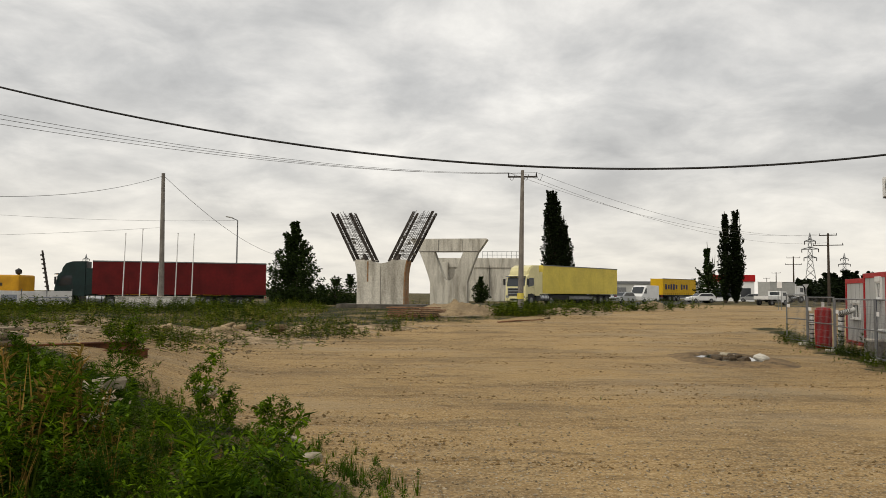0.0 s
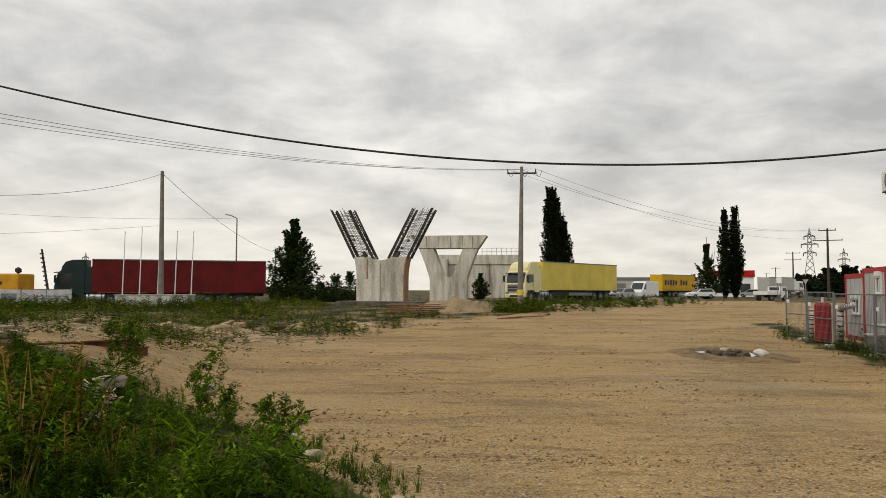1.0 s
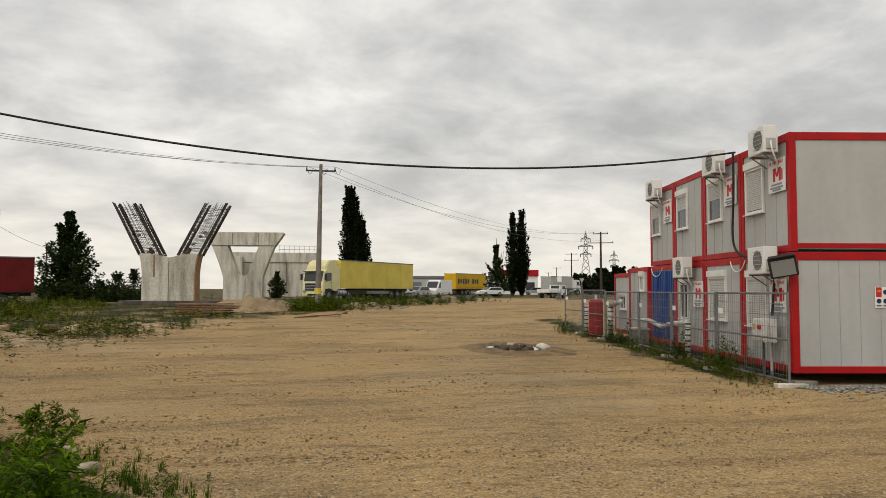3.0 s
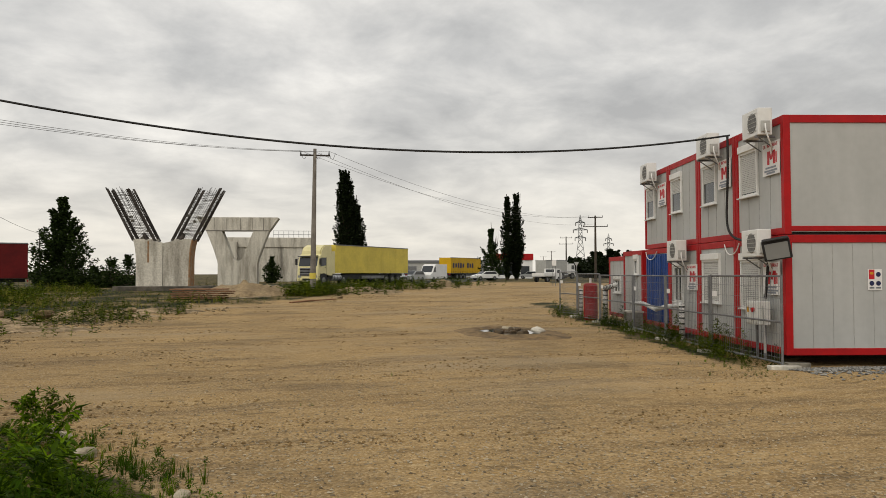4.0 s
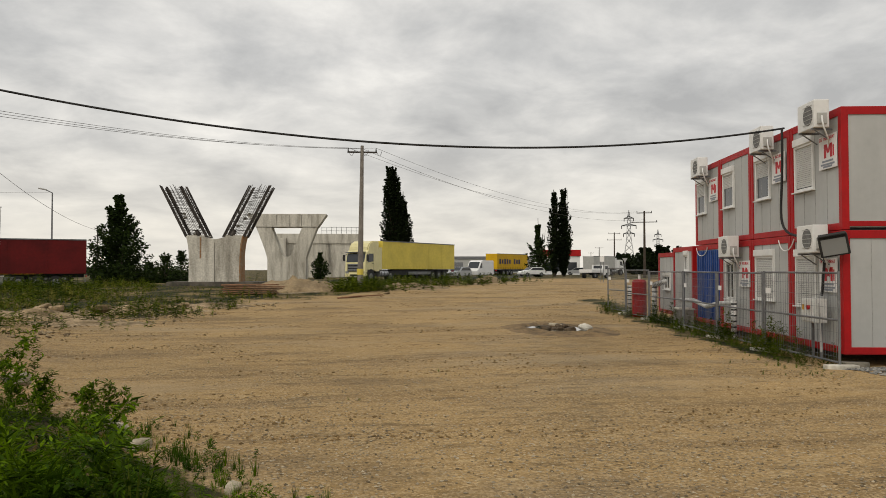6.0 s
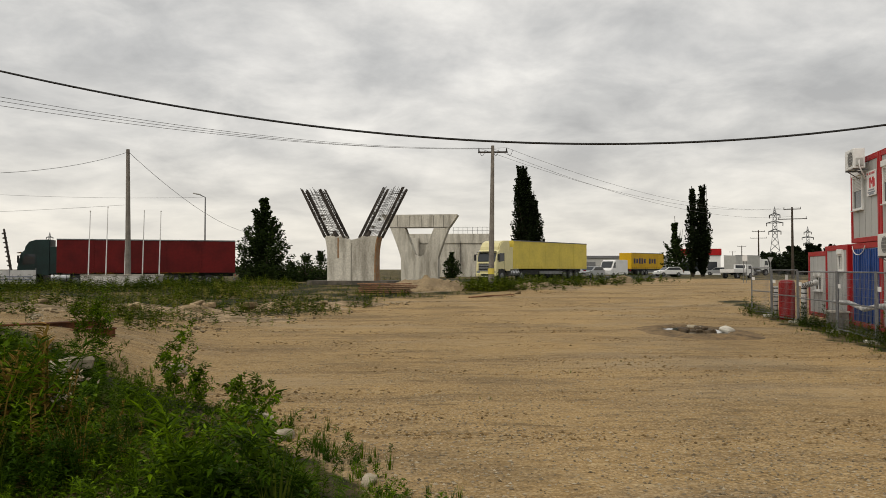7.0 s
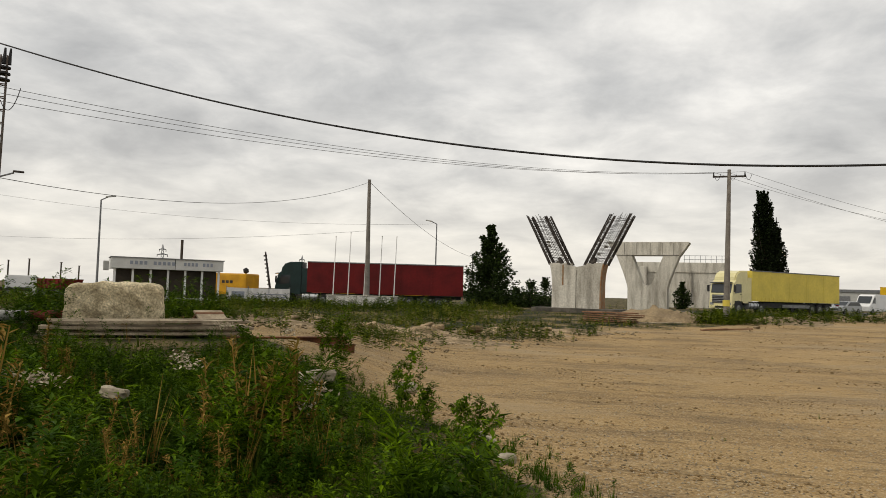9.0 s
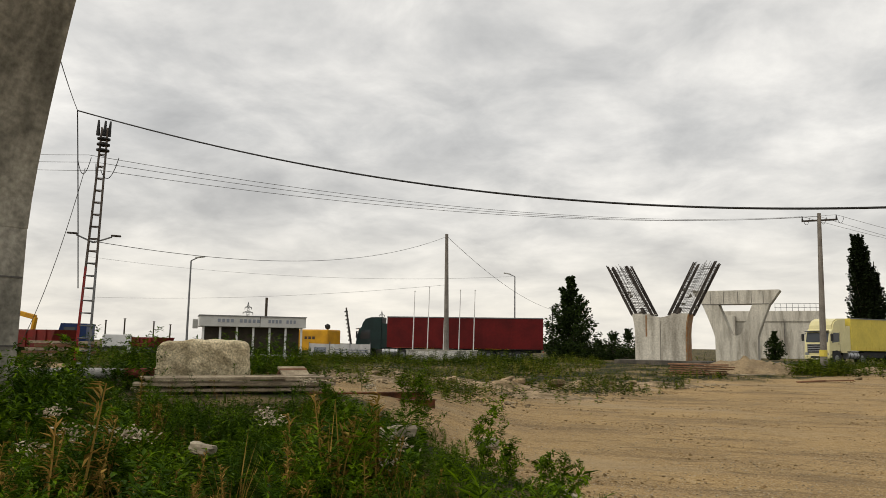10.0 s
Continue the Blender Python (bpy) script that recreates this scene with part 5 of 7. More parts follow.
def car(pos, ang, paint, label, kind="estate", cat="car"):
    x, y = pos
    c = thing("car" if kind != "van" else "van", pose(x, y, rise(x, y) + 0.09, 0, 0, ang), label, cat)
    if kind == "van":
        prof = [(-2.6, 0.35), (2.5, 0.35), (2.6, 0.9), (2.0, 1.25), (1.35, 2.2), (0.9, 2.4), (-2.55, 2.4), (-2.62, 0.8)]
        glass = [(1.05, 1.3), (1.85, 1.3), (1.35, 2.05), (1.05, 2.05)]
        hw, wx = 0.98, 1.65
    else:
        prof = [(-2.2, 0.32), (2.2, 0.32), (2.25, 0.65), (1.95, 0.82), (1.05, 0.95), (0.35, 1.42), (-1.5, 1.46), (-2.1, 1.0), (-2.24, 0.7)]
        glass = [(-1.85, 0.98), (0.85, 0.98), (0.3, 1.36), (-1.45, 1.39)]
        hw, wx = 0.86, 1.35
    bm = prism(bmesh.new(), prof, -hw, hw)
    bmesh.ops.bevel(bm, geom=list(bm.edges), offset=0.05, segments=2, affect="EDGES")
    body = part("body", bm, paint, c, smooth=False)
    for s in (-1, 1):
        part("side_glass", prism(bmesh.new(), glass, s * (hw + 0.002), s * (hw + 0.012)), GLASS, body)
        for xx in (-wx, wx):
            wheel(c, xx, s * (hw - 0.1), 0.32, 0.22)
        part("headlight", boxed((2.18, s * 0.65, 0.7), (0.16, 0.3, 0.14), bevel=0.03), LENS, body)
        part("tail_light", boxed((-2.2, s * 0.7, 0.85), (0.1, 0.2, 0.2), bevel=0.02), RED_PAINT, body)
    if kind == "van":
        part("windscreen", box(bmesh.new(), (1.72, 0, 1.74), (0.04, 1.6, 1.02), pose(0, 0, 0, 0, -34, 0)), GLASS, body)
    else:
        part("windscreen", box(bmesh.new(), (0.72, 0, 1.19), (0.04, 1.4, 0.75), pose(0, 0, 0, 0, -56, 0)), GLASS, body)
        part("rear_glass", box(bmesh.new(), (-1.84, 0, 1.24), (0.04, 1.4, 0.6), pose(0, 0, 0, 0, 52, 0)), GLASS, body)
    return c


rd = heading(yel_head, yel_tail)
car(polar(13.4, 99), rd, SILVER, "silver grey estate car queuing behind a lorry")
car(polar(15.0, 108), rd, WHITE_PAINT, "white panel van queuing on the road", "van", "van")
car(polar(18.9, 122), 195, WHITE_PAINT, "white saloon car at the yard's far edge")
car(polar(22.3, 150), 150, SILVER, "silver car parked far beyond the yard")

# small flatbed lorry at the yard's far edge
px, py = polar(23.6, 104)
fb = thing("flatbed_lorry", pose(px, py, rise(px, py), 0, 0, 35), "small white flatbed lorry parked at the yard edge", "lorry")
part("bed", boxed((-0.9, 0, 0.8), (3.0, 1.9, 0.12), bevel=0.02), WHITE_PAINT, fb)
for sy in (-0.95, 0.95):
    part("drop_side", boxed((-0.9, sy, 1.02), (3.0, 0.04, 0.36), bevel=0.01), WHITE_PAINT, fb)
part("tail_board", boxed((-2.4, 0, 1.02), (0.04, 1.9, 0.36), bevel=0.01), WHITE_PAINT, fb)
bm = prism(bmesh.new(), [(0.65, 0.4), (2.2, 0.4), (2.3, 1.0), (1.9, 1.7), (1.7, 1.8), (0.65, 1.8)], -0.9, 0.9)
cabm = part("cab", bm, WHITE_PAINT, fb)
part("rear_window", boxed((0.645, 0, 1.5), (0.02, 1.3, 0.4)), GLASS, cabm)
for sy in (-1, 1):
    part("side_window", boxed((1.4, sy * 0.904, 1.42), (0.7, 0.012, 0.42)), GLASS, cabm)
    wheel(fb, 1.5, sy * 0.8, 0.36, 0.22)
    wheel(fb, -1.5, sy * 0.8, 0.36, 0.3)
part("chassis", boxed((-0.3, 0, 0.62), (4.2, 0.7, 0.16)), BLACK, fb)

# far buildings
wx, wy = polar(15.2, 255)
wh = thing("warehouse", pose(wx, wy, rise(wx, wy), 0, 0, -15), "long low pale grey warehouse at the horizon", "warehouse")
part("wall", boxed((0, 0, 2.4), (34, 14, 4.8)), GREY_PLASTIC, wh)
part("roof", prism(bmesh.new(), [(-17.4, 4.7), (17.4, 4.7), (17.0, 5.5), (-17.0, 5.5)], -7.3, 7.3), STEEL, wh)
for k in range(6):
    part("door", boxed((-13 + k * 5.2, -7.03, 1.8), (3.0, 0.1, 3.5)), STEEL, wh)
sx_, sy_ = polar(21.0, 176)
shop = thing("roadside_shop", pose(sx_, sy_, rise(sx_, sy_), 0, 0, -21), "white roadside building with a red roof band", "building")
part("wall", boxed((0, 0, 2.2), (9, 7, 4.4)), WHITE_PAINT, shop)
part("fascia", boxed((0, -0.05, 4.9), (9.4, 7.4, 1.4), bevel=0.05), RED_PAINT, shop, "red fascia band")
for k in range(3):
    part("window", boxed((-2.8 + k * 2.8, -3.52, 1.8), (2.0, 0.06, 2.0)), GLASS, shop)

# ---- the machine yard ----
kx, ky = polar(-34.6, 48)
kz = rise(kx, ky)
kk = thing("kiosk", pose(kx, ky, kz, 0, 0, 40), "low kiosk with pale sign fascia and dark windows", "kiosk")
KW = 5.9
part("floor", boxed((0, 0, 0.05), (KW, 2.6, 0.12)), CONCRETE_DARK, kk)
part("core", boxed((0, 0.3, 1.15), (KW - 0.3, 1.9, 2.1)), BROWN_GLASS := material("brown_boarding", (0.055, 0.042, 0.028), (0.035, 0.028, 0.02), 0.5, 1, 8, 0.1), kk, "dark brown boarded windows")
for k in range(7):
    part("post", boxed((-KW / 2 + 0.1 + k * (KW - 0.2) / 6, -1.2, 1.05), (0.12, 0.1, 2.1), bevel=0.01), WHITE_PAINT, kk, "white window post")
part("sill_rail", boxed((0, -1.18, 0.45), (KW - 0.2, 0.06, 0.1)), WHITE_PAINT, kk)
part("fascia", boxed((0, 0, 2.42), (KW + 0.25, 2.9, 0.62), bevel=0.02), KIOSK_WHITE := material("kiosk_fascia", (0.55, 0.55, 0.53), (0.48, 0.48, 0.46), 0.5, 1.5, 12, 0.05, speck=0.06), kk, "pale sign fascia")
for (x0, n, w) in ((-2.0, 10, 0.2), (0.9, 8, 0.17)):
    for k in range(n):
        if k not in (4,):
            part("sign_bar", boxed((x0 + k * w * 1.25, -1.462, 2.46), (w * 0.8, 0.016, 0.2)), SIGN_GREY, kk)
part("fascia_joint", boxed((0.35, -1.458, 2.42), (0.03, 0.012, 0.6)), BLACK, kk)
part("roof_edge", boxed((0, 0, 2.75), (KW + 0.35, 3.0, 0.05)), STEEL, kk)
part("flue", tubed((0.9, 0.6, 2.7), (0.9, 0.6, 4.0), 0.08, n=8), BARK, kk, "dark stove pipe")
part("side_lamp", boxed((-KW / 2 - 0.35, -0.6, 2.25), (0.3, 0.2, 0.55), bevel=0.03), GREY_PLASTIC, kk)

# white canvas banner on posts
bx0, by0 = polar(-30.4, 57)
bx1, by1 = polar(-25.9, 57)
ban = thing("banner", pose(bx0, by0, rise(bx0, by0), 0, 0, math.degrees(math.atan2(by1 - by0, bx1 - bx0))), "long white canvas banner stretched between short posts", "banner")
BL = math.hypot(bx1 - bx0, by1 - by0)
bm = bmesh.new()
cols = []
for k in range(25):
    wob = 0.04 * math.sin(k * 1.7)
    cols.append([bm.verts.new((BL * k / 24, wob + 0.03 * j, 0.35 + 0.9 * j - 0.03 * math.sin(k * math.pi / 24))) for j in (0, 1)])
for a, b in zip(cols, cols[1:]):
    bm.faces.new((a[0], b[0], b[1], a[1]))
bmesh.ops.solidify(bm, geom=list(bm.faces), thickness=0.02)
part("canvas", bm, SIGN_WHITE, ban)
for k in range(4):
    part("post", tubed((BL * k / 3, 0.08, 0), (BL * k / 3, 0.08, 1.35), 0.04, n=6), STEEL, ban)
part("print", boxed((0.8, -0.06, 0.75), (0.9, 0.02, 0.45)), SIGN_GREY, ban, "grey printed patch")
for z in (0.62, 0.8):
    part("print_line", boxed((3.1, -0.06, z), (2.4, 0.02, 0.07)), SIGN_GREY, ban)

# low mottled wall with flag poles
w0, w1 = polar(-23.2, 58), polar(-17.9, 58)
lw = thing("low_wall", pose(*w0, rise(*w0), 0, 0, math.degrees(math.atan2(w1[1] - w0[1], w1[0] - w0[0]))), "low white-painted wall with peeling grey patches", "wall")
WL = math.hypot(w1[0] - w0[0], w1[1] - w0[1])
PEEL = material("peeling_whitewash", (0.62, 0.61, 0.58), (0.26, 0.25, 0.23), 0.85, 1.6, 18, 0.3, contrast=(0.45, 0.6))
part("panel", boxed((WL / 2, 0, 0.4), (WL, 0.25, 0.95), bevel=0.02), PEEL, lw)
part("coping", boxed((WL / 2, 0, 0.9), (WL + 0.1, 0.34, 0.07), bevel=0.015), CONCRETE, lw)
for az, top in ((-22.75, 6.15), (-21.65, 6.5), (-20.45, 6.2), (-19.3, 6.3), (-18.2, 6.3)):
    x, y = polar(az, 60.5)
    f = thing("flagpole", pose(x, y, rise(x, y) - 0.05), "thin white bare flagpole behind the low wall", "flagpole", "flagpoles")
    h = top - rise(x, y)
    part("mast", tubed((0, 0, 0), (0.12, 0, h), 0.05, 0.028, 8), WHITE_PAINT, f)
    part("finial", bm_ball(Vector((0.12, 0, h)), 0.06), WHITE_PAINT, f)
    part("base_plate", boxed((0, 0, 0.06), (0.3, 0.3, 0.06)), STEEL, f)


def excavator(az, d, turn, paint, label, boom=((0.6, 1.9), (2.6, 3.6), (4.6, 2.6), (4.9, 1.2)), scale=1.0):
    x, y = polar(az, d)
    e = thing("excavator", pose(x, y, rise(x, y), 0, 0, turn) @ Matrix.Scale(scale, 4), label, "excavator")
    for s in (-1, 1):
        tr = part("track", prism(bmesh.new(), [(-1.9, 0.25), (-1.6, 0.0), (1.6, 0.0), (1.9, 0.25), (1.9, 0.55), (1.6, 0.8), (-1.6, 0.8), (-1.9, 0.55)], s * 1.2 - 0.28, s * 1.2 + 0.28), BLACK, e)
    part("undercarriage", boxed((0, 0, 0.6), (2.2, 2.0, 0.5)), DARK_STEEL, e)
    house = part("house", prism(bmesh.new(), [(-2.1, 1.0), (1.2, 1.0), (1.2, 1.7), (-0.4, 2.0), (-2.1, 1.95), (-2.3, 1.5)], -1.25, 1.25), paint, e)
    part("cab", prism(bmesh.new(), [(0.0, 1.1), (1.45, 1.1), (1.5, 1.9), (1.2, 2.8), (0.0, 2.8)], 0.3, 1.25), paint, house)
    part("cab_glass", prism(bmesh.new(), [(0.15, 1.9), (1.42, 1.9), (1.16, 2.65), (0.15, 2.65)], 0.29, 1.262), GLASS, house)
    for (a, b), (c, f), r in zip(boom, boom[1:], (0.28, 0.22, 0.14)):
        m = Vector(((a + c) / 2, -0.2, (b + f) / 2))
        L = math.hypot(c - a, f - b)
        part("boom", box(bmesh.new(), m, (L, 0.34, r * 1.7), pose(0, 0, 0, 0, -math.degrees(math.atan2(f - b, c - a)), 0), 0.04), paint, house)
    (a, b) = boom[-1]
    part("bucket", prism(bmesh.new(), [(a - 0.3, b + 0.2), (a + 0.4, b), (a + 0.3, b - 0.7), (a - 0.4, b - 0.9), (a - 0.9, b - 0.5)], -0.65, 0.25), DARK_STEEL, house)
    part("ram", tubed((1.0, -0.2, 1.3), (1.9, -0.2, 2.7), 0.08, n=8), STEEL, house)


excavator(-24.0, 92, 188, PINK_RED, "faded red tracked excavator with a folded arm", ((0.6, 1.7), (1.6, 3.0), (2.9, 3.1), (3.0, 1.6)))
excavator(-22.4, 96, 200, MACHINE_YELLOW, "yellow tracked excavator with its boom lowered", ((0.6, 1.8), (2.8, 2.6), (4.8, 2.3), (5.4, 1.2)))
excavator(-51.2, 72, 10, MACHINE_YELLOW, "yellow excavator with raised arm beside red skips", ((0.6, 1.8), (2.4, 3.6), (4.2, 3.2), (4.0, 1.9)))
excavator(-17.6, 104, 170, MACHINE_YELLOW, "yellow excavator standing low among scrap", ((0.6, 1.7), (2.6, 2.3), (4.4, 2.0), (5.0, 1.1)))


def machine_body(az, d, turn, paint, label, size=(4.0, 2.2, 1.6)):
    """A boxy road machine: engine hood on wheels with a canopy, rails and an air filter."""
    x, y = polar(az, d)
    e = thing("road_machine", pose(x, y, rise(x, y), 0, 0, turn), label, "machine")
    L, W, Hh = size
    part("hood", boxed((0, 0, 0.9 + Hh / 2), (L, W, Hh), bevel=0.12), paint, e)
    part("deck", boxed((-L * 0.7, 0, 1.0), (L * 0.5, W * 0.9, 0.5), bevel=0.05), paint, e)
    part("filter", bm_ball(Vector((L * 0.32, 0, 0.9 + Hh + 0.25)), 0.26), BLACK, e)
    part("exhaust", tubed((L * 0.32, 0.0, 0.9 + Hh), (L * 0.32, 0, 0.9 + Hh + 0.3), 0.08, n=8), BLACK, e)
    for k in range(3):
        part("handrail", tubed((-L * 0.5 + 0.4 * k, -W / 2 + 0.1, 0.9 + Hh), (-L * 0.5 + 0.4 * k, -W / 2 + 0.1, 0.9 + Hh + 0.8), 0.03, n=5), DARK_STEEL, e)
    part("top_rail", tubed((-L * 0.5, -W / 2 + 0.1, 0.9 + Hh + 0.8), (-L * 0.5 + 0.9, -W / 2 + 0.1, 0.9 + Hh + 0.8), 0.03, n=5), DARK_STEEL, e)
    for k in range(3):
        part("letter_bar", boxed((-0.2 + 0.35 * k, -W / 2 - 0.01, 0.9 + Hh * 0.6), (0.25, 0.02, 0.22)), BARK, e)
    for sx in (-L * 0.6, L * 0.3):
        for sy in (-W * 0.42, W * 0.42):
            wheel(e, sx, sy, 0.55, 0.4)


machine_body(-30.0, 64, 0, MACHINE_YELLOW, "yellow road machine with engine hood and round filter", (3.6, 2.2, 1.7))
machine_body(-16.4, 99, 10, MACHINE_YELLOW, "low yellow road roller among scrap", (3.0, 2.0, 0.9))


def skip(az, d, turn, paint, label, size=(6.0, 2.4, 1.5)):
    x, y = polar(az, d)
    L, W, Hh = size
    e = thing("dump_body", pose(x, y, rise(x, y), 0, 0, turn), label, "dump body")
    bm = prism(bmesh.new(), [(-L / 2, 0.9), (L / 2, 0.9), (L / 2 + 0.5, 0.9 + Hh), (-L / 2 - 0.1, 0.9 + Hh)], -W / 2, W / 2)
    part("tub", bm, paint, e)
    for k in range(7):
        part("rib", boxed((-L / 2 + 0.3 + k * (L - 0.6) / 6, -W / 2 - 0.04, 0.9 + Hh / 2), (0.12, 0.1, Hh)), paint, e)
    for sx in (-L * 0.3, -L * 0.05, L * 0.35):
        for sy in (-W * 0.4, W * 0.4):
            wheel(e, sx, sy, 0.5, 0.35)


skip(-19.9, 108, 5, MACHINE_RED, "dark red dump body standing on wheels", (9.5, 2.4, 1.3))
skip(-18.3, 100, 25, MACHINE_RED, "dark red tipper with raised edge", (5.0, 2.4, 1.6))
skip(-49.0, 66, 5, MACHINE_RED, "dark red dump body behind the lattice pole", (6.0, 2.4, 1.3))
skip(-41.6, 80, 0, MACHINE_RED, "red dump body in the machine yard", (3.4, 2.4, 0.9))
wx0, wy0 = polar(-43.6, 70)
wb = thing("storage_box", pose(wx0, wy0, rise(wx0, wy0), 0, 0, 42), "pale steel storage box in the machine yard", "box")
part("shell", boxed((0, 0, 1.0), (2.2, 1.8, 1.9), bevel=0.03), WHITE_PAINT, wb)
for k in range(5):
    part("rib", boxed((-0.9 + k * 0.45, -0.91, 1.0), (0.06, 0.04, 1.7)), WHITE_PAINT, wb)
part("skid", boxed((0, 0, 0.04), (2.2, 1.4, 0.1)), DARK_STEEL, wb)
wx0, wy0 = polar(-46.9, 50)
wood_rng = random.Random(31)
for lay in range(6):
    for k in range(2):
        b = thing("timber_plank", pose(wx0, wy0, rise(wx0, wy0), 0, 0, 44) @ pose(wood_rng.uniform(-.2, .2), -0.3 + 0.6 * k, 0.09 + lay * 0.19, 0, 0, wood_rng.uniform(-1, 1)), "thick brown timber plank in a stack by the yard", "plank", "stacked timber")
        part("board", boxed((0, 0, 0), (3.6 + wood_rng.uniform(-.4, .3), 0.5, 0.15), bevel=0.012), (WOOD_RED, WOOD_GREY)[(lay + k) % 2], b)
        part("spacer", boxed((wood_rng.uniform(-1.2, 1.2), 0, -0.09), (0.1, 0.5, 0.04)), WOOD_GREY, b)
skip(-14.0, 112, 5, DARK_STEEL, "dark scrap trailer at the yard edge", (9.0, 2.4, 1.0))
# blue lorry head
hx, hy = polar(-45.3, 70)
bl = thing("lorry_head", pose(hx, hy, rise(hx, hy), 0, 0, -150), "blue lorry cab parked in the machine yard", "lorry")
bm = prism(bmesh.new(), [(0, 0.9), (2.2, 0.5), (2.3, 1.6), (2.0, 2.8), (0, 2.8)], -1.2, 1.2)
cb = part("cab", bm, DARK_BLUE_PAINT := material("dark_blue_paint", (0.012, 0.03, 0.10), (0.01, 0.024, 0.08), 0.45, 1, 8, 0.02), bl)
part("windscreen", box(bmesh.new(), (2.16, 0, 2.15), (0.05, 2.1, 0.9), pose(0, 0, 0, 0, -14, 0)), GLASS, cb)
for s in (-1, 1):
    part("side_window", boxed((1.3, s * 1.204, 2.2), (0.9, 0.02, 0.6)), GLASS, cb)
    wheel(bl, 1.3, s * 1.0, 0.5, 0.3)
    wheel(bl, -1.6, s * 0.95, 0.5, 0.5)
part("chassis", boxed((-1.2, 0, 0.85), (3.4, 0.9, 0.3)), BLACK, bl)
# drill mast
mx, my = polar(-27.6, 88)
dm = thing("drill_mast", pose(mx, my, rise(mx, my)), "dark leaning drill rig mast in the machine yard", "drill")
part("mast", tubed((0.6, 0, 0.6), (-0.3, 0, 5.6), 0.15, 0.1, 6), DARK_STEEL, dm)
for k in range(9):
    z = 1.4 + k * 0.46
    part("auger_flight", tubed((0.45 - k * 0.085, -0.1, z), (0.43 - k * 0.085, -0.1, z + 0.12), 0.2, n=10), DARK_STEEL, dm)
part("carrier", boxed((0.8, 0, 0.7), (3.0, 2.0, 1.0), bevel=0.1), MACHINE_YELLOW, dm)
for k, (az, d, h) in enumerate(((-43.2, 90, 4.4), (-41.3, 92, 4.2), (-40.2, 92, 3.9), (-38.0, 90, 4.2), (-44.4, 92, 4.2), (-15.9, 88, 4.0), (-22.3, 84, 3.8), (-36.8, 94, 4.0))):
    x, y = polar(az, d)
    p = thing("fence_post", pose(x, y, rise(x, y) - 0.05), "thin dark steel post in the machine yard", "post", "yard posts")
    part("shaft", tubed((0, 0, 0), (0.03, 0, h - 0.5), 0.09, 0.08, 6), BARK, p)
    part("cap", boxed((0.03, 0, h - 0.5), (0.2, 0.2, 0.06)), BARK, p)


# ---- near things on the berm and in the yard ----
def rough_block(c, s, seed, amp=0.05, cuts=10, rounding=0.12):
    bm = bmesh.new()
    bmesh.ops.create_cube(bm, size=2.0)
    bmesh.ops.subdivide_edges(bm, edges=list(bm.edges), cuts=cuts, use_grid_fill=True)
    o = Vector((seed * 3.7, seed * 1.3, 0))
    p = 0.9 / rounding
    for v in bm.verts:
        k = (abs(v.co.x) ** p + abs(v.co.y) ** p + abs(v.co.z) ** p) ** (-1 / p)
        q = Vector((v.co.x * k * s[0] / 2, v.co.y * k * s[1] / 2, v.co.z * k * s[2] / 2))
        f = 1.6 / max(s)
        n = noise.noise(q * f * 1.5 + o) * 1.2 + noise.noise(q * f * 5 + o) * 0.5 + noise.noise(q * f * 13 + o) * 0.25
        v.co = q + q.normalized() * n * amp * min(1.0, max(s))
    bmesh.ops.translate(bm, vec=c, verts=bm.verts)
    return bm


bx, by = polar(-37.7, 18.7)
rb = part("concrete_block", rough_block((0, 0, 0.5), (2.06, 1.15, 1.06), 2, 0.085, 34, 0.10), STONE, smooth=True)
rb.matrix_world = pose(bx, by, 0.86, 0, -1.5, 38)
tagged(rb, "pale rough concrete block with rounded worn edges", "block")

# red and white boom lying beside it
q0, q1 = Vector((*polar(-55, 19.5), 1.14)), Vector((*polar(-41.0, 18.9), 1.14))
pb = thing("barrier_pole", pose(*q0), "red and white banded steel pipe lying beside the block", "pipe")
FADED_WHITE = material("faded_white", (0.5, 0.49, 0.46), (0.36, 0.35, 0.33), 0.7, 3, 15, 0.1)
PIPE_RED = material("faded_pipe_red", (0.30, 0.06, 0.045), (0.22, 0.05, 0.04), 0.7, 3, 15, 0.1)
for k, mm in enumerate((FADED_WHITE, PIPE_RED, FADED_WHITE, FADED_WHITE, FADED_WHITE, FADED_WHITE, PIPE_RED)):
    part("band", tubed((q1 - q0) * (k / 7), (q1 - q0) * ((k + 0.998) / 7), 0.12, n=14), mm, pb)
for s in (0.15, 0.85):
    q = (q1 - q0) * s
    part("rest", boxed((q.x, q.y, q.z - 0.26), (0.3, 0.3, 0.34)), WOOD_GREY, pb)

# pile of long planks and formwork
rng = random.Random(8)
pl, pr = Vector((*polar(-42.5, 16.9), 0)), Vector((*polar(-28.6, 17.4), 0))
ang = math.degrees(math.atan2(pr.y - pl.y, pr.x - pl.x))
mid = (pl + pr) / 2
LP = (pr - pl).length
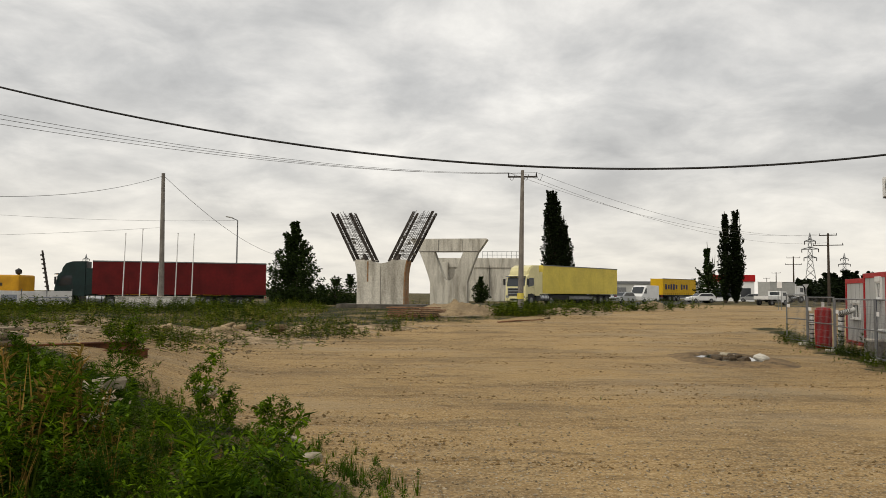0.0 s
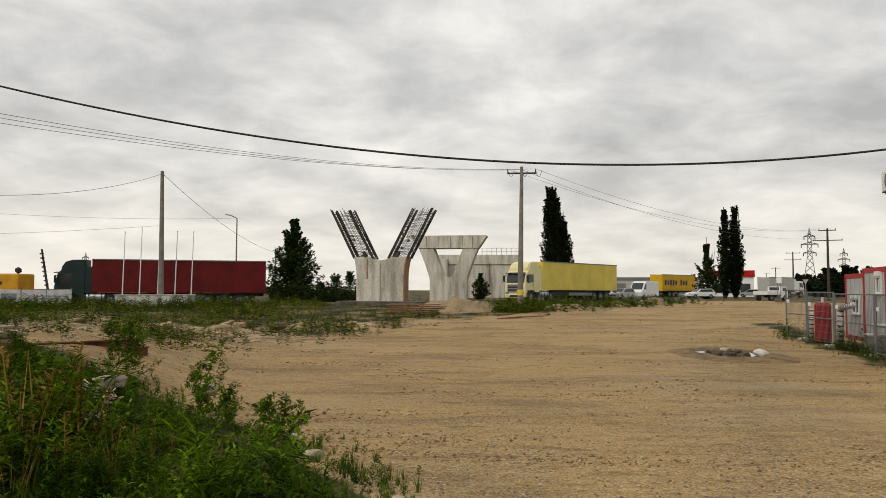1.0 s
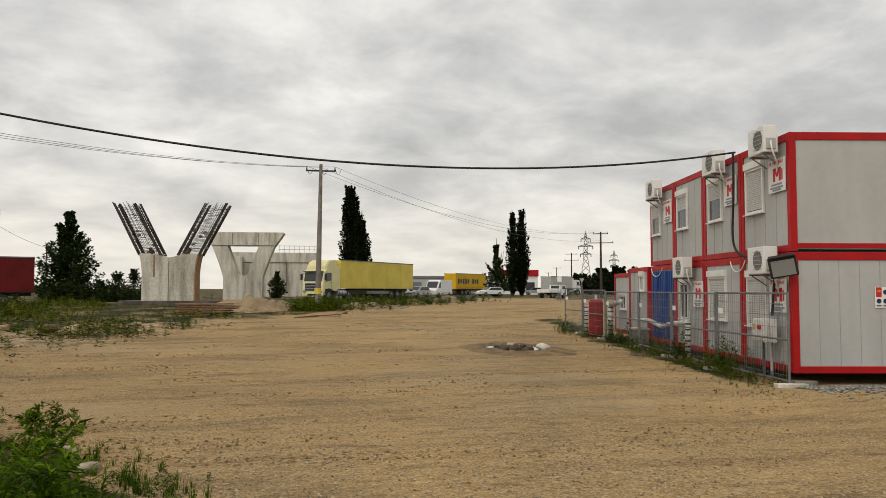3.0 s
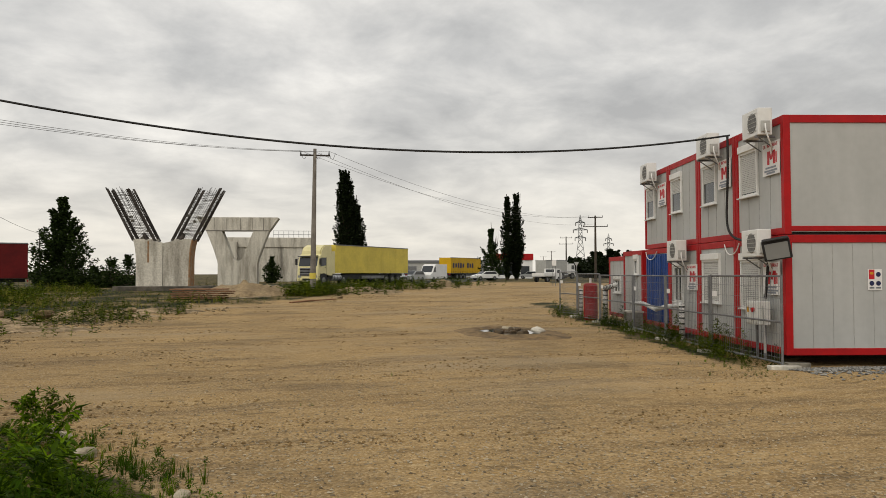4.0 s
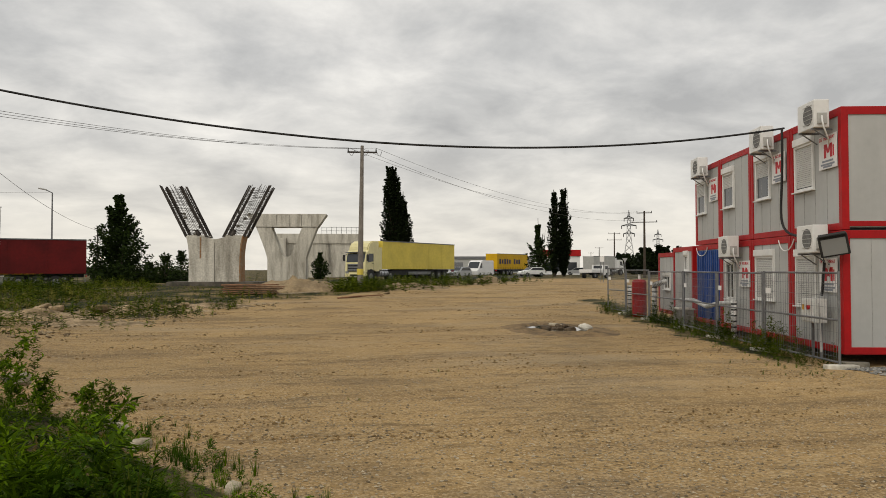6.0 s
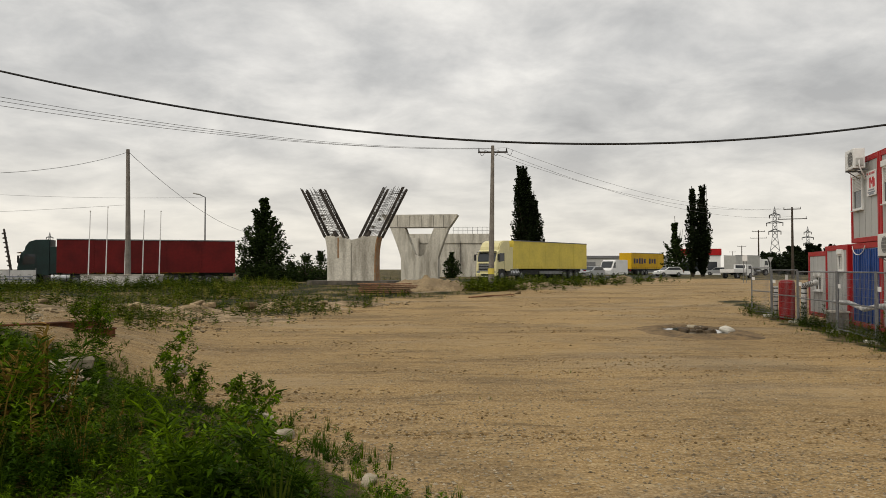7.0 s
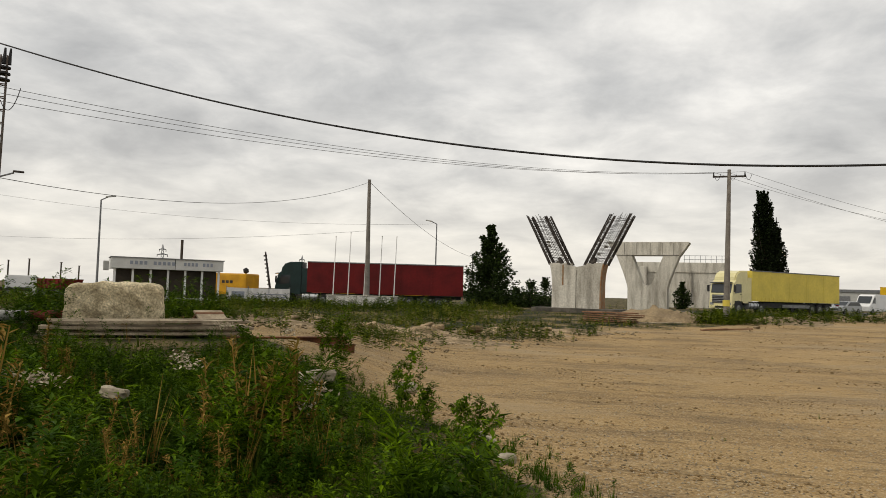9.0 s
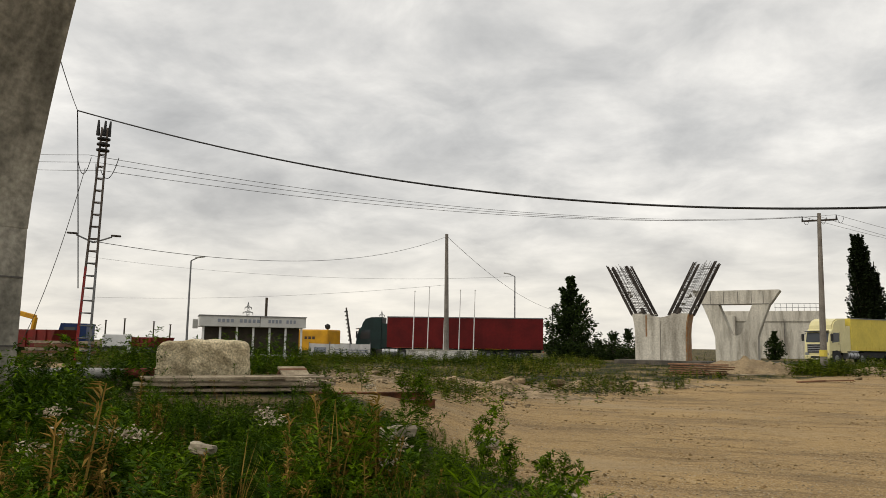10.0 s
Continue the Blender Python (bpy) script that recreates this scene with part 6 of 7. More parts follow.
for lay in range(4):
    for k in range(3):
        o = thing("plank", pose(mid.x + rng.uniform(-.12, .12), mid.y, 0, 0, 0, ang + rng.uniform(-1.5, 1.5)) @ pose((0.25 if lay == 0 else 0), -0.25 + k * 0.3, 0.76 + lay * 0.125, rng.uniform(-2, 2), rng.uniform(-.6, .6), 0),
                  "long weathered grey plank in a stack", "plank", "stacked planks")
        L = LP * (1 - 0.05 * (lay == 3) - rng.uniform(0, 0.06))
        part("board", boxed((0, 0, 0), (L, 0.26, 0.055), bevel=0.008), WOOD_GREY, o)
        part("end_cleat", boxed((L / 2 - 0.12, 0, 0.0), (0.1, 0.27, 0.075), bevel=0.006), WOOD_GREY, o)
for s in (-0.38, 0.0, 0.38):
    b = part("bearer", boxed((0, 0, 0), (0.16, 1.1, 0.22), bevel=0.01), WOOD_GREY)
    b.matrix_world = pose(mid.x, mid.y, 0.62, 0, 0, ang) @ pose(LP * s, 0, 0)
    tagged(b, "short timber bearer under the plank stack", "beam", "timber bearers")
# tilted board leaning
tx, ty = polar(-31.2, 18.2)
tb = thing("tilted_board", pose(tx, ty, 1.12, 0, 32, -30), "short dark board leaning as a roof over rubble", "board")
part("board", boxed((0, 0, 0), (0.75, 0.7, 0.05), bevel=0.006), WOOD_GREY, tb)
part("second_board", boxed((-0.3, 0, -0.2), (0.5, 0.7, 0.05), pose(0, 0, 0, 0, -75, 0)), WOOD_RED, tb)
# rusty beams lying towards the track
for k, (a0, d0, a1, d1, zz) in enumerate(((-30.5, 16.8, -21.6, 17.6, 0.74), (-27.2, 16.6, -21.0, 17.2, 0.60), (-30, 16.3, -24.5, 16.7, 0.62))):
    p0, p1 = Vector((*polar(a0, d0), zz)), Vector((*polar(a1, d1), zz - 0.06))
    d = p1 - p0
    be = thing("steel_beam", Matrix.Translation((p0 + p1) / 2) @ pose(0, 0, 0, 0, 0, math.degrees(math.atan2(d.y, d.x))), "rusty brown steel beam lying on the berm", "beam", "rusty beams")
    for z in (-0.11, 0.11):
        part("flange", boxed((0, 0, z), (d.length, 0.2, 0.025)), RUST, be)
    part("web", boxed((0, 0, 0), (d.length, 0.03, 0.2)), RUST, be)

# stack of reddish boards by the pier
sx0, sy0 = polar(-1.9, 47.5)
for lay in range(5):
    for k in range(4):
        b = thing("board", pose(sx0, sy0, rise(sx0, sy0), 0, 0, -6) @ pose(rng.uniform(-.3, .3), -0.6 + k * 0.32, 0.07 + lay * 0.13, 0, 0, rng.uniform(-4, 4)),
                  "reddish brown shuttering board in a low stack", "board", "stacked shuttering boards")
        part("panel", boxed((0, 0, 0), (3.1 + rng.uniform(-.5, .3), 0.3, 0.07), bevel=0.006), WOOD_RED, b)
        part("batten", boxed((rng.uniform(-1, 1), 0, -0.045), (0.08, 0.3, 0.04)), WOOD_RED, b)
for k, (az, d, L, tn) in enumerate(((6.2, 44, 2.4, 8), (1.4, 47, 2.6, -6), (5.2, 43.5, 1.6, 30), (9.6, 55, 3.0, 5), (8.2, 54, 2.6, -8))):
    x, y = polar(az, d)
    b = part("loose_plank", boxed((0, 0, 0.06), (L, 0.2, 0.06), pose(0, 0, 0, 0, -3, 0), 0.008), WOOD_GREY if k % 2 else WOOD_RED)
    b.matrix_world = pose(x, y, rise(x, y), 0, 0, tn)
    tagged(b, "loose weathered plank lying on bare soil", "plank", "loose planks")


def mound(az, d, w, h, label, seed, mat, name="sand_mound", depth=0.7, turn=0):
    x, y = polar(az, d)
    bm = bmesh.new()
    bmesh.ops.create_grid(bm, x_segments=36, y_segments=28, size=1.0)
    for v in bm.verts:
        r = math.hypot(v.co.x, v.co.y)
        k = max(0, 1 - r) ** 0.8
        px_, py_ = v.co.x * w / 2, v.co.y * w / 2 * depth
        n = noise.noise(Vector((px_ * 0.8 + seed, py_ * 0.8, seed))) * 0.5 + noise.noise(Vector((px_ * 3 + seed, py_ * 3, 0))) * 0.16 + 0.75
        c, s = math.cos(radians(turn)), math.sin(radians(turn))
        wx_, wy_ = x + px_ * c - py_ * s, y + px_ * s + py_ * c
        v.co = Vector((wx_ - x, wy_ - y, rise(wx_, wy_) - rise(x, y) + k * h * n - (0.12 if k == 0 else 0.03)))
    ob = part(name, bm, mat, smooth=True)
    ob.matrix_world = pose(x, y, rise(x, y))
    return tagged(ob, label, "mound", "soil mounds")


SOIL = material("sandy_soil", (0.27, 0.20, 0.115), (0.18, 0.13, 0.075), 0.95, 0.9, 9, 0.8, speck=0.3)
RUBBLE = material("pale_rubble_soil", (0.34, 0.25, 0.15), (0.12, 0.085, 0.042), 0.95, 1.8, 8, 1.0, speck=0.5)
mound(1.2, 51, 6.8, 1.35, "sandy heap of excavated soil by the pier", 1, SOIL)
mound(3.3, 54, 4.5, 0.7, "low sandy soil heap behind a power pole", 2, SOIL)
mound(15.6, 66, 3.6, 0.9, "small pale sand heap at the yard edge", 3, SOIL)
mound(12.6, 62, 6.0, 0.5, "low overgrown soil heap at the verge", 4, SOIL)
mound(9.3, 54, 7.0, 0.5, "low overgrown soil bank by the pole", 14, SOIL)
mound(-9.5, 35.5, 6.5, 0.39, "ridge of pale rubble and soil by the track", 5, RUBBLE, depth=0.4)
mound(-16.5, 32.5, 6.5, 0.42, "ridge of pale rubble and soil by the track", 6, RUBBLE, depth=0.4)
mound(-23.0, 29, 6.0, 0.32, "ridge of pale rubble and soil by the track", 7, RUBBLE, depth=0.45)
mound(-13.0, 29.0, 5.0, 0.24, "low pale soil hump beside the track", 8, RUBBLE, depth=0.5)
mound(-5.0, 38, 5.0, 0.28, "low stony soil hump in front of the pier", 9, RUBBLE, depth=0.5)
mound(-28.0, 25.5, 5.5, 0.28, "low pale soil hump behind the planks", 10, RUBBLE, depth=0.5)

# stones
GREY_STONE = material("grey_stone", (0.40, 0.35, 0.26), (0.25, 0.21, 0.15), 0.9, 4, 20, 0.5)
rng = random.Random(12)
STONES = [(-6.6, 36, .35), (-15.6, 33.8, .5), (-14.8, 33.2, .5), (-9.0, 36, .3), (-23.8, 11.3, .38), (-11.5, 9.4, .28), (-9.6, 8.2, .2), (-37.6, 10.4, .24), (-17.0, 12.0, .3), (-20, 31, .45), (-12, 34, .5), (-8.3, 37, .4), (8.0, 47, .25), (-3.2, 6.2, .12), (-25.5, 27, .4)]
for k, (az, d, s) in enumerate(STONES):
    x, y = polar(az, d)
    lift = 0.18 if 32.5 < d < 37 else 0.22 if d < 13 and az < -12 else 0.0
    o = part("stone", rough_block((0, 0, 0), (s * 1.5, s * 0.9, s * 0.6), k + 3, 0.10, 3, 0.2), RUBBLE if d > 25 else GREY_STONE)
    o.matrix_world = pose(x, y, rise(x, y) + s * 0.2 + lift, rng.uniform(-10, 10), rng.uniform(-10, 10), rng.uniform(0, 180))
    tagged(o, "pale angular lump of stone on the ground", "stone", "loose stones")


# puddle hole with rubble
pux, puy = polar(20.7, 24.4)
puz = rise(pux, puy)


def ring_patch(name, rx, ry, z, mat, seed, wob=0.18, dome=0.0):
    bm = bmesh.new()
    c = bm.verts.new((0, 0, z + dome))
    rings = [[c]]
    for j in range(1, 6):
        ring = []
        for k in range(40):
            a = k * math.tau / 40
            r = (1 + wob * noise.noise(Vector((math.cos(a) * 1.7, math.sin(a) * 1.7, seed)))) * j / 5
            x, y = rx * r * math.cos(a), ry * r * math.sin(a)
            zz = z + dome * (1 - (j / 5) ** 2) + 0.03 * noise.noise(Vector((x * 3, y * 3, seed)))
            ring.append(bm.verts.new((x, y, zz if dome else z)))
        rings.append(ring)
    for k in range(40):
        bm.faces.new((c, rings[1][k], rings[1][(k + 1) % 40]))
    for a, b in zip(rings[1:], rings[2:]):
        for k in range(40):
            bm.faces.new((a[k], b[k], b[(k + 1) % 40], a[(k + 1) % 40]))
    return part(name, bm, mat)


MUD = material("wet_mud", (0.10, 0.068, 0.036), (0.22, 0.145, 0.07), 0.9, 1.5, 12, 0.6, spread=0.05)
MUD_DARK = material("dark_mud_lump", (0.06, 0.045, 0.03), (0.12, 0.085, 0.05), 0.8, 3, 15, 0.5)
WATER = glassy("puddle_water", (0.05, 0.045, 0.035))


def hole_mesh(rx, ry, seed):
    """A shallow hole: a raised uneven rim of mud round a sunken floor."""
    bm = bmesh.new()
    levels = [(0.25, -0.03), (0.5, -0.02), (0.66, 0.0), (0.76, 0.07), (0.86, 0.09), (1.0, 0.05), (1.25, 0.015), (1.6, -0.03)]
    rings = []
    for share, z in levels:
        ring = []
        for k in range(48):
            a = k * math.tau / 48
            x, y = math.cos(a), math.sin(a)
            r = share * (1 + 0.22 * noise.noise(Vector((x * 1.6, y * 1.6, seed + share))))
            lump = 0.05 * noise.noise(Vector((x * 4, y * 4, seed + share * 5)))
            px_, py_ = rx * r * x, ry * r * y
            ring.append(bm.verts.new((px_, py_, z + (lump if share < 1.2 else 0) + rise(pux + px_, puy + py_) - puz)))
        rings.append(ring)
    bm.faces.new(rings[0])
    for a, b in zip(rings, rings[1:]):
        for k in range(48):
            bm.faces.new((a[k], b[k], b[(k + 1) % 48], a[(k + 1) % 48]))
    bmesh.ops.recalc_face_normals(bm, faces=bm.faces)
    return bm


mud = part("mud_patch", hole_mesh(1.25, 2.1, 2), MUD, smooth=True)
mud.matrix_world = pose(pux, puy, puz)
tagged(mud, "dark wet mud round a filled hole", "mud")
w = ring_patch("puddle", 0.92, 1.55, 0, WATER, 5, 0.3)
w.matrix_world = pose(pux, puy, puz + 0.035)
tagged(w, "muddy puddle reflecting the sky", "puddle")
rng = random.Random(4)
for k in range(12):
    s = rng.uniform(0.14, 0.30)
    a, r = rng.uniform(0, math.tau), rng.uniform(0.1, 0.75)
    pale = k in (0, 5, 9)
    o = part("rubble_lump", rough_block((0, 0, 0), (s * 1.5, s, s * 0.6), 40 + k, 0.14, 4, 0.25), GREY_STONE if pale else MUD_DARK, smooth=not pale)
    o.matrix_world = pose(pux + r * math.cos(a) * 0.85, puy + r * math.sin(a) * 1.4, puz + 0.02 + s * 0.12, rng.uniform(-20, 20), rng.uniform(-20, 20), rng.uniform(0, 180))
    tagged(o, "pale broken concrete lump in a muddy hole" if pale else "muddy lump of rubble in a filled hole", "rubble", "rubble in the hole")
o = part("rubble_lump", rough_block((0, 0, 0), (0.36, 0.4, 0.14), 71, 0.1, 4, 0.2), CONCRETE)
o.matrix_world = pose(pux + 0.72, puy - 0.7, puz + 0.09, 14, -8, 30)
tagged(o, "pale broken concrete lump in a muddy hole", "rubble", "rubble in the hole")

# yield sign seen from behind and a small notice beside the far fence
x, y = polar(25.75, 62)
ys = thing("road_sign", pose(x, y, rise(x, y), 0, 0, -26), "grey back of a triangular road sign on a post", "sign")
part("post", tubed((0, 0, -0.05), (0, 0, 2.1), 0.035, n=8), STEEL, ys)
part("plate", prism(bmesh.new(), [(-0.2, 2.08), (0.2, 2.08), (0.0, 1.72)], -0.045, -0.03), SILVER, ys)
x, y = polar(24.1, 70)
ns = thing("notice_board", pose(x, y, rise(x, y), 0, 0, -24), "small white notice on two short posts", "sign")
part("board", boxed((0, 0, 2.1), (0.4, 0.03, 0.5), bevel=0.01), SIGN_WHITE, ns)
for sx in (-0.12, 0.12):
    part("post", tubed((sx, 0.04, -0.05), (sx, 0.04, 2.3), 0.025, n=6), STEEL, ns)
# concrete valve box below the wrapped pipe
x, y, _z = along(10.9, 0.3)
vb = thing("valve_box", pose(x, y, rise(x, y), 0, 0, 90 - ROW_AZ), "low grey concrete valve box below a wrapped pipe", "box")
part("body", boxed((0, 0, 0.3), (0.8, 0.5, 0.66), bevel=0.02), CONCRETE_DARK, vb)
part("lid", boxed((0, 0, 0.65), (0.86, 0.56, 0.06), bevel=0.015), CONCRETE, vb, "paler concrete lid")

# small pebbles across the yard, thicker where it is stony
prng = np.random.default_rng(5)
n = 42000
paz = prng.uniform(-38, 52, n)
pd = 5.5 + 26 * prng.random(n) ** 1.6
keep, size = [], []
for a, d in zip(paz, pd):
    x, y = polar(a, d)
    if grassy(x, y) < 0.6 and noise.noise(Vector((x * 0.35, y * 0.35, 4))) > -0.25 + 0.4 * prng.random() - 0.2:
        keep.append((x, y, rise(x, y)))
pts = np.array(keep)
oct_v = np.array([(1, 0, 0), (0, 1, 0), (-1, 0, 0), (0, -1, 0), (0, 0, 0.55), (0, 0, -0.5)])
oct_f = np.array([(0, 1, 4), (1, 2, 4), (2, 3, 4), (3, 0, 4), (1, 0, 5), (2, 1, 5), (3, 2, 5), (0, 3, 5)])
m = len(pts)
sz = 0.005 + 0.016 * prng.random(m) ** 3
jit = prng.uniform(0.6, 1.4, (m, 6, 3))
th = prng.uniform(0, math.tau, m)
v = oct_v[None] * jit * sz[:, None, None]
cx, sx2 = np.cos(th)[:, None], np.sin(th)[:, None]
v = np.stack([v[:, :, 0] * cx - v[:, :, 1] * sx2, v[:, :, 0] * sx2 + v[:, :, 1] * cx, v[:, :, 2]], 2) + pts[:, None, :] + np.array([0, 0, 0.004])
f = (oct_f[None] + (np.arange(m) * 6)[:, None, None]).reshape(-1, 3)
PEBBLE = leafy("pebble", (0.13, 0.10, 0.065), (0.50, 0.42, 0.30), 0.9)
tagged(stuff_mesh("pebbles", v.reshape(-1, 3), f, PEBBLE), "scattered small pale pebbles on the gravel", "gravel", kind="stuff")

# crushed grey stone beside the cabins' end wall
gr = np.random.default_rng(9)
keep = []
for _ in range(9000):
    s_, o_ = -0.15 - abs(gr.normal()) * 0.9, gr.uniform(-7.5, 0.5)
    x, y, _z = along(s_, o_)
    keep.append((x, y, rise(x, y)))
pts = np.array(keep)
m = len(pts)
sz = 0.018 + 0.03 * gr.random(m)
v = oct_v[None] * gr.uniform(0.6, 1.4, (m, 6, 3)) * sz[:, None, None] + pts[:, None, :] + np.array([0, 0, 0.012])
f = (oct_f[None] + (np.arange(m) * 6)[:, None, None]).reshape(-1, 3)
tagged(stuff_mesh("crushed_stone", v.reshape(-1, 3), f, leafy("crushed_grey_stone", (0.09, 0.09, 0.088), (0.36, 0.35, 0.32), 0.9)), "crushed grey stone along the cabin wall", "gravel", kind="stuff")
# stones strewn over the rubble ridges
keep = []
for _ in range(2600):
    a_, d_ = gr.uniform(-32, 0), 0
    d_ = interp(FAR_EDGE, a_) + gr.normal() * 2.2 + 1.5
    x, y = polar(a_, d_)
    if noise.noise(Vector((x * .3, y * .3, 6))) > -0.05:
        keep.append((x, y, rise(x, y)))
pts = np.array(keep)
m = len(pts)
sz = 0.025 + 0.08 * gr.random(m) ** 3
v = oct_v[None] * gr.uniform(0.6, 1.4, (m, 6, 3)) * sz[:, None, None] + pts[:, None, :] + np.array([0, 0, 0.03])
f = (oct_f[None] + (np.arange(m) * 6)[:, None, None]).reshape(-1, 3)
tagged(stuff_mesh("rubble_stones", v.reshape(-1, 3), f, leafy("rubble_stone", (0.14, 0.10, 0.06), (0.42, 0.34, 0.22), 0.9)), "small broken stones strewn along the track edge", "rubble", kind="stuff")

# clods of dried soil along the ruts
keep = []
for _ in range(30000):
    a_, d_ = gr.uniform(-26, 40), 8 + 44 * gr.random() ** 1.2
    x, y = polar(a_, d_)
    rut = noise.noise(Vector((x * 0.25 + 0.1 * y, y * 0.9, 12)))
    if rut > 0.14 and grassy(x, y) < 0.3:
        keep.append((x, y, rise(x, y)))
pts = np.array(keep)
m = len(pts)
sz = (0.007 + 0.030 * gr.random(m) ** 3) * (0.6 + np.linalg.norm(pts[:, :2], axis=1) / 40)
v = oct_v[None] * gr.uniform(0.5, 1.5, (m, 6, 3)) * sz[:, None, None] + pts[:, None, :] + np.array([0, 0, 0.006])
f = (oct_f[None] + (np.arange(m) * 6)[:, None, None]).reshape(-1, 3)
tagged(stuff_mesh("soil_clods", v.reshape(-1, 3), f, leafy("soil_clod", (0.13, 0.085, 0.04), (0.36, 0.24, 0.115), 0.95)), "small dry soil clods along the wheel ruts", "soil", kind="stuff")


# ---- weeds ----
def leaf_shape(L, W, droop):
    """A pointed leaf along x, folded along its midrib and drooping."""
    v = [(0, 0, 0), (L * .42, W / 2, -droop * L * .10 + W * 0.12), (L, 0, -droop * L * .42), (L * .42, -W / 2, -droop * L * .10 + W * 0.12)]
    return np.array(v), np.array([(0, 2, 1), (0, 3, 2)])


def plant_template(h, leaves, L, W, rng, spread=0.12, start=0.1, up=0.5, taper=0.5):
    """One weed: a thin stem with leaves all round it."""
    V, F = [], []
    n = 0
    lean = rng.normal(size=2) * spread * h
    for k in range(leaves):
        s = start + (1 - start) * (k + rng.random()) / leaves
        lv, lf = leaf_shape(L * (1 - taper * s) * rng.uniform(.7, 1.3), W * (1 - taper * s) * rng.uniform(.8, 1.2), rng.uniform(0.2, 1.5))
        a, e = rng.uniform(0, math.tau), rng.uniform(-0.1, 1.0) * up + 0.4 * s
        ca, sa, ce, se = math.cos(a), math.sin(a), math.cos(e), math.sin(e)
        x, z = lv[:, 0] * ce - lv[:, 2] * se, lv[:, 0] * se + lv[:, 2] * ce
        y = lv[:, 1]
        V.append(np.stack([x * ca - y * sa + lean[0] * s * s, x * sa + y * ca + lean[1] * s * s, z + h * s], 1))
        F.append(lf + n)
        n += len(lv)
    # stem
    r = 0.006 + 0.004 * h
    ring = [(r * math.cos(k * 2.1), r * math.sin(k * 2.1), 0) for k in range(3)] + [(lean[0] + 0.3 * r * math.cos(k * 2.1), lean[1] + 0.3 * r * math.sin(k * 2.1), h) for k in range(3)]
    V.append(np.array(ring))
    F.append(np.array([(0, 1, 4), (0, 4, 3), (1, 2, 5), (1, 5, 4), (2, 0, 3), (2, 3, 5)]) + n)
    return np.concatenate(V), np.concatenate(F)


def bushy_template(h, branches, per, L, W, rng, reach=0.45):
    """A bushy weed: side branches rising from a stem, each set with small leaflets and a leafy tip."""
    V, F, n = [], [], 0
    lean = rng.normal(size=2) * 0.08 * h
    for b in range(branches):
        s = 0.08 + 0.92 * (b + rng.random()) / branches
        a, e = rng.uniform(0, math.tau), rng.uniform(0.35, 1.0) + 0.3 * s
        run = reach * h * (1.1 - 0.85 * s) * rng.uniform(0.6, 1.2) + 0.04
        bx, by, bz = math.cos(a) * math.cos(e) * run, math.sin(a) * math.cos(e) * run, math.sin(e) * run * 0.7
        for k in range(per):
            q = (k + rng.random()) / per
            lv, lf = leaf_shape(L * rng.uniform(.6, 1.3), W * rng.uniform(.7, 1.3), rng.uniform(-0.2, 1.4))
            la, le = a + rng.normal() * 1.1, rng.uniform(-0.2, 0.9)
            ca, sa, ce, se = math.cos(la), math.sin(la), math.cos(le), math.sin(le)
            x, z, y = lv[:, 0] * ce - lv[:, 2] * se, lv[:, 0] * se + lv[:, 2] * ce, lv[:, 1]
            V.append(np.stack([x * ca - y * sa + bx * q + lean[0] * s, x * sa + y * ca + by * q + lean[1] * s, z + bz * q + h * s * 0.85], 1))
            F.append(lf + n)
            n += len(lv)
    return np.concatenate(V), np.concatenate(F)


def blade_tuft(h, blades, rng, width=0.012, spread=0.5):
    V, F = [], []
    for k in range(blades):
        a, o = rng.uniform(0, math.tau), rng.uniform(0, 0.06)
        hh, sp = h * rng.uniform(.5, 1.1), spread * h * rng.uniform(.2, 1)
        ca, sa = math.cos(a), math.sin(a)
        px, py = -sa * width / 2, ca * width / 2
        x0, y0 = ca * o, sa * o
        q = [(x0 + px, y0 + py, 0), (x0 - px, y0 - py, 0), (x0 + ca * sp * .4 - px * .8, y0 + sa * sp * .4 - py * .8, hh * .6), (x0 + ca * sp * .4 + px * .8, y0 + sa * sp * .4 + py * .8, hh * .6), (x0 + ca * sp, y0 + sa * sp, hh)]
        V.append(np.array(q))
        F.append(np.array([(0, 1, 2), (0, 2, 3), (3, 2, 4)]) + 5 * k)
    return np.concatenate(V), np.concatenate(F)


def scatter(name, templates, places, mat, label, rng, smin=0.7, smax=1.3, sink=0.02):
    """Joins many plants into one mesh. places: rows of x, y, z, scale."""
    V, F, n = [], [], 0
    for x, y, z, sc in places:
        tv, tf = templates[rng.integers(len(templates))]
        a = rng.uniform(0, math.tau)
        s = sc * rng.uniform(smin, smax)
        c, si = math.cos(a) * s, math.sin(a) * s
        V.append(np.stack([tv[:, 0] * c - tv[:, 1] * si + x, tv[:, 0] * si + tv[:, 1] * c + y, tv[:, 2] * s + z - sink], 1))
        F.append(tf + n)
        n += len(tv)
    return tagged(stuff_mesh(name, np.concatenate(V), np.concatenate(F), mat), label, "weeds", kind="stuff")


wr = np.random.default_rng(21)
WEEDS = [bushy_template(h, b, k, L, W, wr) for h, b, k, L, W in ((0.45, 11, 8, 0.066, 0.026), (0.6, 12, 9, 0.062, 0.023), (0.35, 9, 8, 0.068, 0.032), (0.75, 14, 9, 0.062, 0.021), (0.5, 11, 9, 0.057, 0.019), (0.3, 8, 8, 0.068, 0.034))]
FERNY = [plant_template(h, k, L, W, wr, 0.25, 0.05, 0.9, 0.3) for h, k, L, W in ((0.5, 60, 0.12, 0.016), (0.65, 80, 0.12, 0.016), (0.35, 46, 0.10, 0.014))]
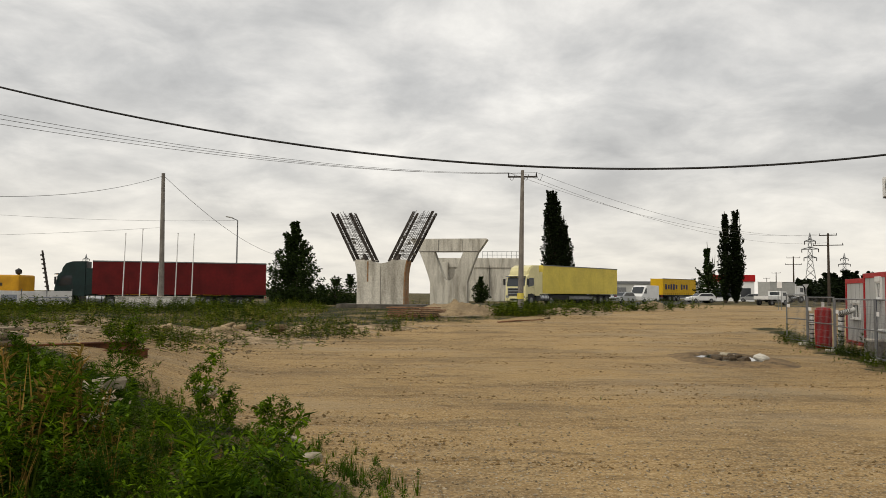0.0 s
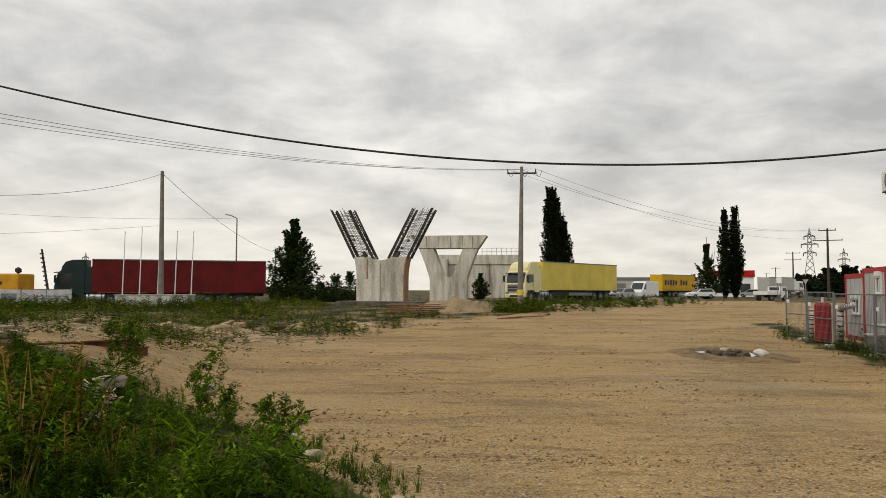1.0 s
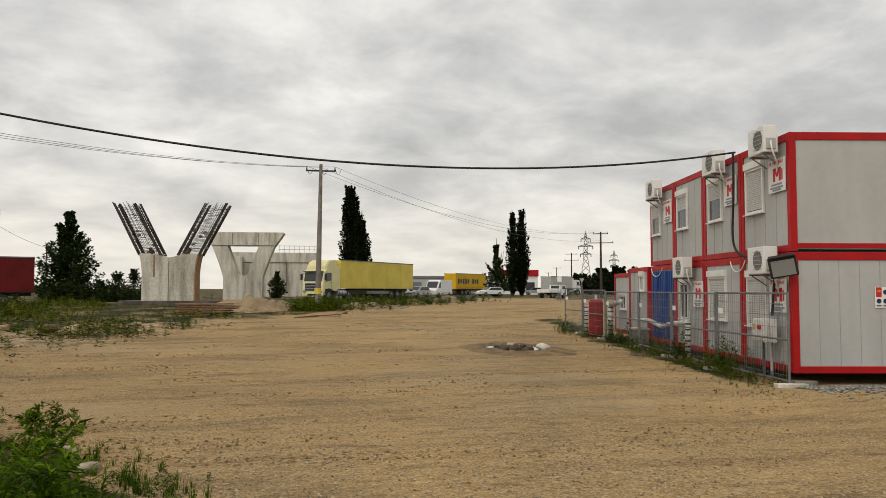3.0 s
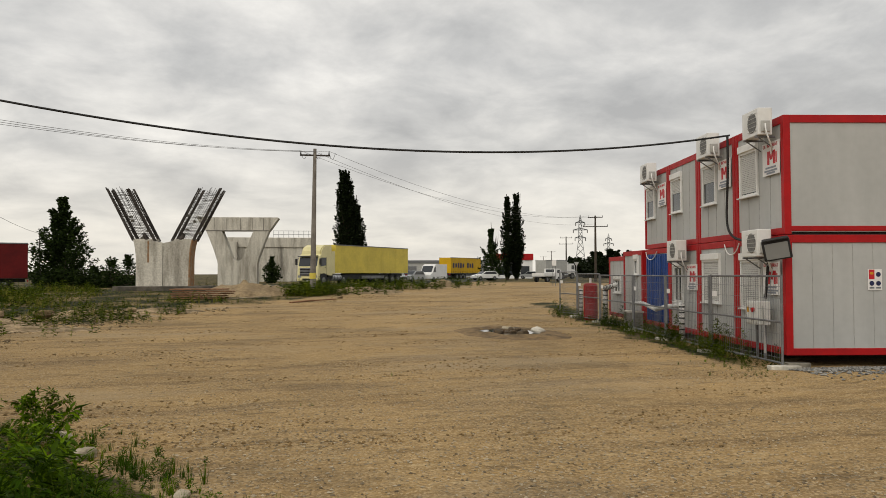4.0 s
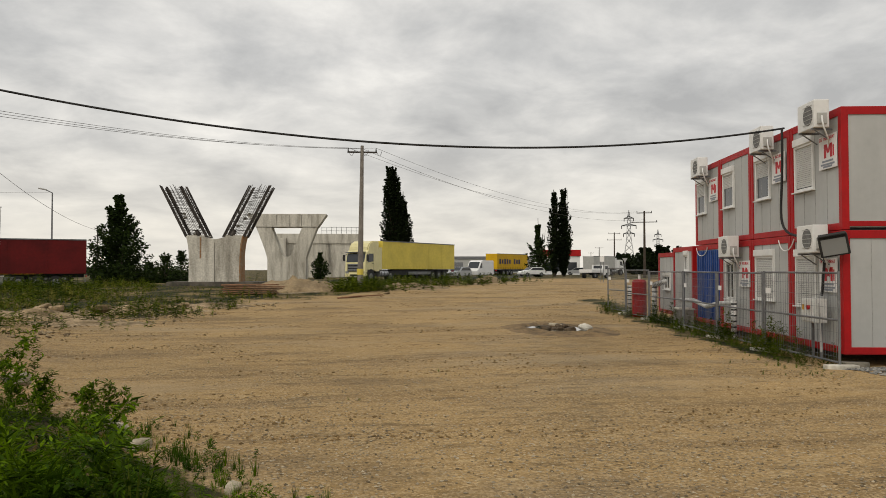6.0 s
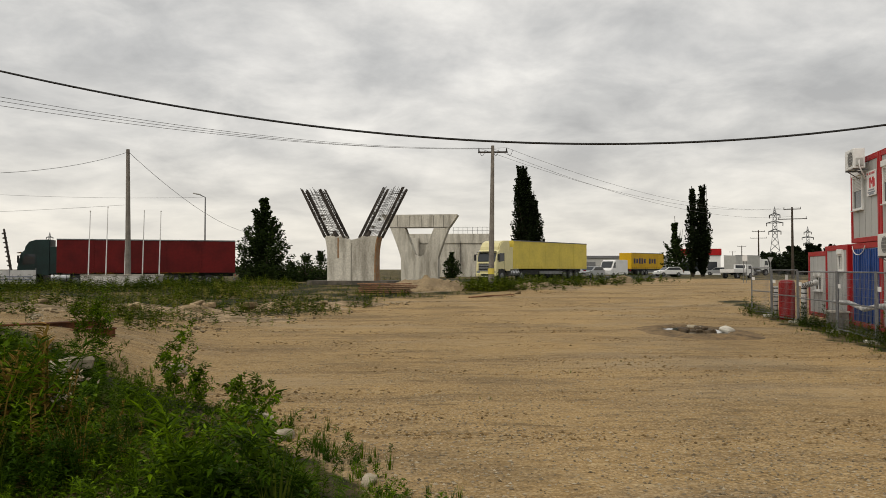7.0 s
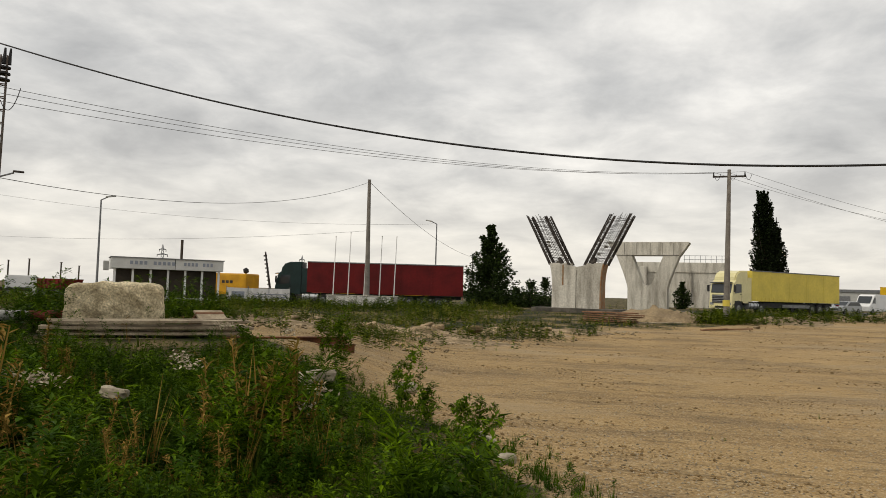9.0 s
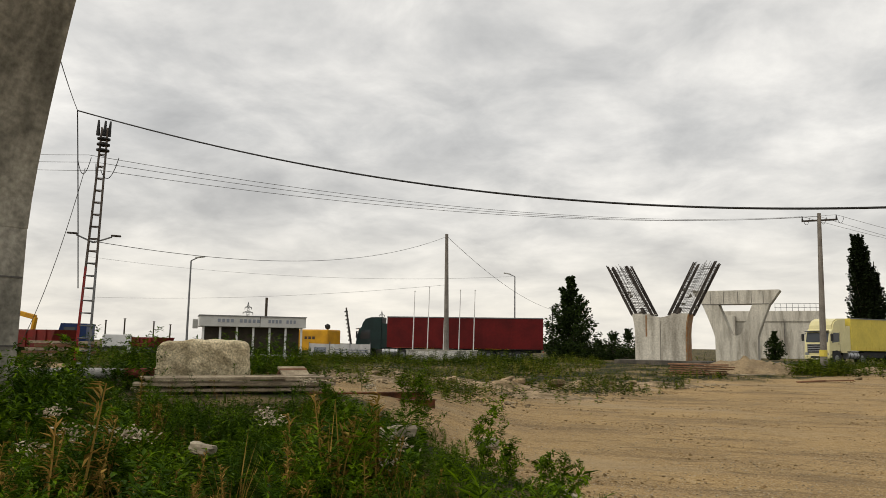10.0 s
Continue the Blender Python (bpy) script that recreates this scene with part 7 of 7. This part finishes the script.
VERGE = [plant_template(h, k, L, W, wr, 0.2) for h, k, L, W in ((0.4, 12, 0.26, 0.09), (0.55, 14, 0.24, 0.08), (0.3, 10, 0.28, 0.11), (0.6, 16, 0.22, 0.05))]
TUFTS = [blade_tuft(h, n, wr) for h, n in ((0.3, 16), (0.45, 18), (0.22, 14))]
DRY_BUSH = [plant_template(h, k, L, W, wr, 0.3, 0.05, 1.0, 0.3) for h, k, L, W in ((0.45, 60, 0.07, 0.02), (0.55, 70, 0.06, 0.02), (0.35, 50, 0.07, 0.022), (0.6, 60, 0.08, 0.018))]
DRY = [blade_tuft(h, n, wr, 0.009, 0.35) for h, n in ((0.55, 12), (0.75, 12), (0.4, 12))]


def places_near(n, seed, dmin, dmax, amin, amax, want, power=1.3):
    r = np.random.default_rng(seed)
    out = []
    for _ in range(n):
        a = r.uniform(amin, amax)
        d = math.sqrt(dmin ** 2 + (dmax ** 2 - dmin ** 2) * r.random() ** power)
        x, y = polar(a, d)
        k = want(x, y, d, a, r)
        if k > 0:
            out.append((x, y, rise(x, y), k))
    return out


def berm_want(x, y, d, a, r):
    e = interp(NEAR_EDGE, a)
    g = grassy(x, y)
    if d > e + 0.4 or g < r.random() * 0.9:
        return 0
    if 14.6 < d < 18.3 and -43.5 < a < -20 and r.random() < 0.88:
        return 0
    inner = min(1.0, 0.16 + 0.19 * max(e - d, 0))
    patch = max(0.2, 0.74 + 1.1 * noise.noise(Vector((x * 0.7, y * 0.7, 2))) + 1.0 * noise.noise(Vector((x * 1.5, y * 1.5, 5))))
    low = 1 - 0.42 * step(-22, -28, a) * step(9.5, 13.5, d)
    return (inner * patch * (0.95 if a < -16 else 0.7 if a < -9 else 0.55) + 0.06) * low


P = places_near(7900, 1, 5.0, 20, -62, 6, berm_want)
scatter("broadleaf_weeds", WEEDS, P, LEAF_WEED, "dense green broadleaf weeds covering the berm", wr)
P = places_near(2800, 2, 5.0, 20, -62, 6, berm_want)
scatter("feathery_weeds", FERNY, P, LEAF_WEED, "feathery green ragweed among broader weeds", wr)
P = places_near(3900, 3, 1.8, 24, -62, 8, lambda x, y, d, a, r: berm_want(x, y, d, a, r) * 1.0)
scatter("green_grass", TUFTS, P, LEAF_GRASS := leafy("grass_blade", (0.025, 0.045, 0.004), (0.10, 0.13, 0.015)), "green grass tufts between the weeds", wr)
P = places_near(3500, 4, 5, 19, -62, 4, lambda x, y, d, a, r: berm_want(x, y, d, a, r) * 1.15 if noise.noise(Vector((x * .35, y * .35, 7))) > 0.12 else 0)
scatter("dry_grass", DRY_BUSH + DRY[:1], P, LEAF_DRY, "straw-coloured dry grass stalks among green weeds", wr)


def far_want(x, y, d, a, r):
    g = grassy(x, y)
    if g < 0.3 + 0.5 * r.random() or d < interp(FAR_EDGE, a):
        return 0
    if -8.5 < a < 0.6 and 45.5 < d < 63:
        return 0.4 if r.random() < 0.75 else 0
    bush = 0.75 + 1.5 * noise.noise(Vector((x * 0.22, y * 0.22, 5)))
    return max(bush, 0.3) * 1.1


far_list = places_near(9500, 5, 21, 66, -58, 17, far_want, 1.0)
scatter("verge_weeds", VERGE, [(x, y, z, s * 0.85) for x, y, z, s in far_list], LEAF_VERGE := leafy("verge_leaf", (0.012, 0.026, 0.002), (0.17, 0.215, 0.012), c3=(0.028, 0.050, 0.004), clump=0.5), "rank green weeds on the verge before the road", wr)
P = places_near(7000, 6, 21, 68, -58, 17, far_want, 1.0)
scatter("verge_grass", TUFTS + DRY[:1], [(x, y, z, s * 0.75) for x, y, z, s in P], leafy("verge_grass_blade", (0.06, 0.095, 0.010), (0.30, 0.25, 0.06)), "mixed green and dry grass on the verge", wr)
# taller clumps round the pole and along the edge of the yard
P = []
for az, d, w, k in ((6.0, 51, 2.6, 160), (8.5, 54, 4, 140), (11.5, 60, 5, 150), (13.8, 63, 4, 110), (-15.2, 56, 4, 120), (-22, 52, 5, 130), (-25.5, 50, 5, 140), (-29.5, 47, 4, 120), (-36, 26, 2.2, 60), (-33.2, 25, 2.0, 60), (-42.6, 19.2, 1.4, 50), (-41.6, 22, 1.8, 50), (-18, 57, 4, 80), (16.6, 72, 4, 80)):
    for _ in range(k):
        x, y = polar(az, d)
        x, y = x + wr.normal() * w * 0.45, y + wr.normal() * w * 0.45
        if math.hypot(x, y) > 64 and az < 10:
            continue
        P.append((x, y, rise(x, y), 1.35 if az > -31 else 1.7))
scatter("tall_weeds", VERGE, [p for p in P if p[3] < 1.5], LEAF_VERGE, "taller green weed clumps by poles and walls", wr)
for _ in range(150):
    x, y = polar(wr.uniform(-55, -46), wr.uniform(11, 15.5))
    P.append((x, y, rise(x, y), 1.6))
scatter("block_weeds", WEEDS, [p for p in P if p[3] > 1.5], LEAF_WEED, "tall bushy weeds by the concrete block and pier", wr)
# low weeds scattered over the rubble ridge
P = []
for _ in range(900):
    a_ = wr.uniform(-34, -3)
    d_ = interp(FAR_EDGE, a_) + wr.normal() * 2.4 + 1.0
    x, y = polar(a_, d_)
    if noise.noise(Vector((x * 0.4, y * 0.4, 15))) > 0.0:
        P.append((x, y, rise(x, y) + 0.05, 0.75))
scatter("ridge_weeds", VERGE, P, LEAF_VERGE, "low green weeds growing over the rubble ridge", wr)
# verge below the fence
P = []
for _ in range(800):
    s, off = wr.uniform(-0.6, 18), wr.uniform(0.15, 1.9)
    if off > 1.35 + 0.35 * noise.noise(Vector((s * .8, 0, 3))):
        continue
    x, y, _z = along(s, off + (0.9 if s > 14 else 0))
    P.append((x, y, rise(x, y), 0.42 + 1.3 * max(0, noise.noise(Vector((s * .7, off, 9))))))
scatter("fence_weeds", WEEDS, P, LEAF_VERGE, "green weeds growing along the site fence", wr)
P = []
for _ in range(200):
    s, off = wr.uniform(-2.5, 14), 1.1 + abs(wr.normal()) * 0.5
    x, y, _z = along(s, off)
    P.append((x, y, rise(x, y), 0.26))
for _ in range(40):
    x, y = polar(wr.uniform(-12, 25), wr.uniform(9, 30))
    if noise.noise(Vector((x * 0.4, y * 0.4, 8))) > 0.28:
        P.append((x, y, rise(x, y), 0.22))
for _ in range(420):
    a = wr.uniform(-22, 5)
    x, y = polar(a, interp(NEAR_EDGE, a) + abs(wr.normal()) * 0.8 - 0.3)
    P.append((x, y, rise(x, y), 0.38))
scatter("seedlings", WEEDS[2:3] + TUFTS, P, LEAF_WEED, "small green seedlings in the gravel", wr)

P = places_near(5200, 14, 9.0, 20, -62, -22, lambda x, y, d, a, r: 0 if (14.8 < d < 18.2 and -43.5 < a < -20) or grassy(x, y) < 0.5 else (0.5 + 0.35 * r.random()) * (1 - 0.4 * step(11, 14.5, d)))
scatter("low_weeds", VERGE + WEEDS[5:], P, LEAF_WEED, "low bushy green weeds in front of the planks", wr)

# single tall weeds that stand out
for k, (az, d, h) in enumerate(((-16.7, 10.3, 1.35), (-17.6, 10.5, 0.95), (-22.3, 13.4, 1.45), (-21.6, 13.2, 1.1), (-11.2, 8.6, 0.75), (-12.6, 9.0, 0.7), (-23.4, 13.6, 1.0), (-15.6, 10.1, 0.7), (-28.5, 12.5, 0.9))):
    x, y = polar(az, d)
    w = thing("tall_weed", pose(x, y, rise(x, y) - 0.02), "tall green ragweed standing above the other weeds", "weed plant", "tall weeds")
    tv, tf = bushy_template(h, 30, 15, 0.065, 0.022, wr, 0.26)
    o = stuff_mesh("foliage", tv, tf, LEAF_WEED)
    o.parent = w
    tagged(o, kind="stuff")
    for j in range(5):
        z = h * (0.12 + 0.13 * j)
        a = wr.uniform(0, math.tau)
        r = 0.34 * (1 - j / 7)
        tv, tf = bushy_template(r * 1.3, 8, 10, 0.06, 0.02, wr, 0.4)
        br = stuff_mesh("branch", tv, tf, LEAF_WEED)
        br.parent = w
        br.matrix_local = pose(0, 0, z, 0, 48, math.degrees(a))
        tagged(br, kind="stuff")

# flower heads and seed heads
pts = []
for az, d, z in ((-47.2, 9.2, .95), (-46.2, 9.0, .78), (-45.2, 8.8, .72), (-44.4, 8.9, .8), (-42.6, 8.9, .75), (-41.8, 8.8, .74), (-33.3, 10.2, .78), (-32.6, 10.0, .7), (-48.2, 8.5, .7), (-30.5, 12.5, .8), (-25.8, 12.2, .8), (-23.6, 9.0, .6), (-28, 8.2, .6), (-24.6, 8.0, .6)):
    x, y = polar(az, d)
    for _ in range(60):
        g = wr.normal(size=3) * np.array([0.075, 0.075, 0.035])
        pts.append((x + g[0], y + g[1], rise(x, y) + z * 0.98 + g[2]))
q, f = leaf_cloud(pts, 0.026, wr)
tagged(stuff_mesh("flower_heads", q, f, FLOWER), "pale cream umbel flower heads on the berm", "flowers", kind="stuff")
